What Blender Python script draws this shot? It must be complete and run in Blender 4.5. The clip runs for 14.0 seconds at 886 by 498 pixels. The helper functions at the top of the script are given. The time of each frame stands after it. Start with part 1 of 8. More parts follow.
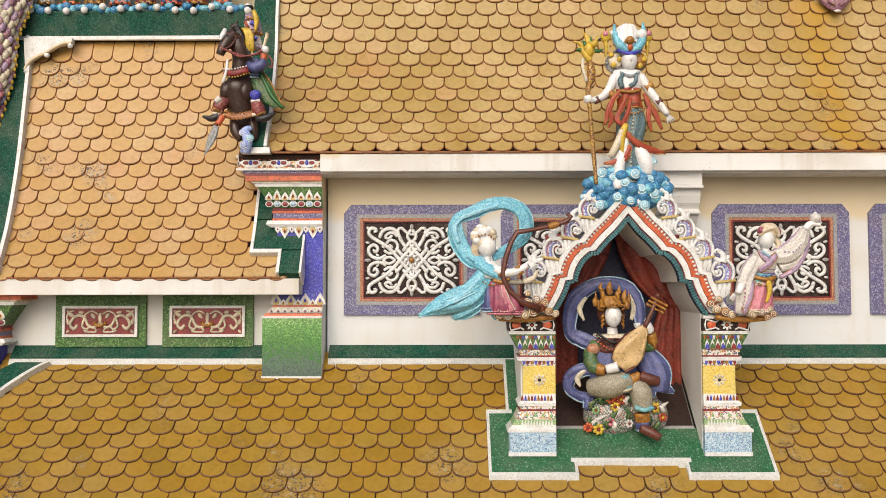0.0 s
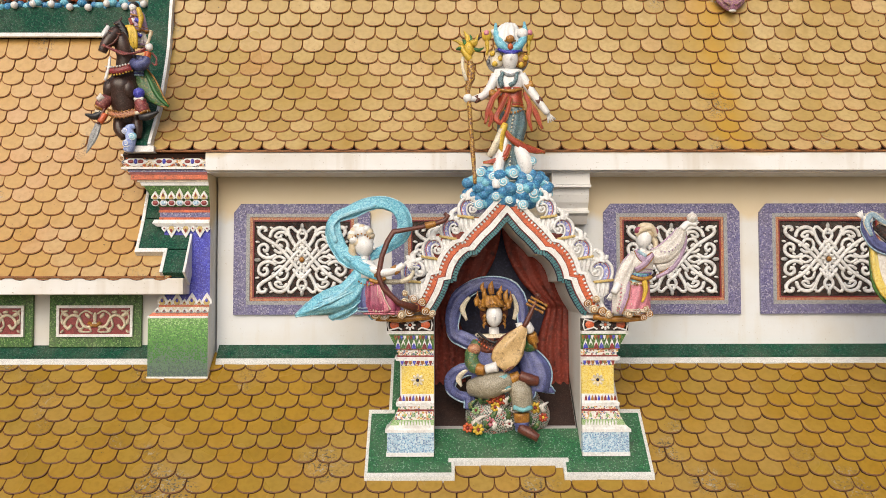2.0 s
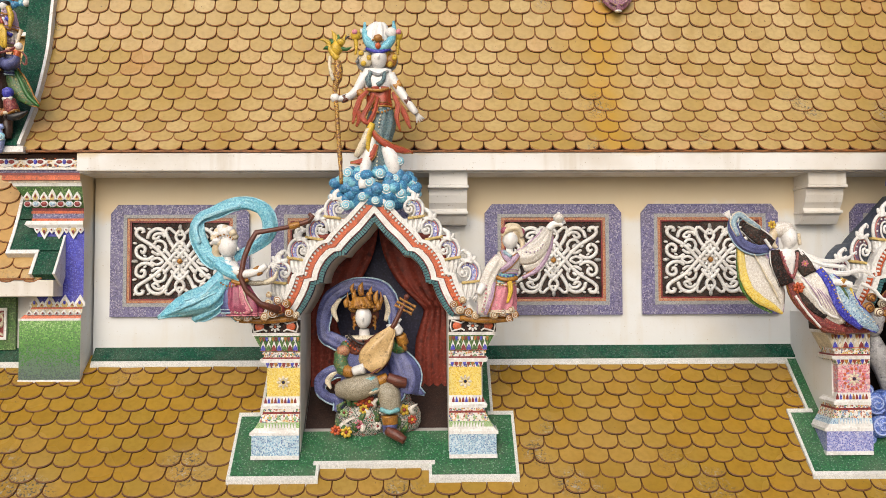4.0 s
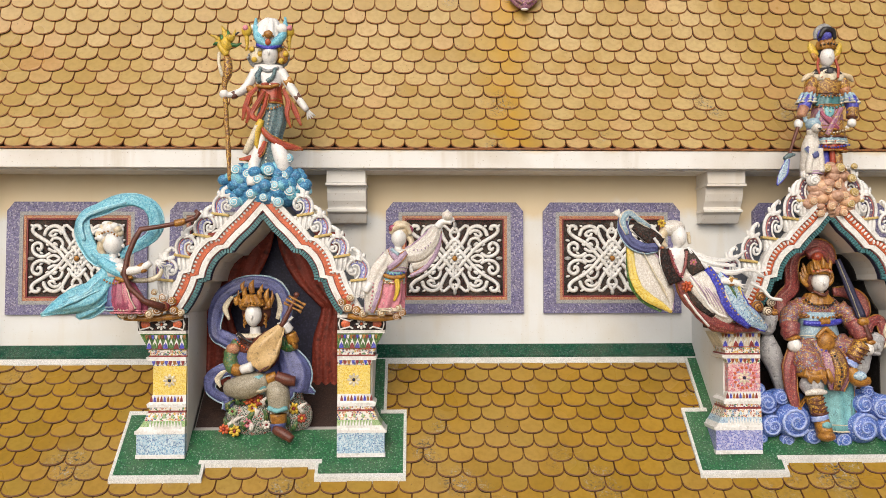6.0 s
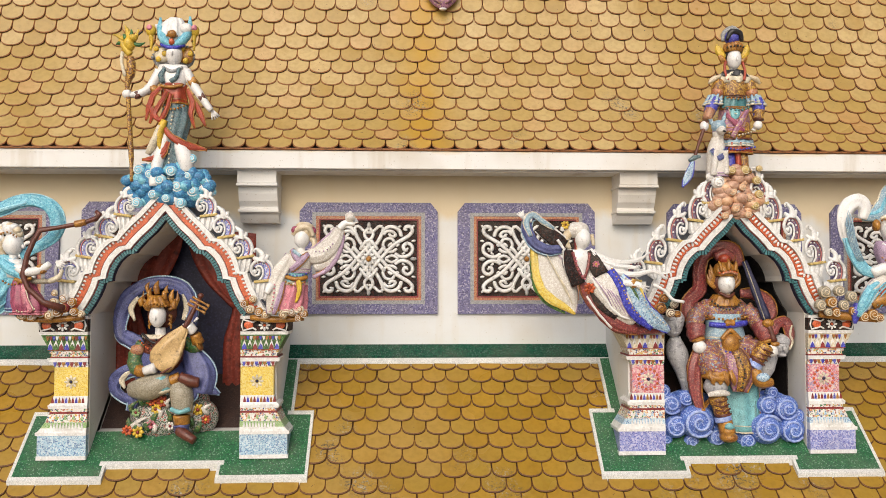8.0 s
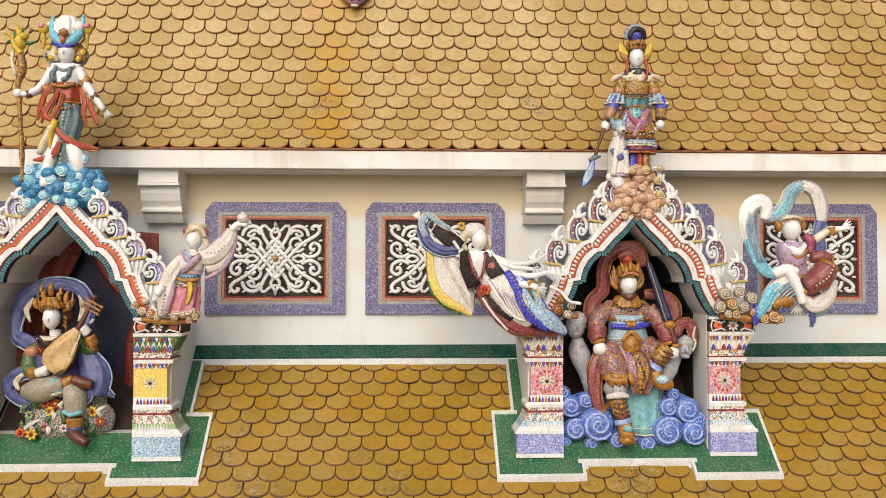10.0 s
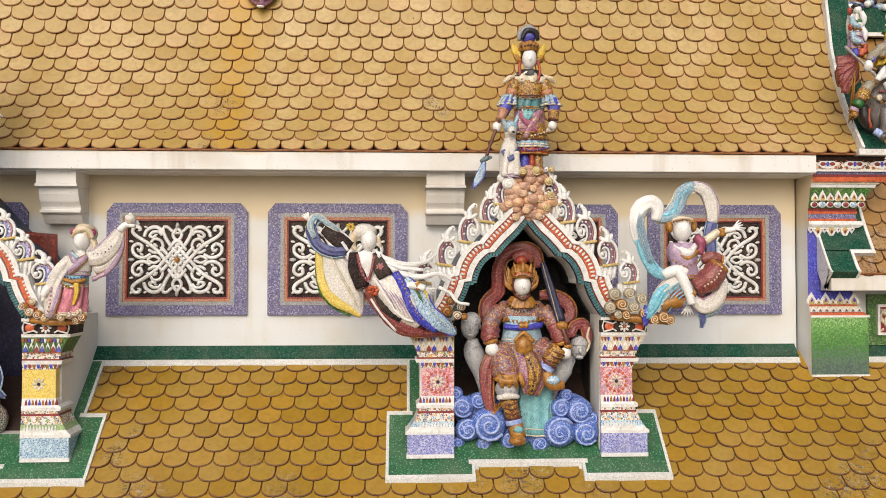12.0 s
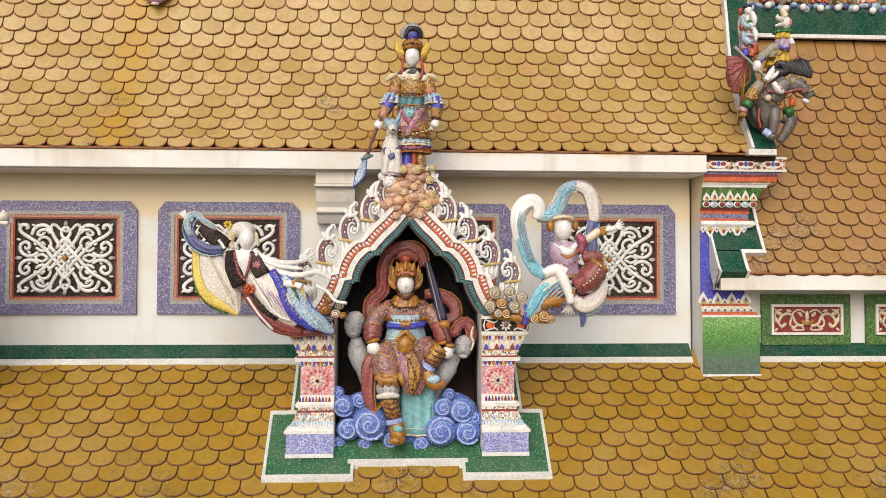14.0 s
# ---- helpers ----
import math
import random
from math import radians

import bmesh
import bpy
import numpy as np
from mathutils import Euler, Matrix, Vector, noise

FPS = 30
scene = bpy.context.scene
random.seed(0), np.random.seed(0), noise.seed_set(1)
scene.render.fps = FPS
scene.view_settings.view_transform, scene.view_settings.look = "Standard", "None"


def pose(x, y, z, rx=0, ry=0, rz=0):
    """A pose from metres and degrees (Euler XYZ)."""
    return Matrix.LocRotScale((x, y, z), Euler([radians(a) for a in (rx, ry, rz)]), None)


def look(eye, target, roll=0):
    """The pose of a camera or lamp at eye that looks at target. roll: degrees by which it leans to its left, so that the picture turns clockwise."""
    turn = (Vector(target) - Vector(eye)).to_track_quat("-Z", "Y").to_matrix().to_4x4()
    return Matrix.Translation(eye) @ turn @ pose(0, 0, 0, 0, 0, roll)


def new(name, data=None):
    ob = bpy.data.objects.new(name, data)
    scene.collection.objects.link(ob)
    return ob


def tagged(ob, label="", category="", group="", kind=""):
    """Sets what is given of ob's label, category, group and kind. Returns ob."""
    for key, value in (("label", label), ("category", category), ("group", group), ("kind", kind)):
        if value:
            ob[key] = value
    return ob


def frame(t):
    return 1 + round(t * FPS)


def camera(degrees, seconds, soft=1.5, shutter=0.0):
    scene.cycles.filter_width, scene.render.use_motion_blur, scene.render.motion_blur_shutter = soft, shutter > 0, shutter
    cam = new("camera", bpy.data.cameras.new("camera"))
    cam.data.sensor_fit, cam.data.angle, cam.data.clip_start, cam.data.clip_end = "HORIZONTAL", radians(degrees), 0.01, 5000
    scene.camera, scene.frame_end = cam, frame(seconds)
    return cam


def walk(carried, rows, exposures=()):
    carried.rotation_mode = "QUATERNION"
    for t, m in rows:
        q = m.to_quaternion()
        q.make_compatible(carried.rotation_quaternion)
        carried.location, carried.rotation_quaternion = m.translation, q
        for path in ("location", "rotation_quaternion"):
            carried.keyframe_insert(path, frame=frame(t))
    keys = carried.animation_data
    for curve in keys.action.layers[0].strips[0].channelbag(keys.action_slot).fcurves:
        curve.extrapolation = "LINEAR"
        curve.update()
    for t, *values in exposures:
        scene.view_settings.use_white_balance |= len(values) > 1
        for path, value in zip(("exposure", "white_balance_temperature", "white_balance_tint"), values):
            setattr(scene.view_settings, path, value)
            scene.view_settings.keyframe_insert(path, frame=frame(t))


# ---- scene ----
cam = camera(56.0, 14.0, soft=0.5)
PATH = [
    (0, (0.302, -7.02, 1.908), (0.288, -5.022, 1.999), -0.1),
    (0.5, (0.484, -7.003, 1.895), (0.475, -5.005, 1.989), -0.0),
    (1, (0.674, -6.992, 1.894), (0.672, -4.994, 1.989), -0.1),
    (1.5, (0.884, -6.99, 1.907), (0.892, -4.992, 1.997), -0.1),
    (2, (1.12, -6.991, 1.917), (1.134, -4.993, 2.004), -0.1),
    (2.5, (1.36, -6.989, 1.901), (1.381, -4.991, 1.994), -0.1),
    (3, (1.579, -6.98, 1.902), (1.61, -4.983, 1.995), -0.2),
    (5.5, (2.611, -6.923, 1.876), (2.666, -4.926, 1.975), -0.1),
    (6, (2.765, -6.937, 1.871), (2.83, -4.941, 1.969), -0.1),
    (6.5, (2.945, -6.943, 1.901), (3.015, -4.946, 1.989), -0.1),
    (7, (3.125, -6.934, 1.893), (3.197, -4.937, 1.982), -0.1),
    (7.5, (3.271, -6.939, 1.93), (3.346, -4.942, 2.01), -0.1),
    (8, (3.406, -6.959, 1.93), (3.492, -4.963, 2.012), -0.0),
    (10.5, (4.404, -6.928, 2.018), (4.486, -4.93, 2.075), -0.0),
    (11, (4.613, -6.946, 2.01), (4.692, -4.948, 2.069), 0.0),
    (11.5, (4.767, -6.961, 2.037), (4.854, -4.964, 2.088), 0.0),
    (12, (4.969, -6.971, 2.014), (5.058, -4.974, 2.074), 0.0),
    (12.5, (5.204, -6.975, 2.042), (5.297, -4.978, 2.094), 0.1),
    (13, (5.418, -6.976, 2.051), (5.518, -4.979, 2.1), 0.0),
    (13.5, (5.611, -6.978, 2.003), (5.715, -4.982, 2.064), 0.1),
    (14, (5.773, -6.985, 1.98), (5.888, -4.99, 2.048), 0.1),
]
walk(cam, [(t, look(eye, target, roll)) for t, eye, target, roll in PATH])
scene.view_settings.exposure = 0.0

# ---- sky and sun: bright, thinly overcast day ----
SUN_EL, SUN_AZ = 33.0, 194.0
world = bpy.data.worlds.new("sky")
scene.world = world
world.use_nodes = True
wn = world.node_tree.nodes
sky = wn.new("ShaderNodeTexSky")
sky.sky_type = "NISHITA"
sky.sun_disc = False
sky.sun_elevation, sky.sun_rotation = radians(SUN_EL), radians(SUN_AZ)
sky.air_density, sky.dust_density, sky.ozone_density = 1.0, 7.0, 0.6
world.node_tree.links.new(sky.outputs[0], wn["Background"].inputs[0])
wn["Background"].inputs[1].default_value = 0.11
sun = new("sun", bpy.data.lights.new("sun", "SUN"))
sun.data.energy, sun.data.angle, sun.data.color = 1.5, radians(70), (0.93, 0.965, 1.0)
_d = Vector((math.sin(radians(SUN_AZ)) * math.cos(radians(SUN_EL)), math.cos(radians(SUN_AZ)) * math.cos(radians(SUN_EL)), math.sin(radians(SUN_EL))))
sun.matrix_world = look(_d * 30, (0, 0, 0))

# ---- materials ----


def graph(name, rough, metal=0.0):
    m = bpy.data.materials.new(name)
    m.use_nodes = True
    n, l = m.node_tree.nodes, m.node_tree.links
    b = n["Principled BSDF"]
    b.inputs["Roughness"].default_value = rough
    b.inputs["Metallic"].default_value = metal
    pos = n.new("ShaderNodeNewGeometry")
    return m, n, l, b, pos


def noise_tex(n, l, pos, scale, detail=4, stretch=None):
    t = n.new("ShaderNodeTexNoise")
    t.inputs["Scale"].default_value = scale
    t.inputs["Detail"].default_value = detail
    src = pos.outputs["Position"]
    if stretch:
        mp = n.new("ShaderNodeMapping")
        mp.inputs["Scale"].default_value = stretch
        l.new(src, mp.inputs[0])
        src = mp.outputs[0]
    l.new(src, t.inputs["Vector"])
    return t


def ramp(n, l, fac, a, b, ca=(0, 0, 0), cb=(1, 1, 1)):
    r = n.new("ShaderNodeValToRGB")
    r.color_ramp.elements[0].position, r.color_ramp.elements[1].position = a, b
    r.color_ramp.elements[0].color, r.color_ramp.elements[1].color = (*ca, 1), (*cb, 1)
    l.new(fac, r.inputs[0])
    return r.outputs[0]


def mixc(n, l, fac, a, b, mode="MIX"):
    x = n.new("ShaderNodeMix")
    x.data_type, x.blend_type = "RGBA", mode
    for sock, v in ((x.inputs[0], fac), (x.inputs[6], a), (x.inputs[7], b)):
        if isinstance(v, (int, float)):
            sock.default_value = v
        elif isinstance(v, tuple):
            sock.default_value = (*v, 1)
        else:
            l.new(v, sock)
    return x.outputs[2]


def bump(n, l, b, height, strength, dist=0.01):
    x = n.new("ShaderNodeBump")
    x.inputs["Strength"].default_value, x.inputs["Distance"].default_value = strength, dist
    l.new(height, x.inputs["Height"])
    l.new(x.outputs[0], b.inputs["Normal"])


def plaster(name, col, stain, amount=0.5, rough=0.75, leak=None):
    """Painted plaster: broad stains, vertical runs, fine grain."""
    m, n, l, b, pos = graph(name, rough)
    big = noise_tex(n, l, pos, 1.6, 5)
    runs = noise_tex(n, l, pos, 7, 4, (1.0, 1.0, 0.12))
    fine = noise_tex(n, l, pos, 55, 3)
    c = mixc(n, l, ramp(n, l, big.outputs[0], 0.45, 0.75), col, tuple(0.5 * (p + q) for p, q in zip(col, stain)))
    f = n.new("ShaderNodeMath")
    f.operation = "MULTIPLY"
    l.new(ramp(n, l, runs.outputs[0], 0.55, 0.8), f.inputs[0])
    f.inputs[1].default_value = amount
    c = mixc(n, l, f.outputs[0], c, stain)
    c = mixc(n, l, ramp(n, l, fine.outputs[0], 0.66, 0.78), c, tuple(0.75 * v for v in stain))
    if leak:  # yellow rain stains that have crept down from the roof's edge, ragged at their foot
        sx = n.new("ShaderNodeSeparateXYZ")
        l.new(pos.outputs["Position"], sx.inputs[0])
        creep = noise_tex(n, l, pos, 2.2, 6, (1.0, 1.0, 0.6))
        ad = n.new("ShaderNodeMath")
        ad.operation = "MULTIPLY_ADD"
        ad.inputs[1].default_value = 0.9
        l.new(creep.outputs[0], ad.inputs[0])
        mr = n.new("ShaderNodeMapRange")
        mr.inputs[1].default_value, mr.inputs[2].default_value = leak[0], leak[1]
        l.new(sx.outputs[2], mr.inputs[0])
        l.new(mr.outputs[0], ad.inputs[2])
        k = n.new("ShaderNodeMath")
        k.operation = "MULTIPLY"
        k.inputs[1].default_value = 0.85
        l.new(ramp(n, l, ad.outputs[0], 0.85, 1.45), k.inputs[0])
        c = mixc(n, l, k.outputs[0], c, (0.66, 0.54, 0.34))
    l.new(c, b.inputs["Base Color"])
    bump(n, l, b, fine.outputs[0], 0.25, 0.004)
    return m


def mosaic(name, cols, size=0.010, grout=(0.55, 0.54, 0.53), rough=0.3, groutw=0.0):
    """Chips of glazed porcelain of mixed tones set in mortar."""
    m, n, l, b, pos = graph(name, rough)
    v = n.new("ShaderNodeTexVoronoi")
    v.inputs["Scale"].default_value = 1 / size
    l.new(pos.outputs["Position"], v.inputs["Vector"])
    sep = n.new("ShaderNodeSeparateColor")
    l.new(v.outputs["Color"], sep.inputs[0])
    r = n.new("ShaderNodeValToRGB")
    r.color_ramp.interpolation = "CONSTANT"
    e = r.color_ramp.elements
    e[0].position, e[0].color = 0, (*cols[0], 1)
    e[1].position, e[1].color = 1 / len(cols), (*cols[1 % len(cols)], 1)
    for i, c in enumerate(cols[2:], 2):
        e.new(i / len(cols)).color = (*c, 1)
    l.new(sep.outputs[0], r.inputs[0])
    dirt = noise_tex(n, l, pos, 5, 4)
    c = mixc(n, l, ramp(n, l, dirt.outputs[0], 0.4, 0.8), r.outputs[0], mixc(n, l, 0.35, r.outputs[0], (0.25, 0.22, 0.17)))
    edge = n.new("ShaderNodeTexVoronoi")
    edge.feature = "DISTANCE_TO_EDGE"
    edge.inputs["Scale"].default_value = 1 / size
    l.new(pos.outputs["Position"], edge.inputs["Vector"])
    gap = ramp(n, l, edge.outputs["Distance"], 0.03 + groutw, 0.10 + groutw)
    c = mixc(n, l, gap, grout, c)
    l.new(c, b.inputs["Base Color"])
    b.inputs["Specular IOR Level"].default_value = 0.2 if rough > 0.55 else 0.5
    bump(n, l, b, gap, 0.4, 0.002)
    return m


def glaze(name, col, var=0.25, rough=0.35, scale=14, dark=None):
    """Painted, glazed or enamelled surface with uneven tone and dirt in patches."""
    m, n, l, b, pos = graph(name, rough)
    a = noise_tex(n, l, pos, scale, 5)
    f = noise_tex(n, l, pos, scale * 9, 3)
    dark = dark or tuple(v * 0.55 for v in col)
    light = tuple(min(0.95, v * (1 + var) + 0.02) for v in col)
    c = mixc(n, l, ramp(n, l, a.outputs[0], 0.32, 0.7), dark, col)
    c = mixc(n, l, ramp(n, l, f.outputs[0], 0.5, 0.75), c, light)
    g = noise_tex(n, l, pos, scale * 4, 6)
    c = mixc(n, l, ramp(n, l, g.outputs[0], 0.54, 0.72), c, tuple((0.8 if sum(col) > 1.4 else 0.5) * v for v in dark))
    l.new(c, b.inputs["Base Color"])
    bump(n, l, b, f.outputs[0], 0.3, 0.003)
    return m


def roof_glaze(name, tones, rough=(0.24, 0.46), lichen=0.0, pale=(0.62, 0.47, 0.25), pale_amount=0.4, streak=False):
    """Amber glazed tile: each piece its own tone, pale patches, rain runs, lichen and, on the high roof, a wet yellow
    streak.
    """
    m, n, l, b, pos = graph(name, 0.33)
    oi = n.new("ShaderNodeObjectInfo")
    add = n.new("ShaderNodeMath")
    add.operation = "ADD"
    l.new(oi.outputs["Random"], add.inputs[0])
    l.new(pos.outputs["Random Per Island"], add.inputs[1])
    fr = n.new("ShaderNodeMath")
    fr.operation = "FRACT"
    l.new(add.outputs[0], fr.inputs[0])
    tone = n.new("ShaderNodeValToRGB")
    e = tone.color_ramp.elements
    e[0].position, e[0].color = 0.0, (*tones[0], 1)
    e[1].position, e[1].color = 1.0, (*tones[-1], 1)
    for i, q in enumerate(tones[1:-1], 1):
        e.new(i / (len(tones) - 1)).color = (*q, 1)
    l.new(fr.outputs[0], tone.inputs[0])
    # pale patches over several tiles; each tile takes them more or less
    big = noise_tex(n, l, pos, 0.9, 3, (1, 1, 0.8))
    each = n.new("ShaderNodeMath")
    each.operation = "MULTIPLY_ADD"
    each.inputs[1].default_value = 0.16
    l.new(fr.outputs[0], each.inputs[0])
    l.new(big.outputs[0], each.inputs[2])
    pf = n.new("ShaderNodeMath")
    pf.operation = "MULTIPLY"
    pf.inputs[1].default_value = pale_amount
    l.new(ramp(n, l, each.outputs[0], 0.54, 0.74), pf.inputs[0])
    c = mixc(n, l, pf.outputs[0], tone.outputs[0], pale)
    runs = noise_tex(n, l, pos, 4.5, 4, (1.0, 1.0, 0.10))
    rf = n.new("ShaderNodeMath")
    rf.operation = "MULTIPLY"
    rf.inputs[1].default_value = 0.4
    l.new(ramp(n, l, runs.outputs[0], 0.56, 0.74), rf.inputs[0])
    c = mixc(n, l, rf.outputs[0], c, tuple(0.95 * u * v for u, v in zip(tones[0], (1.0, 0.86, 0.4))))
    mott = noise_tex(n, l, pos, 26, 5)
    mf = n.new("ShaderNodeMath")
    mf.operation = "MULTIPLY"
    mf.inputs[1].default_value = 0.35
    l.new(ramp(n, l, mott.outputs[0], 0.42, 0.68), mf.inputs[0])
    c = mixc(n, l, mf.outputs[0], c, tuple(0.72 * v for v in tones[0]))
    if streak:  # the long yellow wet streak below the pendant ornament
        sx = n.new("ShaderNodeSeparateXYZ")
        wob = noise_tex(n, l, pos, 2.5, 3)
        l.new(pos.outputs["Position"], sx.inputs[0])
        d = n.new("ShaderNodeMath")
        d.operation = "SUBTRACT"
        d.inputs[1].default_value = 3.54
        l.new(sx.outputs[0], d.inputs[0])
        ab = n.new("ShaderNodeMath")
        ab.operation = "ABSOLUTE"
        l.new(d.outputs[0], ab.inputs[0])
        wv = n.new("ShaderNodeMath")
        wv.operation = "MULTIPLY_ADD"
        wv.inputs[1].default_value, wv.inputs[2].default_value = -0.45, 0.30
        l.new(wob.outputs[0], wv.inputs[0])
        su = n.new("ShaderNodeMath")
        su.operation = "ADD"
        l.new(ab.outputs[0], su.inputs[0])
        l.new(wv.outputs[0], su.inputs[1])
        st = ramp(n, l, su.outputs[0], 0.10, 0.36, (0.65, 0.65, 0.65), (0, 0, 0))
        c = mixc(n, l, st, c, (0.45, 0.25, 0.015))
    # grey lichen specks in clusters
    pat = noise_tex(n, l, pos, 1.6, 2)
    spk = noise_tex(n, l, pos, 62, 5)
    lm = n.new("ShaderNodeMath")
    lm.operation = "MULTIPLY"
    l.new(ramp(n, l, pat.outputs[0], 0.66 - lichen, 0.74 - lichen), lm.inputs[0])
    l.new(ramp(n, l, spk.outputs[0], 0.50, 0.60), lm.inputs[1])
    ls = noise_tex(n, l, pos, 24, 2)
    c = mixc(n, l, lm.outputs[0], c, mixc(n, l, ramp(n, l, ls.outputs[0], 0.48, 0.62), (0.07, 0.058, 0.045), (0.36, 0.33, 0.27)))
    dot = noise_tex(n, l, pos, 46, 2)
    c = mixc(n, l, ramp(n, l, dot.outputs[0], 0.72, 0.76), c, (0.13, 0.08, 0.03))
    l.new(c, b.inputs["Base Color"])
    l.new(ramp(n, l, big.outputs[0], 0.3, 0.8, (rough[0],) * 3, (rough[1],) * 3), b.inputs["Roughness"])
    fine = noise_tex(n, l, pos, 22, 3)
    bump(n, l, b, fine.outputs[0], 0.22, 0.006)
    return m


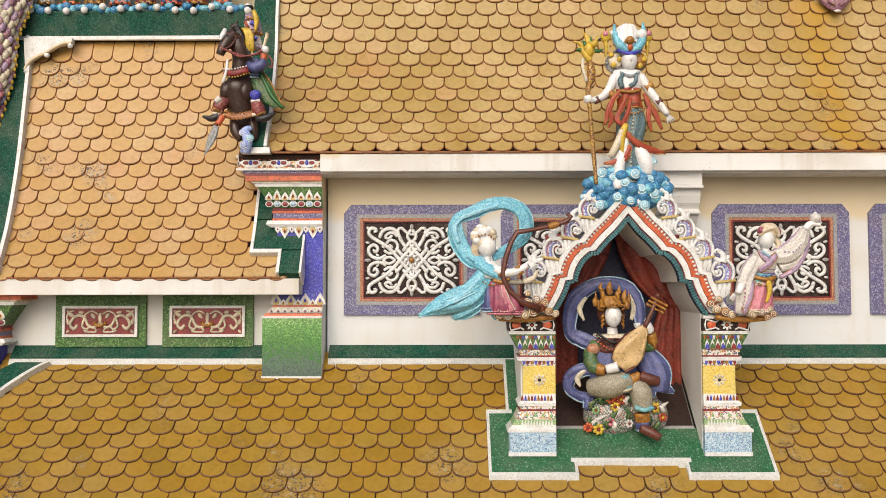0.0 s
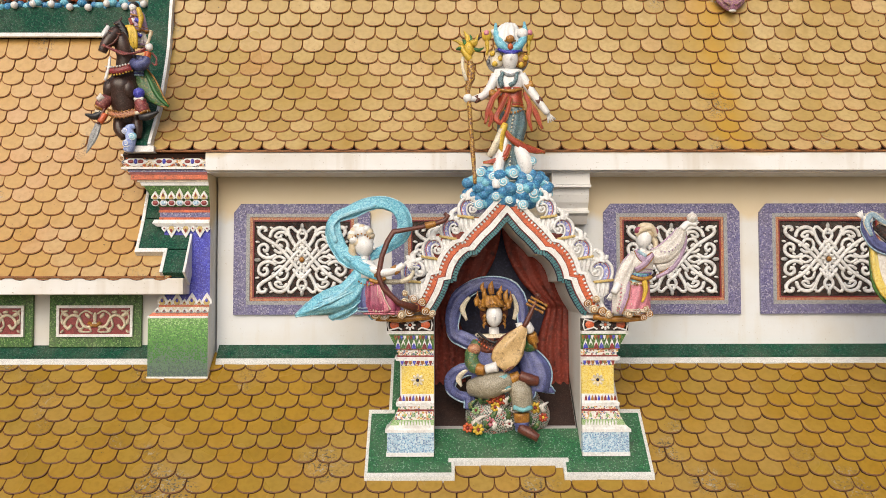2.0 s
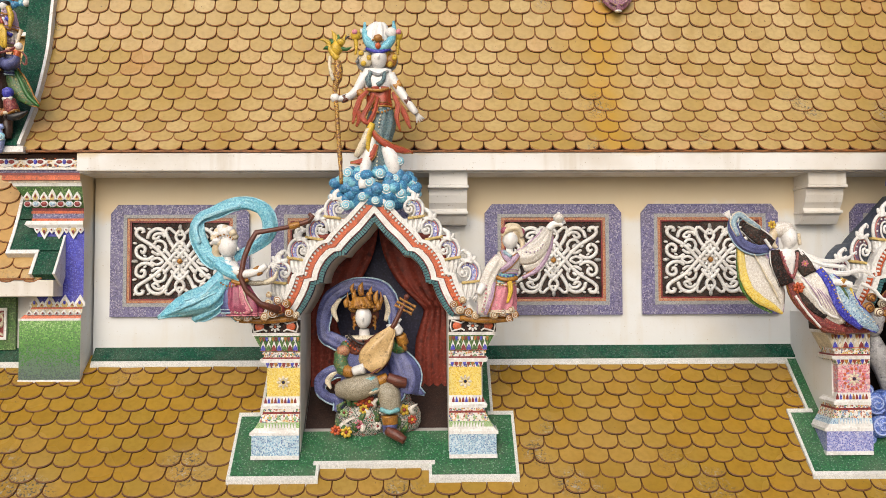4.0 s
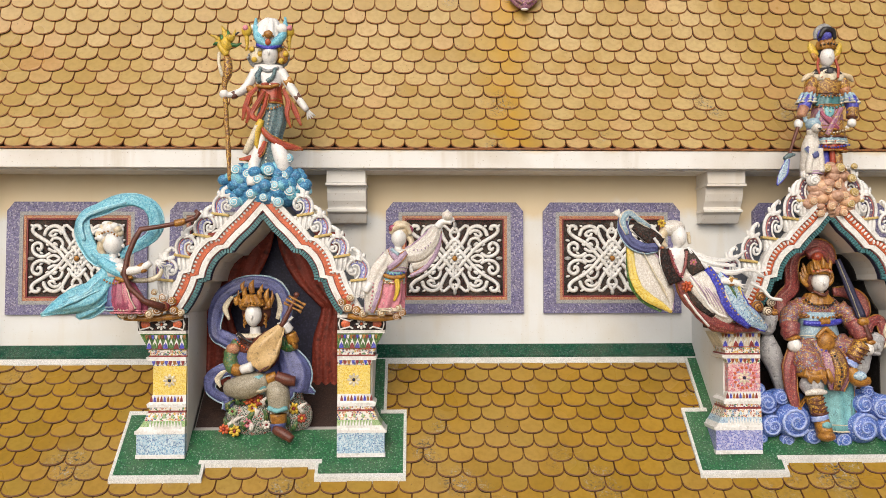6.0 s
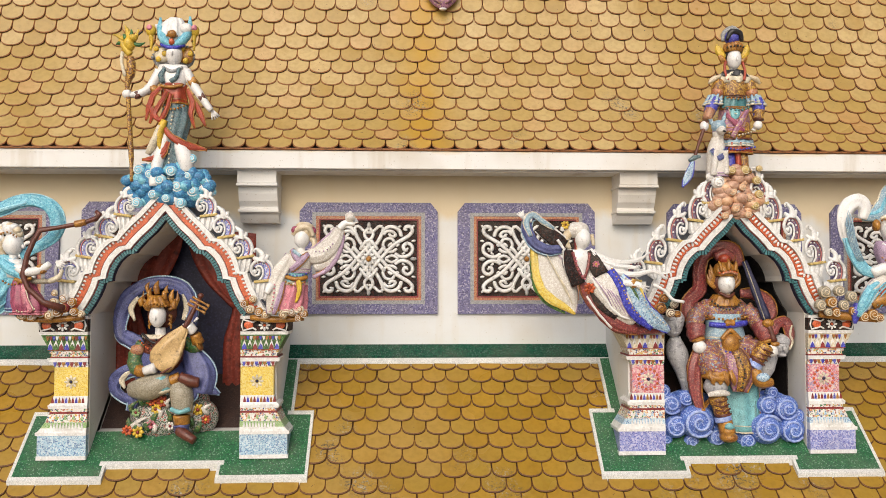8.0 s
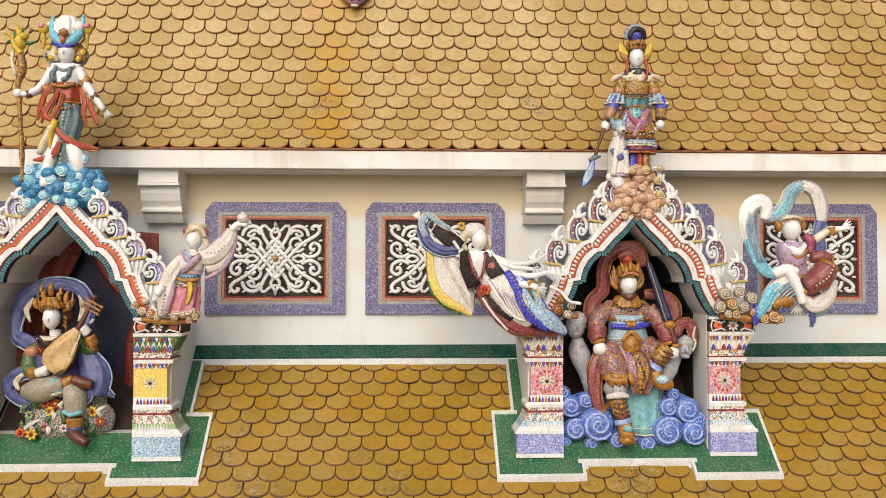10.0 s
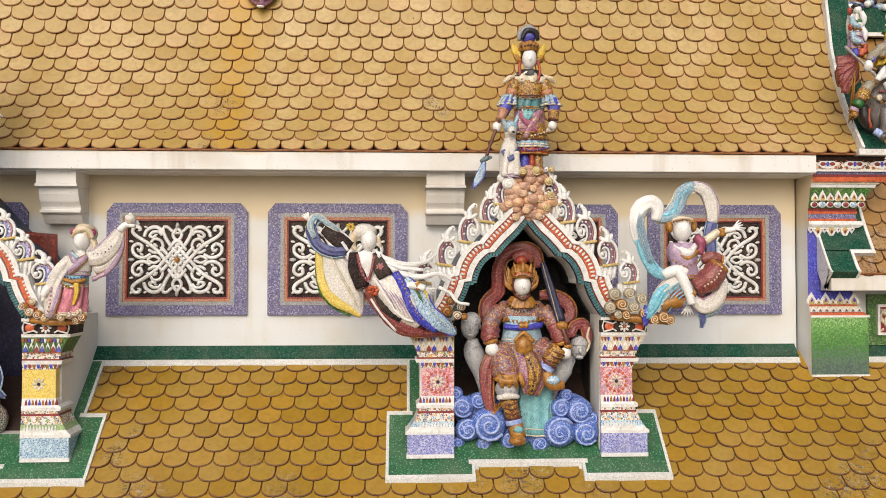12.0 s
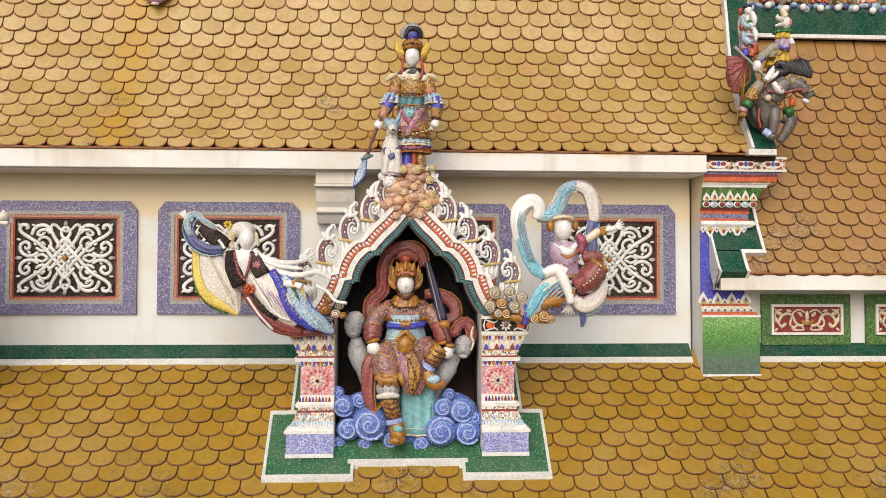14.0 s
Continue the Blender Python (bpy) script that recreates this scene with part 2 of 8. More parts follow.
M = {
    "tile": roof_glaze("amber_tile_glaze", [(0.370, 0.237, 0.062), (0.404, 0.271, 0.081), (0.387, 0.258, 0.067), (0.430, 0.301, 0.104), (0.430, 0.249, 0.085)], streak=True),
    # deeper, more saturated amber tones with lichen for the lower roof
    "old_tile": roof_glaze("weathered_amber_tile_glaze", [(0.27, 0.160, 0.014), (0.34, 0.190, 0.018), (0.305, 0.195, 0.026), (0.36, 0.205, 0.022), (0.29, 0.178, 0.022)], (0.20, 0.42), 0.075, (0.42, 0.275, 0.09), 0.35),
    "peach_tile": roof_glaze("bleached_peach_tile_glaze", [(0.447, 0.257, 0.074), (0.482, 0.294, 0.093), (0.464, 0.271, 0.078), (0.490, 0.307, 0.116), (0.499, 0.271, 0.116)], (0.30, 0.5), 0.06, (0.533, 0.397, 0.211), 0.6),
    # darker, browner tones with lichen for the right wing
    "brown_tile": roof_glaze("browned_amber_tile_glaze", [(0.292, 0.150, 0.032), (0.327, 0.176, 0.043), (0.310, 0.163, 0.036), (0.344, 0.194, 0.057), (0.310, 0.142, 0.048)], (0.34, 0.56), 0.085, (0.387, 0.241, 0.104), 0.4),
    # clay edge, painted near-black for the shadow gap under each tile
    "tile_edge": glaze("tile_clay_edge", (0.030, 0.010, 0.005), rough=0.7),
    "tile_rim": glaze("tile_rim_glaze", (0.29, 0.100, 0.016), rough=0.55),
    # rim darkened to paint in the shaded gaps between tiles
    "old_rim": glaze("browned_rim_glaze", (0.15, 0.050, 0.008), rough=0.6),
    "wall": plaster("cream_plaster", (0.665, 0.685, 0.695), (0.56, 0.48, 0.34), 0.5, leak=(2.1, 2.9)),
    "fascia": plaster("white_plaster", (0.74, 0.735, 0.72), (0.47, 0.39, 0.28), 0.7, leak=(2.86, 3.14)),
    "inner": plaster("shrine_plaster", (0.74, 0.725, 0.68), (0.58, 0.50, 0.38), 0.3),
    "cement": plaster("grey_cement", (0.50, 0.49, 0.48), (0.22, 0.20, 0.18), 0.6),
    "green": mosaic("green_mosaic", [(0.006, 0.085, 0.028), (0.008, 0.12, 0.035), (0.004, 0.055, 0.025), (0.010, 0.14, 0.045), (0.03, 0.19, 0.06), (0.006, 0.10, 0.03), (0.008, 0.09, 0.04), (0.16, 0.28, 0.19)], 0.009, (0.015, 0.09, 0.035)),
    "teal_green": mosaic("dark_green_mosaic", [(0.004, 0.055, 0.032), (0.006, 0.08, 0.042), (0.003, 0.035, 0.024), (0.010, 0.10, 0.055), (0.004, 0.06, 0.036), (0.05, 0.11, 0.085)], 0.011, (0.005, 0.05, 0.032), 0.7),
    "grass": mosaic("bright_green_mosaic", [(0.032, 0.12, 0.015), (0.06, 0.19, 0.022), (0.02, 0.075, 0.011), (0.17, 0.30, 0.09)], 0.011, (0.05, 0.12, 0.03), 0.45),
    "leaf": mosaic("light_green_mosaic", [(0.16, 0.36, 0.07), (0.22, 0.42, 0.12), (0.12, 0.30, 0.06), (0.30, 0.48, 0.2)], 0.009, (0.4, 0.46, 0.3)),
    "slate": mosaic("slate_mosaic", [(0.12, 0.18, 0.18), (0.18, 0.24, 0.25), (0.09, 0.14, 0.16), (0.2, 0.27, 0.2)], 0.009, (0.3, 0.33, 0.32)),
    "white": glaze("white_enamel", (0.75, 0.755, 0.755), 0.1, 0.4, 9, (0.60, 0.585, 0.56)),
    "speck": mosaic("white_chip_trim", [(0.72, 0.72, 0.70), (0.62, 0.62, 0.60), (0.74, 0.74, 0.72), (0.50, 0.51, 0.50)], 0.0065, (0.54, 0.54, 0.52), 0.5),
    "purple": mosaic("violet_mosaic", [(0.105, 0.10, 0.23), (0.16, 0.15, 0.31), (0.055, 0.05, 0.14), (0.36, 0.35, 0.46), (0.12, 0.11, 0.27), (0.22, 0.21, 0.36)], 0.010, (0.14, 0.13, 0.24)),
    "cobalt": mosaic("cobalt_mosaic", [(0.03, 0.035, 0.42), (0.05, 0.06, 0.55), (0.02, 0.02, 0.30), (0.12, 0.14, 0.60)], 0.010, (0.05, 0.05, 0.38)),
    "black": mosaic("black_mosaic", [(0.008, 0.007, 0.007), (0.018, 0.012, 0.012), (0.07, 0.022, 0.016), (0.010, 0.010, 0.012), (0.06, 0.05, 0.05)], 0.010, (0.03, 0.022, 0.02), 0.75),
    "rust": mosaic("rust_mosaic", [(0.40, 0.11, 0.035), (0.30, 0.07, 0.03), (0.50, 0.20, 0.06)], 0.010, (0.45, 0.3, 0.2)),
    "greychip": mosaic("grey_mosaic", [(0.24, 0.25, 0.26), (0.32, 0.33, 0.33), (0.19, 0.2, 0.22)], 0.009, (0.4, 0.4, 0.4)),
    "maroon": glaze("maroon_enamel", (0.26, 0.03, 0.03), 0.3, 0.4),
    "orange": glaze("vermilion_enamel", (0.62, 0.12, 0.035), 0.3, 0.35),
    "yellow": mosaic("yellow_mosaic", [(0.70, 0.48, 0.03), (0.74, 0.55, 0.06), (0.62, 0.40, 0.025), (0.76, 0.62, 0.16)], 0.010, (0.72, 0.6, 0.25)),
    "pink": mosaic("pink_mosaic", [(0.62, 0.16, 0.26), (0.70, 0.34, 0.40), (0.50, 0.09, 0.17), (0.72, 0.55, 0.52), (0.30, 0.22, 0.42), (0.60, 0.12, 0.15)], 0.012, (0.6, 0.45, 0.4)),
    "sky": mosaic("pale_blue_mosaic", [(0.25, 0.45, 0.62), (0.36, 0.56, 0.70), (0.16, 0.33, 0.52), (0.55, 0.68, 0.75), (0.10, 0.20, 0.40)], 0.010, (0.5, 0.6, 0.68)),
    "violetblue": mosaic("violet_blue_mosaic", [(0.17, 0.20, 0.55), (0.24, 0.28, 0.62), (0.10, 0.11, 0.42), (0.5, 0.5, 0.72)], 0.010, (0.4, 0.42, 0.62)),
    "plum2": mosaic("dark_plum_mosaic", [(0.12, 0.05, 0.10), (0.08, 0.05, 0.14), (0.16, 0.05, 0.07), (0.06, 0.06, 0.12)], 0.010, (0.2, 0.14, 0.18)),
    "scrollwork": mosaic("scroll_pattern_mosaic", [(0.74, 0.68, 0.55), (0.05, 0.06, 0.16), (0.70, 0.64, 0.52), (0.60, 0.24, 0.05), (0.74, 0.68, 0.55), (0.30, 0.08, 0.06), (0.62, 0.42, 0.10), (0.06, 0.07, 0.12)], 0.021, (0.68, 0.62, 0.50)),
    "confetti": mosaic("many_coloured_chips", [(0.74, 0.735, 0.71), (0.30, 0.06, 0.05), (0.74, 0.735, 0.71), (0.06, 0.08, 0.22), (0.60, 0.38, 0.06), (0.74, 0.735, 0.71), (0.06, 0.20, 0.08), (0.55, 0.20, 0.08)], 0.014, (0.66, 0.62, 0.54)),
    "cream": glaze("cream_enamel", (0.74, 0.66, 0.50), 0.15, 0.4),
    "gold": glaze("gold_paint", (0.42, 0.20, 0.026), 0.5, 0.35, 22, (0.17, 0.06, 0.015)),
    "turq": glaze("turquoise_enamel", (0.065, 0.21, 0.23), 0.35, 0.3),
    "navy": glaze("navy_paint", (0.018, 0.018, 0.06), 0.3, 0.6, 6),
    "curtain": glaze("dark_red_paint", (0.26, 0.036, 0.018), 0.3, 0.6, 5),
    "slateblue": glaze("slate_blue_paint", (0.06, 0.085, 0.13), 0.3, 0.5, 6),
    "rose_line": glaze("rose_paint_line", (0.60, 0.22, 0.20), 0.2, 0.4),
    "straw": glaze("straw_gold_band", (0.58, 0.44, 0.16), 0.2, 0.4, 22, (0.38, 0.26, 0.08)),
    # near-black that stands for the shade inside the pink-post niche
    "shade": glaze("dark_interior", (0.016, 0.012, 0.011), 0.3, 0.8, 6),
}


# ---- mesh helpers ----


def part(name, bm, mats, parent=None, label="", smooth=False):
    """One mesh object from a bmesh, under a thing or a part."""
    bmesh.ops.recalc_face_normals(bm, faces=bm.faces)
    me = bpy.data.meshes.new(name)
    bm.to_mesh(me)
    bm.free()
    for m in mats if isinstance(mats, (list, tuple)) else [mats]:
        me.materials.append(M[m] if isinstance(m, str) else m)
    if smooth:
        me.shade_smooth()
    ob = new(name, me)
    if parent:
        ob.parent = parent
    if label:
        ob["label"] = label
    return ob


def box(bm, x0, x1, y0, y1, z0, z1, mi=0, bev=0.0):
    r = bmesh.ops.create_cube(bm, size=1, matrix=Matrix.Translation(((x0 + x1) / 2, (y0 + y1) / 2, (z0 + z1) / 2)) @ Matrix.Diagonal((abs(x1 - x0), abs(y1 - y0), abs(z1 - z0), 1)))
    fs = {f for v in r["verts"] for f in v.link_faces}
    for f in fs:
        f.material_index = mi
    if bev:
        g = bmesh.ops.bevel(bm, geom=list({e for v in r["verts"] for e in v.link_edges}), offset=bev, segments=2, affect="EDGES", profile=0.5)
        for f in g["faces"]:
            f.material_index = mi


def prism(bm, pts, y0, y1, mi=0, frame3=None):
    """A polygon of (x, z) pushed from y0 (front) to y1; frame3 maps (a, depth, b) to the world."""
    g = frame3 or (lambda a, d, b: (a, d, b))
    lo = [bm.verts.new(g(a, y0, b)) for a, b in pts]
    hi = [bm.verts.new(g(a, y1, b)) for a, b in pts]
    fs = [bm.faces.new(lo), bm.faces.new(hi[::-1])]
    for i in range(len(pts)):
        j = (i + 1) % len(pts)
        fs.append(bm.faces.new((lo[j], lo[i], hi[i], hi[j])))
    for f in fs:
        f.material_index = mi


def tube(bm, pts, rad, mi=0, seg=8, flat=1.0, up=None):
    """A round or flattened bar along points, its radius given at each point; capped."""
    pts = [Vector(p) for p in pts]
    if isinstance(rad, (int, float)):
        rad = [rad] * len(pts)
    rings, ref = [], Vector(up) if up else None
    for i, p in enumerate(pts):
        t = (pts[min(i + 1, len(pts) - 1)] - pts[max(i - 1, 0)]).normalized()
        if ref is None:
            ref = Vector((0, 1, 0)) if abs(t.y) < 0.9 else Vector((1, 0, 0))
        n = (ref - t * ref.dot(t))
        n = n.normalized() if n.length > 1e-5 else t.orthogonal().normalized()
        if not up:
            ref = n
        s = t.cross(n)
        rings.append([bm.verts.new(p + rad[i] * (math.cos(a) * s + flat * math.sin(a) * n)) for a in (2 * math.pi * k / seg for k in range(seg))])
    for a, b in zip(rings, rings[1:]):
        for k in range(seg):
            bm.faces.new((a[k], a[(k + 1) % seg], b[(k + 1) % seg], b[k])).material_index = mi
    bm.faces.new(rings[0][::-1]).material_index = mi
    bm.faces.new(rings[-1]).material_index = mi


def smooth_path(pts, per=4):
    """Catmull-Rom through the points (tuples of any length)."""
    out = []
    for i in range(len(pts) - 1):
        p = [pts[max(i - 1, 0)], pts[i], pts[i + 1], pts[min(i + 2, len(pts) - 1)]]
        for k in range(per):
            t = k / per
            out.append(tuple(0.5 * (2 * b + (c - a) * t + (2 * a - 5 * b + 4 * c - d) * t * t + (3 * b - a - 3 * c + d) * t**3) for a, b, c, d in zip(*p)))
    out.append(tuple(pts[-1]))
    return out


def ball(bm, c, r, mi=0, rot=None, u=12, v=8):
    r = r if isinstance(r, (tuple, list)) else (r, r, r)
    m = Matrix.Translation(c) @ (Euler([radians(a) for a in rot]).to_matrix().to_4x4() if rot else Matrix()) @ Matrix.Diagonal((*r, 1))
    g = bmesh.ops.create_uvsphere(bm, u_segments=u, v_segments=v, radius=1, matrix=m)
    for f in {f for w in g["verts"] for f in w.link_faces}:
        f.material_index = mi


def setting(ob, label, category=""):
    return tagged(ob, label, category or ob.name.split("_")[0], kind="structure")


def base(name, loc, label, category, group=""):
    e = new(name)
    e.empty_display_size = 0.05
    e.location = loc
    return tagged(e, label, category, group)


# ---- plan ----
MID = 3.755  # the hall's middle; the two halves mirror each other about it
PITCH_A, PITCH_B = 1.34, 0.953  # lower roof: z = A + B * y


def low(y, lift=0.0):
    return PITCH_A + PITCH_B * y + lift


UPPER = [(-0.345, 2.975), (-0.315, 3.015), (-0.04, 3.40), (0.19, 3.88), (0.29, 4.235), (0.40, 4.75), (0.46, 5.2)]
WING = [(-0.35, 1.945), (-0.29, 2.01), (-0.055, 2.405), (0.15, 2.91), (0.31, 3.42), (0.47, 4.06), (0.50, 4.18)]
WING_RIGHT = [(y, z + 0.035) for y, z in WING]


# ---- the hall: walls, eaves, sills ----
def wall_block(name, x0, x1, y0, y1, z0, z1, mat, label):
    bm = bmesh.new()
    box(bm, x0, x1, y0, y1, z0, z1)
    return setting(part(name, bm, mat), label, "wall")


wall_block("wall_clerestory", -0.72, 8.29, 0.0, 0.25, 1.0, 2.99, "wall", "cream plastered clerestory wall with rain stains")
bm = bmesh.new()
box(bm, -0.735, 8.311, -0.348, 0.27, 2.838, 2.983, 0, 0.006)
box(bm, -0.735, 8.311, -0.29, 0.26, 2.828, 2.8378)
setting(part("eave_fascia", bm, "fascia"), "white plastered eave board, rain-stained along its top", "eave")
for s, nm in ((-1, "left"), (1, "right")):
    bm = bmesh.new()
    a, b = sorted((MID + s * 4.70, MID + s * 9.0))
    box(bm, a, b, 0.0, 0.25, 1.0, 1.87)
    setting(part("wall_wing_" + nm, bm, "wall"), "cream plastered low wing wall with pilasters", "wall")
    bm = bmesh.new()
    a, b = sorted((MID + s * (4.655 if s < 0 else 4.665), MID + s * 9.0))
    up = 0.0 if s < 0 else 0.03
    box(bm, a, b, -0.348, 0.26, 1.848 + up, 1.978 + up, 0, 0.006)
    setting(part("eave_wing_" + nm, bm, "fascia"), "white plastered eave board of the side wing", "eave")
for nm, x0, x1, y0, z0 in (("middle", -1.14, 8.66, -0.360, 2.985), ("left", -3.25, -1.05, -0.360, 1.979), ("right", 8.62, 11.2, -0.360, 2.009)):
    bm = bmesh.new()
    box(bm, x0, x1, y0, y0 + 0.05, z0, z0 + 0.016, 0, 0.003)
    setting(part("trim_under_course_" + nm, bm, "tile_rim"), "straight amber under-course of tiles on the eave", "eave")
bm = bmesh.new()
box(bm, -6, 13.5, 0.9, 1.1, -3, 5.4)
setting(part("wall_core", bm, "wall"), "plain plastered core wall behind the roofs", "wall")


def sill(name, x0, x1):
    """Green flashing between wall and lower roof, with a white chip edge."""
    bm = bmesh.new()
    prism(bm, [(0.002, 1.425), (0.002, 1.30), (-0.085, 1.27), (-0.085, 1.335), (-0.07, 1.345)], x0, x1, 0, lambda a, d, b: (d, a, b))
    prism(bm, [(-0.087, 1.318), (-0.087, 1.250), (-0.112, 1.225), (-0.112, 1.280), (-0.104, 1.294)], x0, x1, 1, lambda a, d, b: (d, a, b))
    return setting(part(name, bm, ["teal_green", "speck"]), "dark green mosaic flashing with a white chip edge", "flashing")


sill("trim_sill_middle", -0.70, 8.27)
sill("trim_sill_left", -3.35, -1.21)
sill("trim_sill_right", 8.78, 11.0)

# ---- brackets under the eave ----


def bracket(x):
    e = base("eave_bracket", (x, 0, 2.833), "white plaster scroll bracket under the eave", "bracket", "brackets under the eave")
    prof = [(0, 0), (-0.275, 0), (-0.275, -0.10), (-0.255, -0.105), (-0.255, -0.125), (-0.225, -0.13), (-0.222, -0.18), (-0.20, -0.24), (-0.165, -0.285), (-0.165, -0.30), (-0.185, -0.305), (-0.185, -0.33), (-0.15, -0.345), (-0.13, -0.375), (-0.10, -0.41), (0, -0.41)]
    bm = bmesh.new()
    prism(bm, prof, -0.155, 0.155, 0, lambda a, d, b: (d, a, b))
    part("scroll", bm, "fascia", e)
    bm = bmesh.new()
    box(bm, -0.165, 0.165, -0.283, -0.002, -0.125, -0.103, 0, 0.004)
    part("moulding", bm, "fascia", e)
    bm = bmesh.new()
    box(bm, -0.163, 0.163, -0.192, -0.002, -0.328, -0.306, 0, 0.004)
    part("moulding", bm, "fascia", e)


for x in (2.205, 5.29):
    bracket(x)

# ---- latticed window panels ----


def scroll(c, r0, turns, a0, sgn, k=16):
    """A spiral line in (x, z) from radius r0 inwards."""
    return [(c[0] + r0 * (1 - 0.78 * i / k) * math.cos(a0 + sgn * turns * 2 * math.pi * i / k), c[1] + r0 * (1 - 0.78 * i / k) * math.sin(a0 + sgn * turns * 2 * math.pi * i / k)) for i in range(k + 1)]


def lattice_mesh():
    """White interlaced strapwork, 0.75 by 0.57, mirrored about both middles."""
    bm = bmesh.new()
    quarter = [(w, smooth_path(q, 4)) for w, q in (
        # straps that weave through the heart and swing up into arches
        (0.0150, [(-0.135, -0.105), (-0.07, -0.03), (0.0, 0.052), (0.055, 0.115), (0.092, 0.172), (0.118, 0.225), (0.155, 0.262), (0.205, 0.266), (0.252, 0.238), (0.272, 0.185)]),
        (0.0150, [(-0.035, -0.155), (0.035, -0.072), (0.098, 0.0), (0.155, 0.065), (0.212, 0.118), (0.275, 0.158), (0.335, 0.195), (0.362, 0.232), (0.345, 0.268), (0.308, 0.265), (0.300, 0.236)]),
        (0.0130, [(-0.075, 0.075), (-0.03, 0.135), (0.022, 0.172), (0.034, 0.214), (0.0, 0.262)]),
        # side scroll, hanging loop, curl under the arch
        (0.0140, [(0.215, 0.045), (0.262, 0.018), (0.315, 0.022), (0.357, 0.055), (0.360, 0.105), (0.322, 0.130), (0.288, 0.108), (0.296, 0.074), (0.322, 0.076)]),
        (0.0120, [(0.235, 0.085), (0.19, 0.058), (0.142, 0.070), (0.118, 0.115), (0.140, 0.160), (0.188, 0.168), (0.214, 0.138)]),
        (0.0120, [(0.122, 0.198), (0.150, 0.228), (0.196, 0.226), (0.222, 0.196), (0.196, 0.184), (0.168, 0.198)]),
        (0.0120, [(0.0, 0.215), (0.048, 0.238), (0.088, 0.272), (0.118, 0.252), (0.106, 0.226)]),
        (0.0110, [(0.135, 0.0), (0.19, 0.028), (0.238, 0.0), (0.19, -0.028), (0.135, 0.0)]),
    )]
    for sx in (1, -1):
        for sz in (1, -1):
            for i, (w, q) in enumerate(quarter):
                d = -0.012 - 0.003 * (i % 3)
                tube(bm, [(sx * x, d - 0.004 * math.sin(26 * x + 17 * z), sz * z) for x, z in q], [1.12 * w if 0 < j < len(q) - 1 else 0.7 * w for j in range(len(q))], 0, 6, 0.7, (0, 1, 0.02))
            for x, z, r, t in ((0.366, 0.268, 0.022, 45), (0.372, 0.150, 0.020, 10), (0.318, 0.080, 0.018, 60), (0.308, 0.240, 0.016, 0), (0.0, 0.278, 0.030, 90), (0.372, 0.0, 0.030, 0), (0.176, 0.118, 0.026, 40), (0.172, 0.205, 0.016, 0), (0.255, 0.268, 0.018, 20), (0.108, 0.268, 0.016, 70), (0.0, 0.095, 0.016, 90), (0.288, 0.045, 0.018, 30), (0.240, 0.112, 0.018, 35)):
                ball(bm, (sx * x, -0.016, sz * z), (r, 0.012, r * 0.55), 0, (0, -t * sx * sz, 0), 8, 5)
    for a in range(8):
        t = a * math.pi / 4
        ball(bm, (0.046 * math.cos(t), -0.026, 0.046 * math.sin(t)), (0.018, 0.010, 0.010), 0, (0, -math.degrees(t), 0), 8, 5)
    return bm


_lat = None


def lattice_window(x0, x1, z0=1.675, z1=2.60):
    global _lat
    xc, zc = (x0 + x1) / 2, 2.142
    e = base("lattice_window", (xc, 0, zc), "violet mosaic window panel with white interlaced lattice on black", "window", "lattice windows of the clerestory")
    w, a, b, ch = (x1 - x0) / 2, z0 - zc, z1 - zc, 0.075
    bm = bmesh.new()
    outer = [(-w, a), (w, a), (w, b - ch), (w - ch * 0.8, b), (-w + ch * 0.8, b), (-w, b - ch)]
    iw, ia, ib = w - 0.136, a + 0.112, b - 0.112
    inner = [(-iw, ia), (iw, ia), (iw, ib), (iw, ib), (-iw, ib), (-iw, ib)]
    vo = [[bm.verts.new((x, y, z)) for x, z in outer] for y in (-0.028, 0.0)]
    vi = [[bm.verts.new((x, y, z)) for x, z in inner] for y in (-0.028, 0.0)]
    for i in range(6):
        j = (i + 1) % 6
        bm.faces.new((vo[0][i], vo[0][j], vi[0][j], vi[0][i]))
        bm.faces.new((vo[0][i], vo[0][j], vo[1][j], vo[1][i]))
        bm.faces.new((vi[0][i], vi[0][j], vi[1][j], vi[1][i]))
    bmesh.ops.remove_doubles(bm, verts=bm.verts, dist=1e-5)
    part("outer_frame", bm, "purple", e)

    def ring(name, o, wd, y0, mat):
        bm = bmesh.new()
        X, A, B = iw - o, ia + o, ib - o
        box(bm, -X, X, y0, 0, B - wd, B)
        box(bm, -X, X, y0, 0, A, A + wd)
        box(bm, -X, -X + wd, y0, 0, A + wd, B - wd)
        box(bm, X - wd, X, y0, 0, A + wd, B - wd)
        part(name, bm, mat, e)

    ring("grey_border", -0.03, 0.029, -0.031, "greychip")
    ring("rust_border", 0.0005, 0.022, -0.026, "rust")
    ring("dark_border", 0.023, 0.012, -0.022, "maroon")
    bm = bmesh.new()
    box(bm, -iw + 0.036, iw - 0.036, -0.008, 0.0, ia + 0.036, ib - 0.036)
    part("backing", bm, "black", e)
    if _lat is None:
        g = part("lattice", lattice_mesh(), "white", e, "white interlaced scrollwork", True)
        _lat = g.data
    else:
        g = new("lattice", _lat)
        g.parent = e
        g["label"] = "white interlaced scrollwork"
    g.location = (0, -0.004, -0.01)
    bm = bmesh.new()
    ball(bm, (0, -0.034, -0.01), (0.022, 0.014, 0.022), 0)
    part("boss", bm, "gold", e, smooth=True)


for a, b in ((-0.58, 0.56), (0.74, 1.88), (2.515, 3.66), (3.827, 4.983), (5.60, 6.755), (7.01, 8.155)):
    lattice_window(a, b)

# ---- wing panels ----


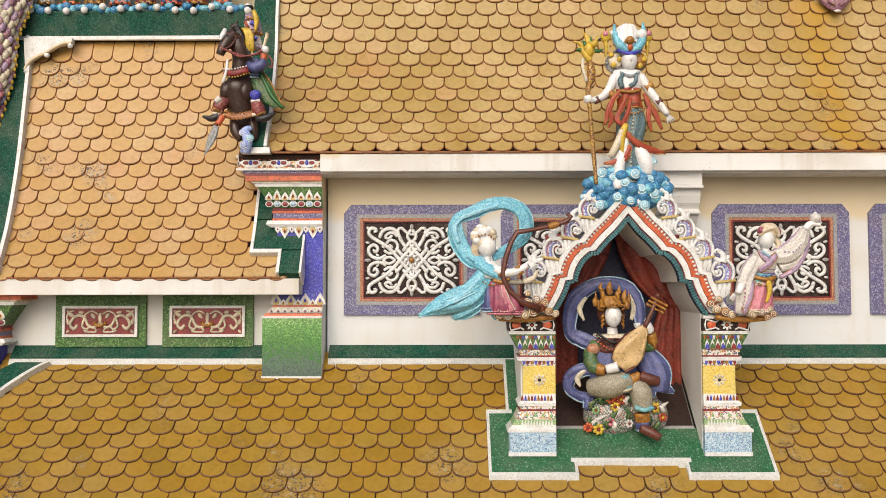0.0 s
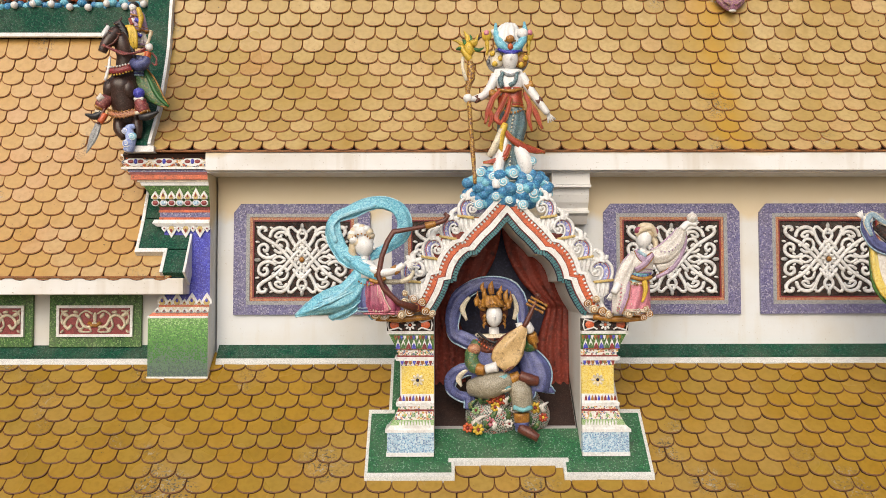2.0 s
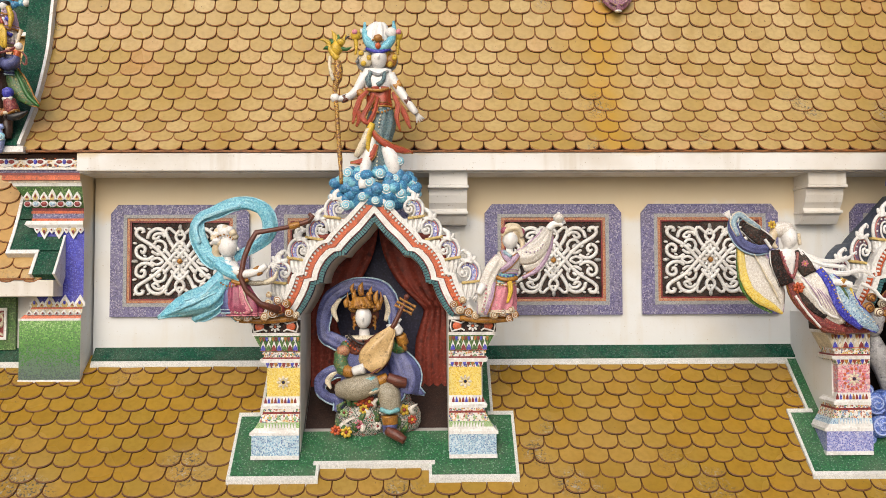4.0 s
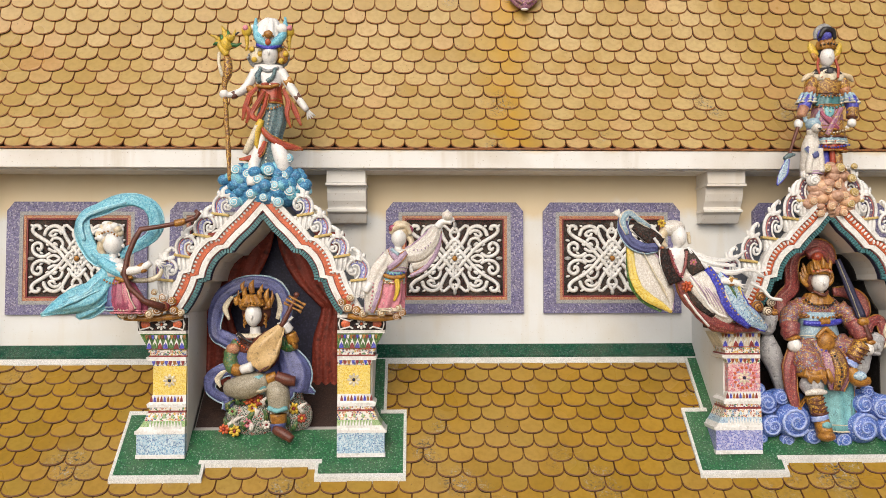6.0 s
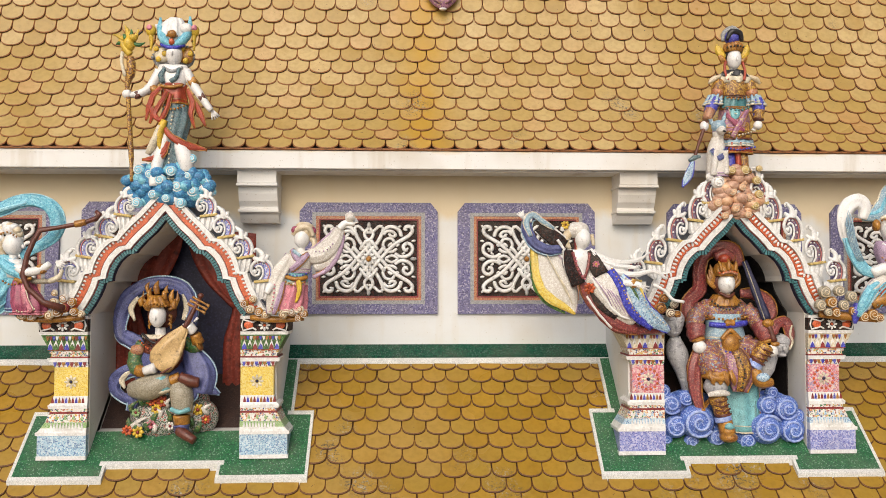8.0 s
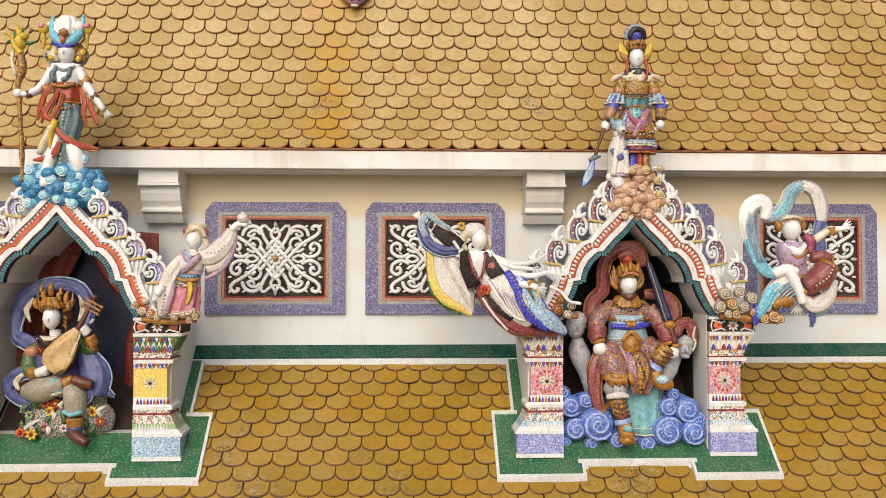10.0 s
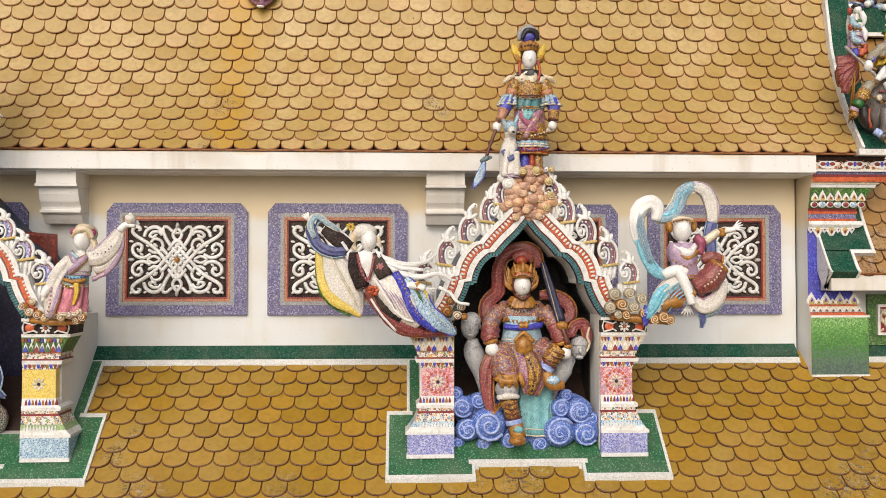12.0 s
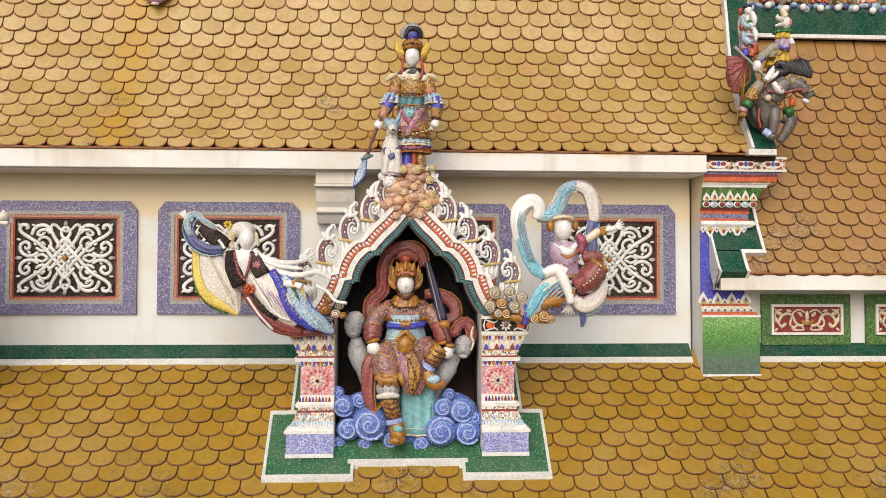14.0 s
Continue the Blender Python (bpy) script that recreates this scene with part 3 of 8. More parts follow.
def wing_panel(x0, x1):
    xc, zc = (x0 + x1) / 2, 1.625
    e = base("wing_panel", (xc, 0, zc), "green mosaic wall panel with a red scroll tablet in white frame", "panel", "wing wall panels")
    w = (x1 - x0) / 2
    bm = bmesh.new()
    box(bm, -w, w, -0.03, 0, -0.215, 0.215)
    part("mosaic_field", bm, "grass", e)
    bm = bmesh.new()
    for q in ((-0.315, 0.315, 0.108, 0.13), (-0.315, 0.315, -0.13, -0.108), (-0.315, -0.293, -0.108, 0.108), (0.293, 0.315, -0.108, 0.108)):
        box(bm, q[0], q[1], -0.052, -0.028, q[2], q[3], 0)
    part("tablet_frame", bm, "white", e)
    bm = bmesh.new()
    box(bm, -0.295, 0.295, -0.037, -0.028, -0.11, 0.11)
    part("tablet", bm, "maroon", e)
    bm = bmesh.new()
    for s in (1, -1):
        p = smooth_path([(0.0, -0.01), (0.05, -0.05), (0.10, -0.03), (0.13, 0.03), (0.18, 0.05), (0.23, 0.02), (0.25, -0.03), (0.22, -0.06), (0.19, -0.03)], 4)
        tube(bm, [(s * x, -0.042, z) for x, z in p], 0.013, 0, 6)
        p = smooth_path([(0.13, 0.03), (0.15, -0.04), (0.11, -0.065), (0.085, -0.035)], 3)
        tube(bm, [(s * x, -0.042, z) for x, z in p], 0.010, 0, 6)
        for q in ([(0.02, 0.06), (0.07, 0.085), (0.12, 0.06), (0.13, 0.03)], [(0.25, -0.03), (0.28, 0.02), (0.265, 0.075), (0.22, 0.085)], [(0.05, -0.05), (0.03, -0.085), (0.08, -0.09), (0.13, -0.085)]):
            tube(bm, [(s * x, -0.041, z) for x, z in smooth_path(q, 3)], 0.008, 0, 5)
        for x, z, r, t in ((0.245, 0.055, 0.035, 30), (0.21, -0.055, 0.03, -40), (0.06, 0.045, 0.03, 50), (0.27, -0.005, 0.028, 80), (0.16, 0.075, 0.026, 10), (0.27, 0.08, 0.02, 45), (0.27, -0.085, 0.02, -45), (0.12, -0.075, 0.022, 0)):
            ball(bm, (s * x, -0.040, z), (r, 0.012, r * 0.5), 0, (0, -s * t, 0), 8, 5)
    ball(bm, (0, -0.04, 0.03), (0.018, 0.014, 0.045), 0, None, 8, 5)
    part("scroll_relief", bm, "cream", e, smooth=True)
    bm = bmesh.new()
    tube(bm, [(-0.05, -0.046, -0.01), (-0.02, -0.05, -0.035), (0.02, -0.05, -0.035), (0.05, -0.046, -0.01)], 0.016, 0, 6)
    part("gold_knot", bm, "gold", e, smooth=True)


for x in (-3.0, -2.1):
    wing_panel(x, x + 0.76)
for x in (8.90, 9.82, 10.74):
    wing_panel(x, x + 0.78)


# ---- shrine dormers ----
def offset_line(pts, d):
    """A line of (x, z) moved outwards by d: up the slope near the top, sideways near the foot, so that steps stay steps."""
    out = [(0.0, pts[0][1] + 1.42 * d)]
    for i, p in enumerate(pts[1:], 1):
        k = i / (len(pts) - 1)
        n = Vector((0.70 + 0.30 * k, 0.71 - 0.50 * k)).normalized()
        out.append((p[0] + n.x * d, p[1] + n.y * d))
    return out


def both(half):
    """The whole arch line, left foot to right foot, from its right half (top first)."""
    return [(-x, z) for x, z in reversed(half)] + list(half[1:])


def resample(pts, step):
    out, need, walked = [], step / 2, 0.0
    for a, b in zip(pts, pts[1:]):
        a, b = Vector(a), Vector(b)
        d = (b - a).length
        while d > 0 and walked + d >= need:
            t = (b - a).normalized()
            out.append((a.lerp(b, (need - walked) / d), t))
            need += step
        walked += d
    return out


def strip(bm, la, lb, y0, y1, mi=0):
    """A band between two lines of (x, z), from y0 in front back to y1."""
    A = [[bm.verts.new((x, y, z)) for x, z in la] for y in (y0, y1)]
    B = [[bm.verts.new((x, y, z)) for x, z in lb] for y in (y0, y1)]
    for i in range(len(la) - 1):
        for q in ((A[0][i], A[0][i + 1], B[0][i + 1], B[0][i]), (A[1][i], B[1][i], B[1][i + 1], A[1][i + 1]), (A[0][i], A[1][i], A[1][i + 1], A[0][i + 1]), (B[0][i], B[0][i + 1], B[1][i + 1], B[1][i])):
            bm.faces.new(q).material_index = mi
    for i in (0, -1):
        bm.faces.new((A[0][i], B[0][i], B[1][i], A[1][i])).material_index = mi


ARCH = [(0, 2.392), (0.066, 2.306), (0.132, 2.244), (0.188, 2.182), (0.212, 2.150), (0.257, 2.146), (0.290, 2.120), (0.322, 2.088), (0.354, 2.035), (0.372, 1.985), (0.378, 1.945), (0.431, 1.937), (0.445, 1.89), (0.466, 1.84), (0.505, 1.768), (0.548, 1.706), (0.565, 1.70)]


def front(w):
    """The face of a post tier of that width."""
    return -0.80 + 0.22 * (0.36 - w)


def stepped_post(bm, inner, sgn, tiers, yback, mi=None):
    """A post flush on its inner side: tiers of (z0, w0, z1, w1, slot), widths to the outer side; the front swells with the width."""
    for z0, w0, z1, w1, slot in tiers:
        ring = []
        for z, w in ((z0, w0), (z1, w1)):
            yf = front(w)
            xo = inner + sgn * w
            ring.append([bm.verts.new(p) for p in ((inner, yf, z), (xo, yf, z), (xo, yback, z), (inner, yback, z))])
        a, b = ring
        fs = [bm.faces.new((a[i], a[(i + 1) % 4], b[(i + 1) % 4], b[i])) for i in range(4)] + [bm.faces.new(a[::-1]), bm.faces.new(b)]
        for f in fs:
            f.material_index = slot


def crocket(w, h, fill, gold=True):
    """A flame finial of the gable edge: a white-rimmed mosaic body that bends over into a volute, crowned by a lobed plume."""
    bm = bmesh.new()
    outer = smooth_path([(-0.070, 0), (-0.092, 0.055), (-0.086, 0.115), (-0.045, 0.160), (0.015, 0.162), (0.060, 0.130), (0.072, 0.088), (0.052, 0.052), (0.020, 0.052), (0.010, 0.082), (0.030, 0.094)], 5)
    inner = smooth_path([(0.030, 0), (-0.004, 0.030), (-0.018, 0.070), (-0.012, 0.104), (0.012, 0.118), (0.036, 0.108)], 5)
    outer, inner = [(x * w, z * h) for x, z in outer], [(x * w, z * h) for x, z in inner]
    edge = outer[: len(inner)]
    strip(bm, edge, inner, -0.006, 0.020, 1)
    tube(bm, [(x, -0.010, z) for x, z in outer], [0.0125 if i < 30 else 0.010 for i in range(len(outer))], 0, 7)
    tube(bm, [(x, -0.012, z) for x, z in inner], 0.0080, 0, 6)
    red = [(0.68 * a[0] + 0.32 * b[0], 0.68 * a[1] + 0.32 * b[1]) for a, b in zip(edge, inner)]
    tube(bm, [(x, -0.010, z) for x, z in red], 0.0042, 2, 5)
    for k, t in enumerate((0.25, 0.45, 0.65, 0.82)):
        a, b = edge[int(t * (len(edge) - 1))], inner[int(t * (len(inner) - 1))]
        ball(bm, (0.45 * a[0] + 0.55 * b[0], -0.008, 0.45 * a[1] + 0.55 * b[1]), (0.008, 0.006, 0.008), 0, None, 6, 4)
    for pts, r0 in (([(-0.012, 0.150), (-0.026, 0.185), (-0.018, 0.220), (0.012, 0.240)], 0.036), ([(-0.022, 0.160), (-0.056, 0.176), (-0.068, 0.200)], 0.028), ([(0.004, 0.160), (0.030, 0.176), (0.046, 0.192)], 0.028), ([(-0.010, 0.236), (0.016, 0.252), (0.034, 0.240), (0.028, 0.226)], 0.014)):
        p = smooth_path(pts, 4)
        tube(bm, [(x * w, -0.010, z * h) for x, z in p], [r0 * w * (1 - 0.62 * i / (len(p) - 1)) for i in range(len(p))], 0, 8, 0.7, (0, 1, 0.02))
    ball(bm, (0.046 * w, -0.016, 0.078 * h), (0.020 * w, 0.012, 0.018), 0, None, 8, 6)
    if gold:
        box(bm, -0.098 * w, 0.060 * w, -0.022, 0.03, -0.010, 0.010, 3, 0.004)
    return bm


def flower(bm, x, y, z, r, n, petal, heart):
    for k in range(n):
        a = 2 * math.pi * k / n
        ball(bm, (x + 0.62 * r * math.cos(a), y, z + 0.62 * r * math.sin(a)), (0.38 * r, 0.005, 0.2 * r), petal, (0, -math.degrees(a), 0), 6, 4)
    ball(bm, (x, y - 0.002, z), (0.24 * r, 0.008, 0.24 * r), heart, None, 8, 5)


def teeth(bm, x0, x1, y, z0, z1, n, slot):
    """A row of pointed leaves standing on z0."""
    for i in range(n):
        a, b = x0 + (x1 - x0) * i / n, x0 + (x1 - x0) * (i + 1) / n
        m = (a + b) / 2
        g = (b - a) * 0.44
        prism(bm, [(m - g, z0), (m + g, z0), (m + g * 0.75, z0 + 0.5 * (z1 - z0)), (m, z1), (m - g * 0.75, z0 + 0.5 * (z1 - z0))], y - 0.004, y + 0.004, slot[i % len(slot)] if isinstance(slot, tuple) else slot)


def shrine(cx, look_, label):
    """look_: colours of shaft, pedestal, capital, crocket heart, back wall, and the crockets' places."""
    e = base("shrine_dormer", (cx, 0, 0), label, "dormer", "shrine dormers on the lower roof")
    # sloping base plate, drawn in plan, lying on the roof
    y_w = -0.09
    plan = [(-1.03, -0.885), (-0.42, -0.885), (-0.42, -0.795), (0.42, -0.795), (0.42, -0.885), (1.03, -0.885), (1.03, -0.495), (0.875, -0.495), (0.875, y_w), (0.545, y_w), (0.545, -0.60), (-0.545, -0.60), (-0.545, y_w), (-0.875, y_w), (-0.875, -0.495), (-1.03, -0.495)]

    def slab(plan, l0, l1, mi, bm):
        lo = [bm.verts.new((x, y, low(y, l0))) for x, y in plan]
        hi = [bm.verts.new((x, y, low(y, l1))) for x, y in plan]
        for f in [bm.faces.new(hi), bm.faces.new(lo[::-1])] + [bm.faces.new((lo[i], lo[(i + 1) % len(plan)], hi[(i + 1) % len(plan)], hi[i])) for i in range(len(plan))]:
            f.material_index = mi

    bm = bmesh.new()
    slab(plan, 0.0, 0.058, 0, bm)
    plate = part("base_plate", bm, "green", e, "green mosaic base plate")
    bm = bmesh.new()
    t = 0.022
    for (xa, ya), (xb, yb) in zip(plan, plan[1:] + plan[:1]):
        if ya == yb == y_w or max(abs(xa), abs(xb)) < 0.6 and min(ya, yb) > -0.7:
            continue
        if ya == yb:
            a, b = sorted((xa, xb))
            o = -t if ya < -0.7 else t
            slab([(a - t, ya), (b + t, ya), (b + t, ya + o), (a - t, ya + o)], -0.005, 0.064, 0, bm)
        else:
            a, b = sorted((ya, yb))
            o = (t if xa > 0 else -t) * (1 if abs(xa) > 0.6 else -1)
            slab([(xa, a), (xa, b), (xa + o, b), (xa + o, a)], -0.005, 0.062, 0, bm)
    part("edge_trim", bm, "speck", plate, "white chip edging")
    # floor of the niche
    bm = bmesh.new()
    prism(bm, [(-0.60, 0.70), (-0.60, 0.822), (-0.10, 0.880), (-0.10, 0.70)], -0.543, 0.543, 0, lambda a, d, b: (d, a, b))
    part("niche_floor", bm, "cement", e)
    # vault: side walls and scalloped ceiling as one shell
    bm = bmesh.new()
    inner = both(ARCH)
    shell_in = [(-0.545, 0.70)] + [(max(-0.545, min(0.545, x)), z) for x, z in inner] + [(0.545, 0.70)]
    shell_out = [(-0.70, 0.70)] + [(x if abs(x) > 1e-6 else 0, z) for x, z in both(offset_line(ARCH, 0.15))] + [(0.70, 0.70)]
    strip(bm, shell_in, shell_out, -0.742, -0.005, 0)
    part("vault", bm, "inner", e, "cream plastered niche with scalloped ceiling")
    if not look_["curtain"]:  # added dark lining, paints the niche's inner shade; set back from the arch
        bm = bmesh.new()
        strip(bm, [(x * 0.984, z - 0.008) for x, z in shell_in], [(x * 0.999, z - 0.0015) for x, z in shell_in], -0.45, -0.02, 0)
        part("lining", bm, "shade", e, "dark lining added to stand for shade inside the niche")
    for s in (-1, 1):
        bm = bmesh.new()
        box(bm, *sorted((s * 0.70, s * 0.80)), -0.70, -0.005, 0.62, 1.70)
        part("side_wall", bm, "wall", e)
    bm = bmesh.new()
    strip(bm, both(offset_line(ARCH, 0.152)), both(offset_line(ARCH, 0.185)), -0.74, -0.03, 0)
    part("dormer_roof", bm, "slateblue", e, "dark slate-blue barrel roof")
    # behind the pink posts the back wall is near-black, painted as shade
    bm = bmesh.new()
    prism(bm, [(-0.56, 0.72)] + [(max(-0.56, min(0.56, p[0])), p[1]) for p in both(offset_line(ARCH, 0.06))] + [(0.56, 0.72)], -0.125, -0.10, 0)
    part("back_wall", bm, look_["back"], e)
    if look_["curtain"]:
        for s in (-1, 1):
            bm = bmesh.new()
            edge = smooth_path([(0.0, 2.38), (0.03, 2.22), (0.09, 2.07), (0.18, 1.93), (0.31, 1.80), (0.37, 1.72), (0.34, 1.60), (0.30, 1.45), (0.29, 1.15), (0.30, 0.90)], 4)
            grid = []
            for x, z in edge:
                grid.append([bm.verts.new((s * (x + (0.548 - x) * k / 14), -0.19 - 0.014 * math.sin(k * 1.75 + 3 * z) - 0.05 * (1 - k / 14) * (z > 1.75), z - 0.05 * k / 14 * (z > 1.8))) for k in range(15)])
            for a, b in zip(grid, grid[1:]):
                for k in range(14):
                    bm.faces.new((a[k], a[k + 1], b[k + 1], b[k]))
            cu = part("curtain", bm, "curtain", e, "dark red modelled curtain, tied at its middle", True)
            md = cu.modifiers.new("thick", "SOLIDIFY")
            md.thickness = 0.012
    # added side panels: shade deep in the niche, painted near-black
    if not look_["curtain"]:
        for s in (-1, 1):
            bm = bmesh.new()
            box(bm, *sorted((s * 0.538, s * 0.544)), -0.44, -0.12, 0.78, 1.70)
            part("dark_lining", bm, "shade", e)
    # arch bands
    edges = [0.0, 0.040, 0.047, 0.088, 0.095, 0.148, 0.182]
    depth = [-0.785, -0.80, -0.815, -0.80, -0.808, -0.83]
    names = [("teal_band", "navy"), ("dark_line", "maroon"), ("white_band", "white"), ("dark_line", "maroon"), ("red_band", "orange"), ("outer_rim", "white")]
    for (nm, mt), a, b, y in zip(names, edges, edges[1:], depth):
        bm = bmesh.new()
        strip(bm, both(offset_line(ARCH, a)), both(offset_line(ARCH, b)), y, -0.741, 0)
        part(nm, bm, mt, e)
    bm = bmesh.new()
    for p, t_ in resample(both(offset_line(ARCH, 0.02)), 0.0205):
        m = Matrix.Translation((p.x, -0.79, p.y)) @ Matrix.Rotation(-math.atan2(t_.y, t_.x), 4, "Y") @ Matrix.Diagonal((0.0145, 0.022, 0.034, 1))
        bmesh.ops.create_cube(bm, size=1, matrix=m)
    part("teal_beading", bm, "turq", e, "row of turquoise porcelain chips")
    bm = bmesh.new()
    for i, (p, t_) in enumerate(resample(both(offset_line(ARCH, 0.124)), 0.030)):
        n = Vector((-t_.y, t_.x))
        if look_["curtain"]:
            ball(bm, (p.x + n.x * 0.012, -0.812, p.y + n.y * 0.012), (0.010, 0.007, 0.013), 0, (0, -math.degrees(math.atan2(t_.y, t_.x)), 0), 6, 4)
        else:
            ball(bm, (p.x, -0.812, p.y), (0.010, 0.008, 0.019), 0, (0, -math.degrees(math.atan2(t_.y, t_.x)), 0), 6, 4)
    part("pearl_beading", bm, "white", e, "row of white porcelain drops")
    # posts
    T = [
        (0.657, 0.352, 0.686, 0.352, 0), (0.686, 0.346, 0.832, 0.346, 1), (0.832, 0.36, 0.855, 0.36, 0),
        (0.855, 0.35, 0.885, 0.325, 0), (0.885, 0.325, 0.925, 0.298, 2), (0.925, 0.298, 0.985, 0.272, 8), (0.985, 0.268, 1.000, 0.268, 3), (1.000, 0.262, 1.022, 0.262, 8),
        (1.022, 0.277, 1.045, 0.282, 0), (1.045, 0.282, 1.062, 0.262, 0), (1.062, 0.255, 1.112, 0.243, 0),
        (1.112, 0.240, 1.320, 0.240, 5), (1.320, 0.243, 1.358, 0.256, 8), (1.358, 0.280, 1.386, 0.290, 0), (1.386, 0.272, 1.398, 0.272, 3), (1.398, 0.262, 1.420, 0.262, 8), (1.420, 0.275, 1.440, 0.275, 8),
        (1.440, 0.272, 1.555, 0.333, 6), (1.555, 0.345, 1.578, 0.350, 0), (1.578, 0.346, 1.670, 0.352, 7), (1.670, 0.358, 1.692, 0.358, 0),
    ]
    slots = ["white", look_["pedestal"], look_["foot"], "maroon", "orange", look_["shaft"], look_["capital"], "black", "confetti", "cobalt", "gold"]
    for s in (-1, 1):
        inner_x = s * 0.548
        groups = {"pedestal": T[:3], "base_moulding": T[3:11], "shaft": T[11:12], "capital_moulding": T[12:18], "capital_block": T[18:]}
        bm = bmesh.new()
        stepped_post(bm, inner_x, s, groups["shaft"], -0.56)
        post = part("post", bm, slots, e, look_["post_label"])
        for nm in ("pedestal", "base_moulding", "capital_moulding", "capital_block"):
            bm = bmesh.new()
            stepped_post(bm, inner_x, s, groups[nm], -0.55)
            if nm == "base_moulding":
                a, b = sorted((inner_x + s * 0.02, inner_x + s * 0.26))
                teeth(bm, a, b, front(0.272), 0.925, 0.978, 8, (0, 2))
                teeth(bm, a, b, front(0.243), 1.062, 1.105, 10, (3, 9, 10))
                teeth(bm, a, b, front(0.325), 0.870, 0.925, 11, 0)
            if nm == "capital_moulding":
                a, b = sorted((inner_x + s * 0.01, inner_x + s * 0.285))
                teeth(bm, a, b, front(0.31), 1.445, 1.52, 7, 0)
                teeth(bm, a, b, front(0.33), 1.448, 1.492, 7, (9, 6, 3))
                teeth(bm, a, b, front(0.30) - 0.004, 1.444, 1.462, 14, 4)
                teeth(bm, a - 0.01, b + 0.01, front(0.335), 1.545, 1.512, 13, (10, 3, 9, 0))
                a, b = sorted((inner_x + s * 0.01, inner_x + s * 0.25))
                teeth(bm, a, b, front(0.25), 1.362, 1.322, 8, (9, 3, 10))
            if nm == "capital_block":
                c = inner_x + s * 0.176
                flower(bm, c, -0.804, 1.624, 0.045, 8, 0, 4)
                for q in (-1, 1):
                    ball(bm, (c + q * 0.115, -0.803, 1.624), (0.034, 0.006, 0.03), 4, None, 8, 5)
                    tube(bm, [(c + q * x, -0.803, 1.624 + z) for x, z in ((0.06, 0.035), (0.085, 0.02), (0.155, 0.04), (0.165, 0.0), (0.155, -0.04), (0.085, -0.02), (0.06, -0.035))], 0.007, 0, 5)
            part(nm, bm, slots, post)
        bm = bmesh.new()
        flower(bm, inner_x + s * 0.12, front(0.24) - 0.003, 1.215, 0.052, 8, 0, 1)
        if not look_["curtain"]:
            for k in range(14):
                a = 2 * math.pi * k / 14
                ball(bm, (inner_x + s * 0.12 + 0.075 * math.cos(a), front(0.24) - 0.002, 1.215 + 0.075 * math.sin(a)), (0.012, 0.005, 0.012), 2, None, 6, 4)
        part("flower_boss", bm, ["cream", "navy", "orange"], post)
    # finials along the gable
    for (x, z, w, h, tilt) in look_["crockets"]:
        for s in (-1, 1):
            ob = part("finial", crocket(w, h, None), ["white", look_["heart"], "rose_line", "straw"], e, "white-rimmed flame finial", True)
            ob.matrix_basis = Matrix.Translation((s * x, -0.79, z)) @ Matrix.Diagonal((s * -1, 1, 1, 1)) @ Matrix.Rotation(radians(tilt), 4, "Y")
    for (x, z, w, h, tilt) in look_["crockets"]:
        for s in (-1, 1):
            bm = bmesh.new()
            prism(bm, [(s * (x - 0.085), z - 0.008), (s * (x + 0.062), z - 0.008), (s * (x + 0.055), z - 0.09), (s * (x - 0.085), z - 0.19)][:: s], -0.785, -0.755, 0)
            for q in (-0.06, -0.022, 0.016, 0.048):  # fluted stalk
                tube(bm, [(s * (x + q), -0.786, z - 0.012), (s * (x + q - 0.006), -0.788, z - 0.06), (s * (x + q - 0.014), -0.784, z - 0.12 + 0.5 * q)], [0.015, 0.017, 0.013], 0, 6)
            part("finial_step", bm, "white", e)
    return e


SHRINE_1 = dict(shaft="yellow", pedestal="sky", foot="leaf", capital="grass", heart="violetblue", back="navy", curtain=True,
                post_label="yellow mosaic post with banded mouldings", crockets=[(0.295, 2.425, 0.8, 0.85, 8), (0.425, 2.268, 0.85, 0.9, 10), (0.56, 2.118, 0.85, 0.9, 10), (0.70, 1.945, 0.95, 0.95, 6)])
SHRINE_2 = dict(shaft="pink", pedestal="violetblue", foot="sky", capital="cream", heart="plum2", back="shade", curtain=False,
                post_label="pink mosaic post with banded mouldings", crockets=[(0.185, 2.53, 0.75, 1.1, 6), (0.29, 2.40, 0.75, 1.15, 8), (0.445, 2.25, 0.8, 1.15, 8), (0.61, 2.08, 0.82, 1.15, 8), (0.765, 1.95, 0.8, 0.95, 6)])
shrine(1.642, SHRINE_1, "shrine dormer with yellow posts, stepped arch and red curtains")
shrine(5.875, SHRINE_2, "shrine dormer with pink posts, stepped arch and flame finials")


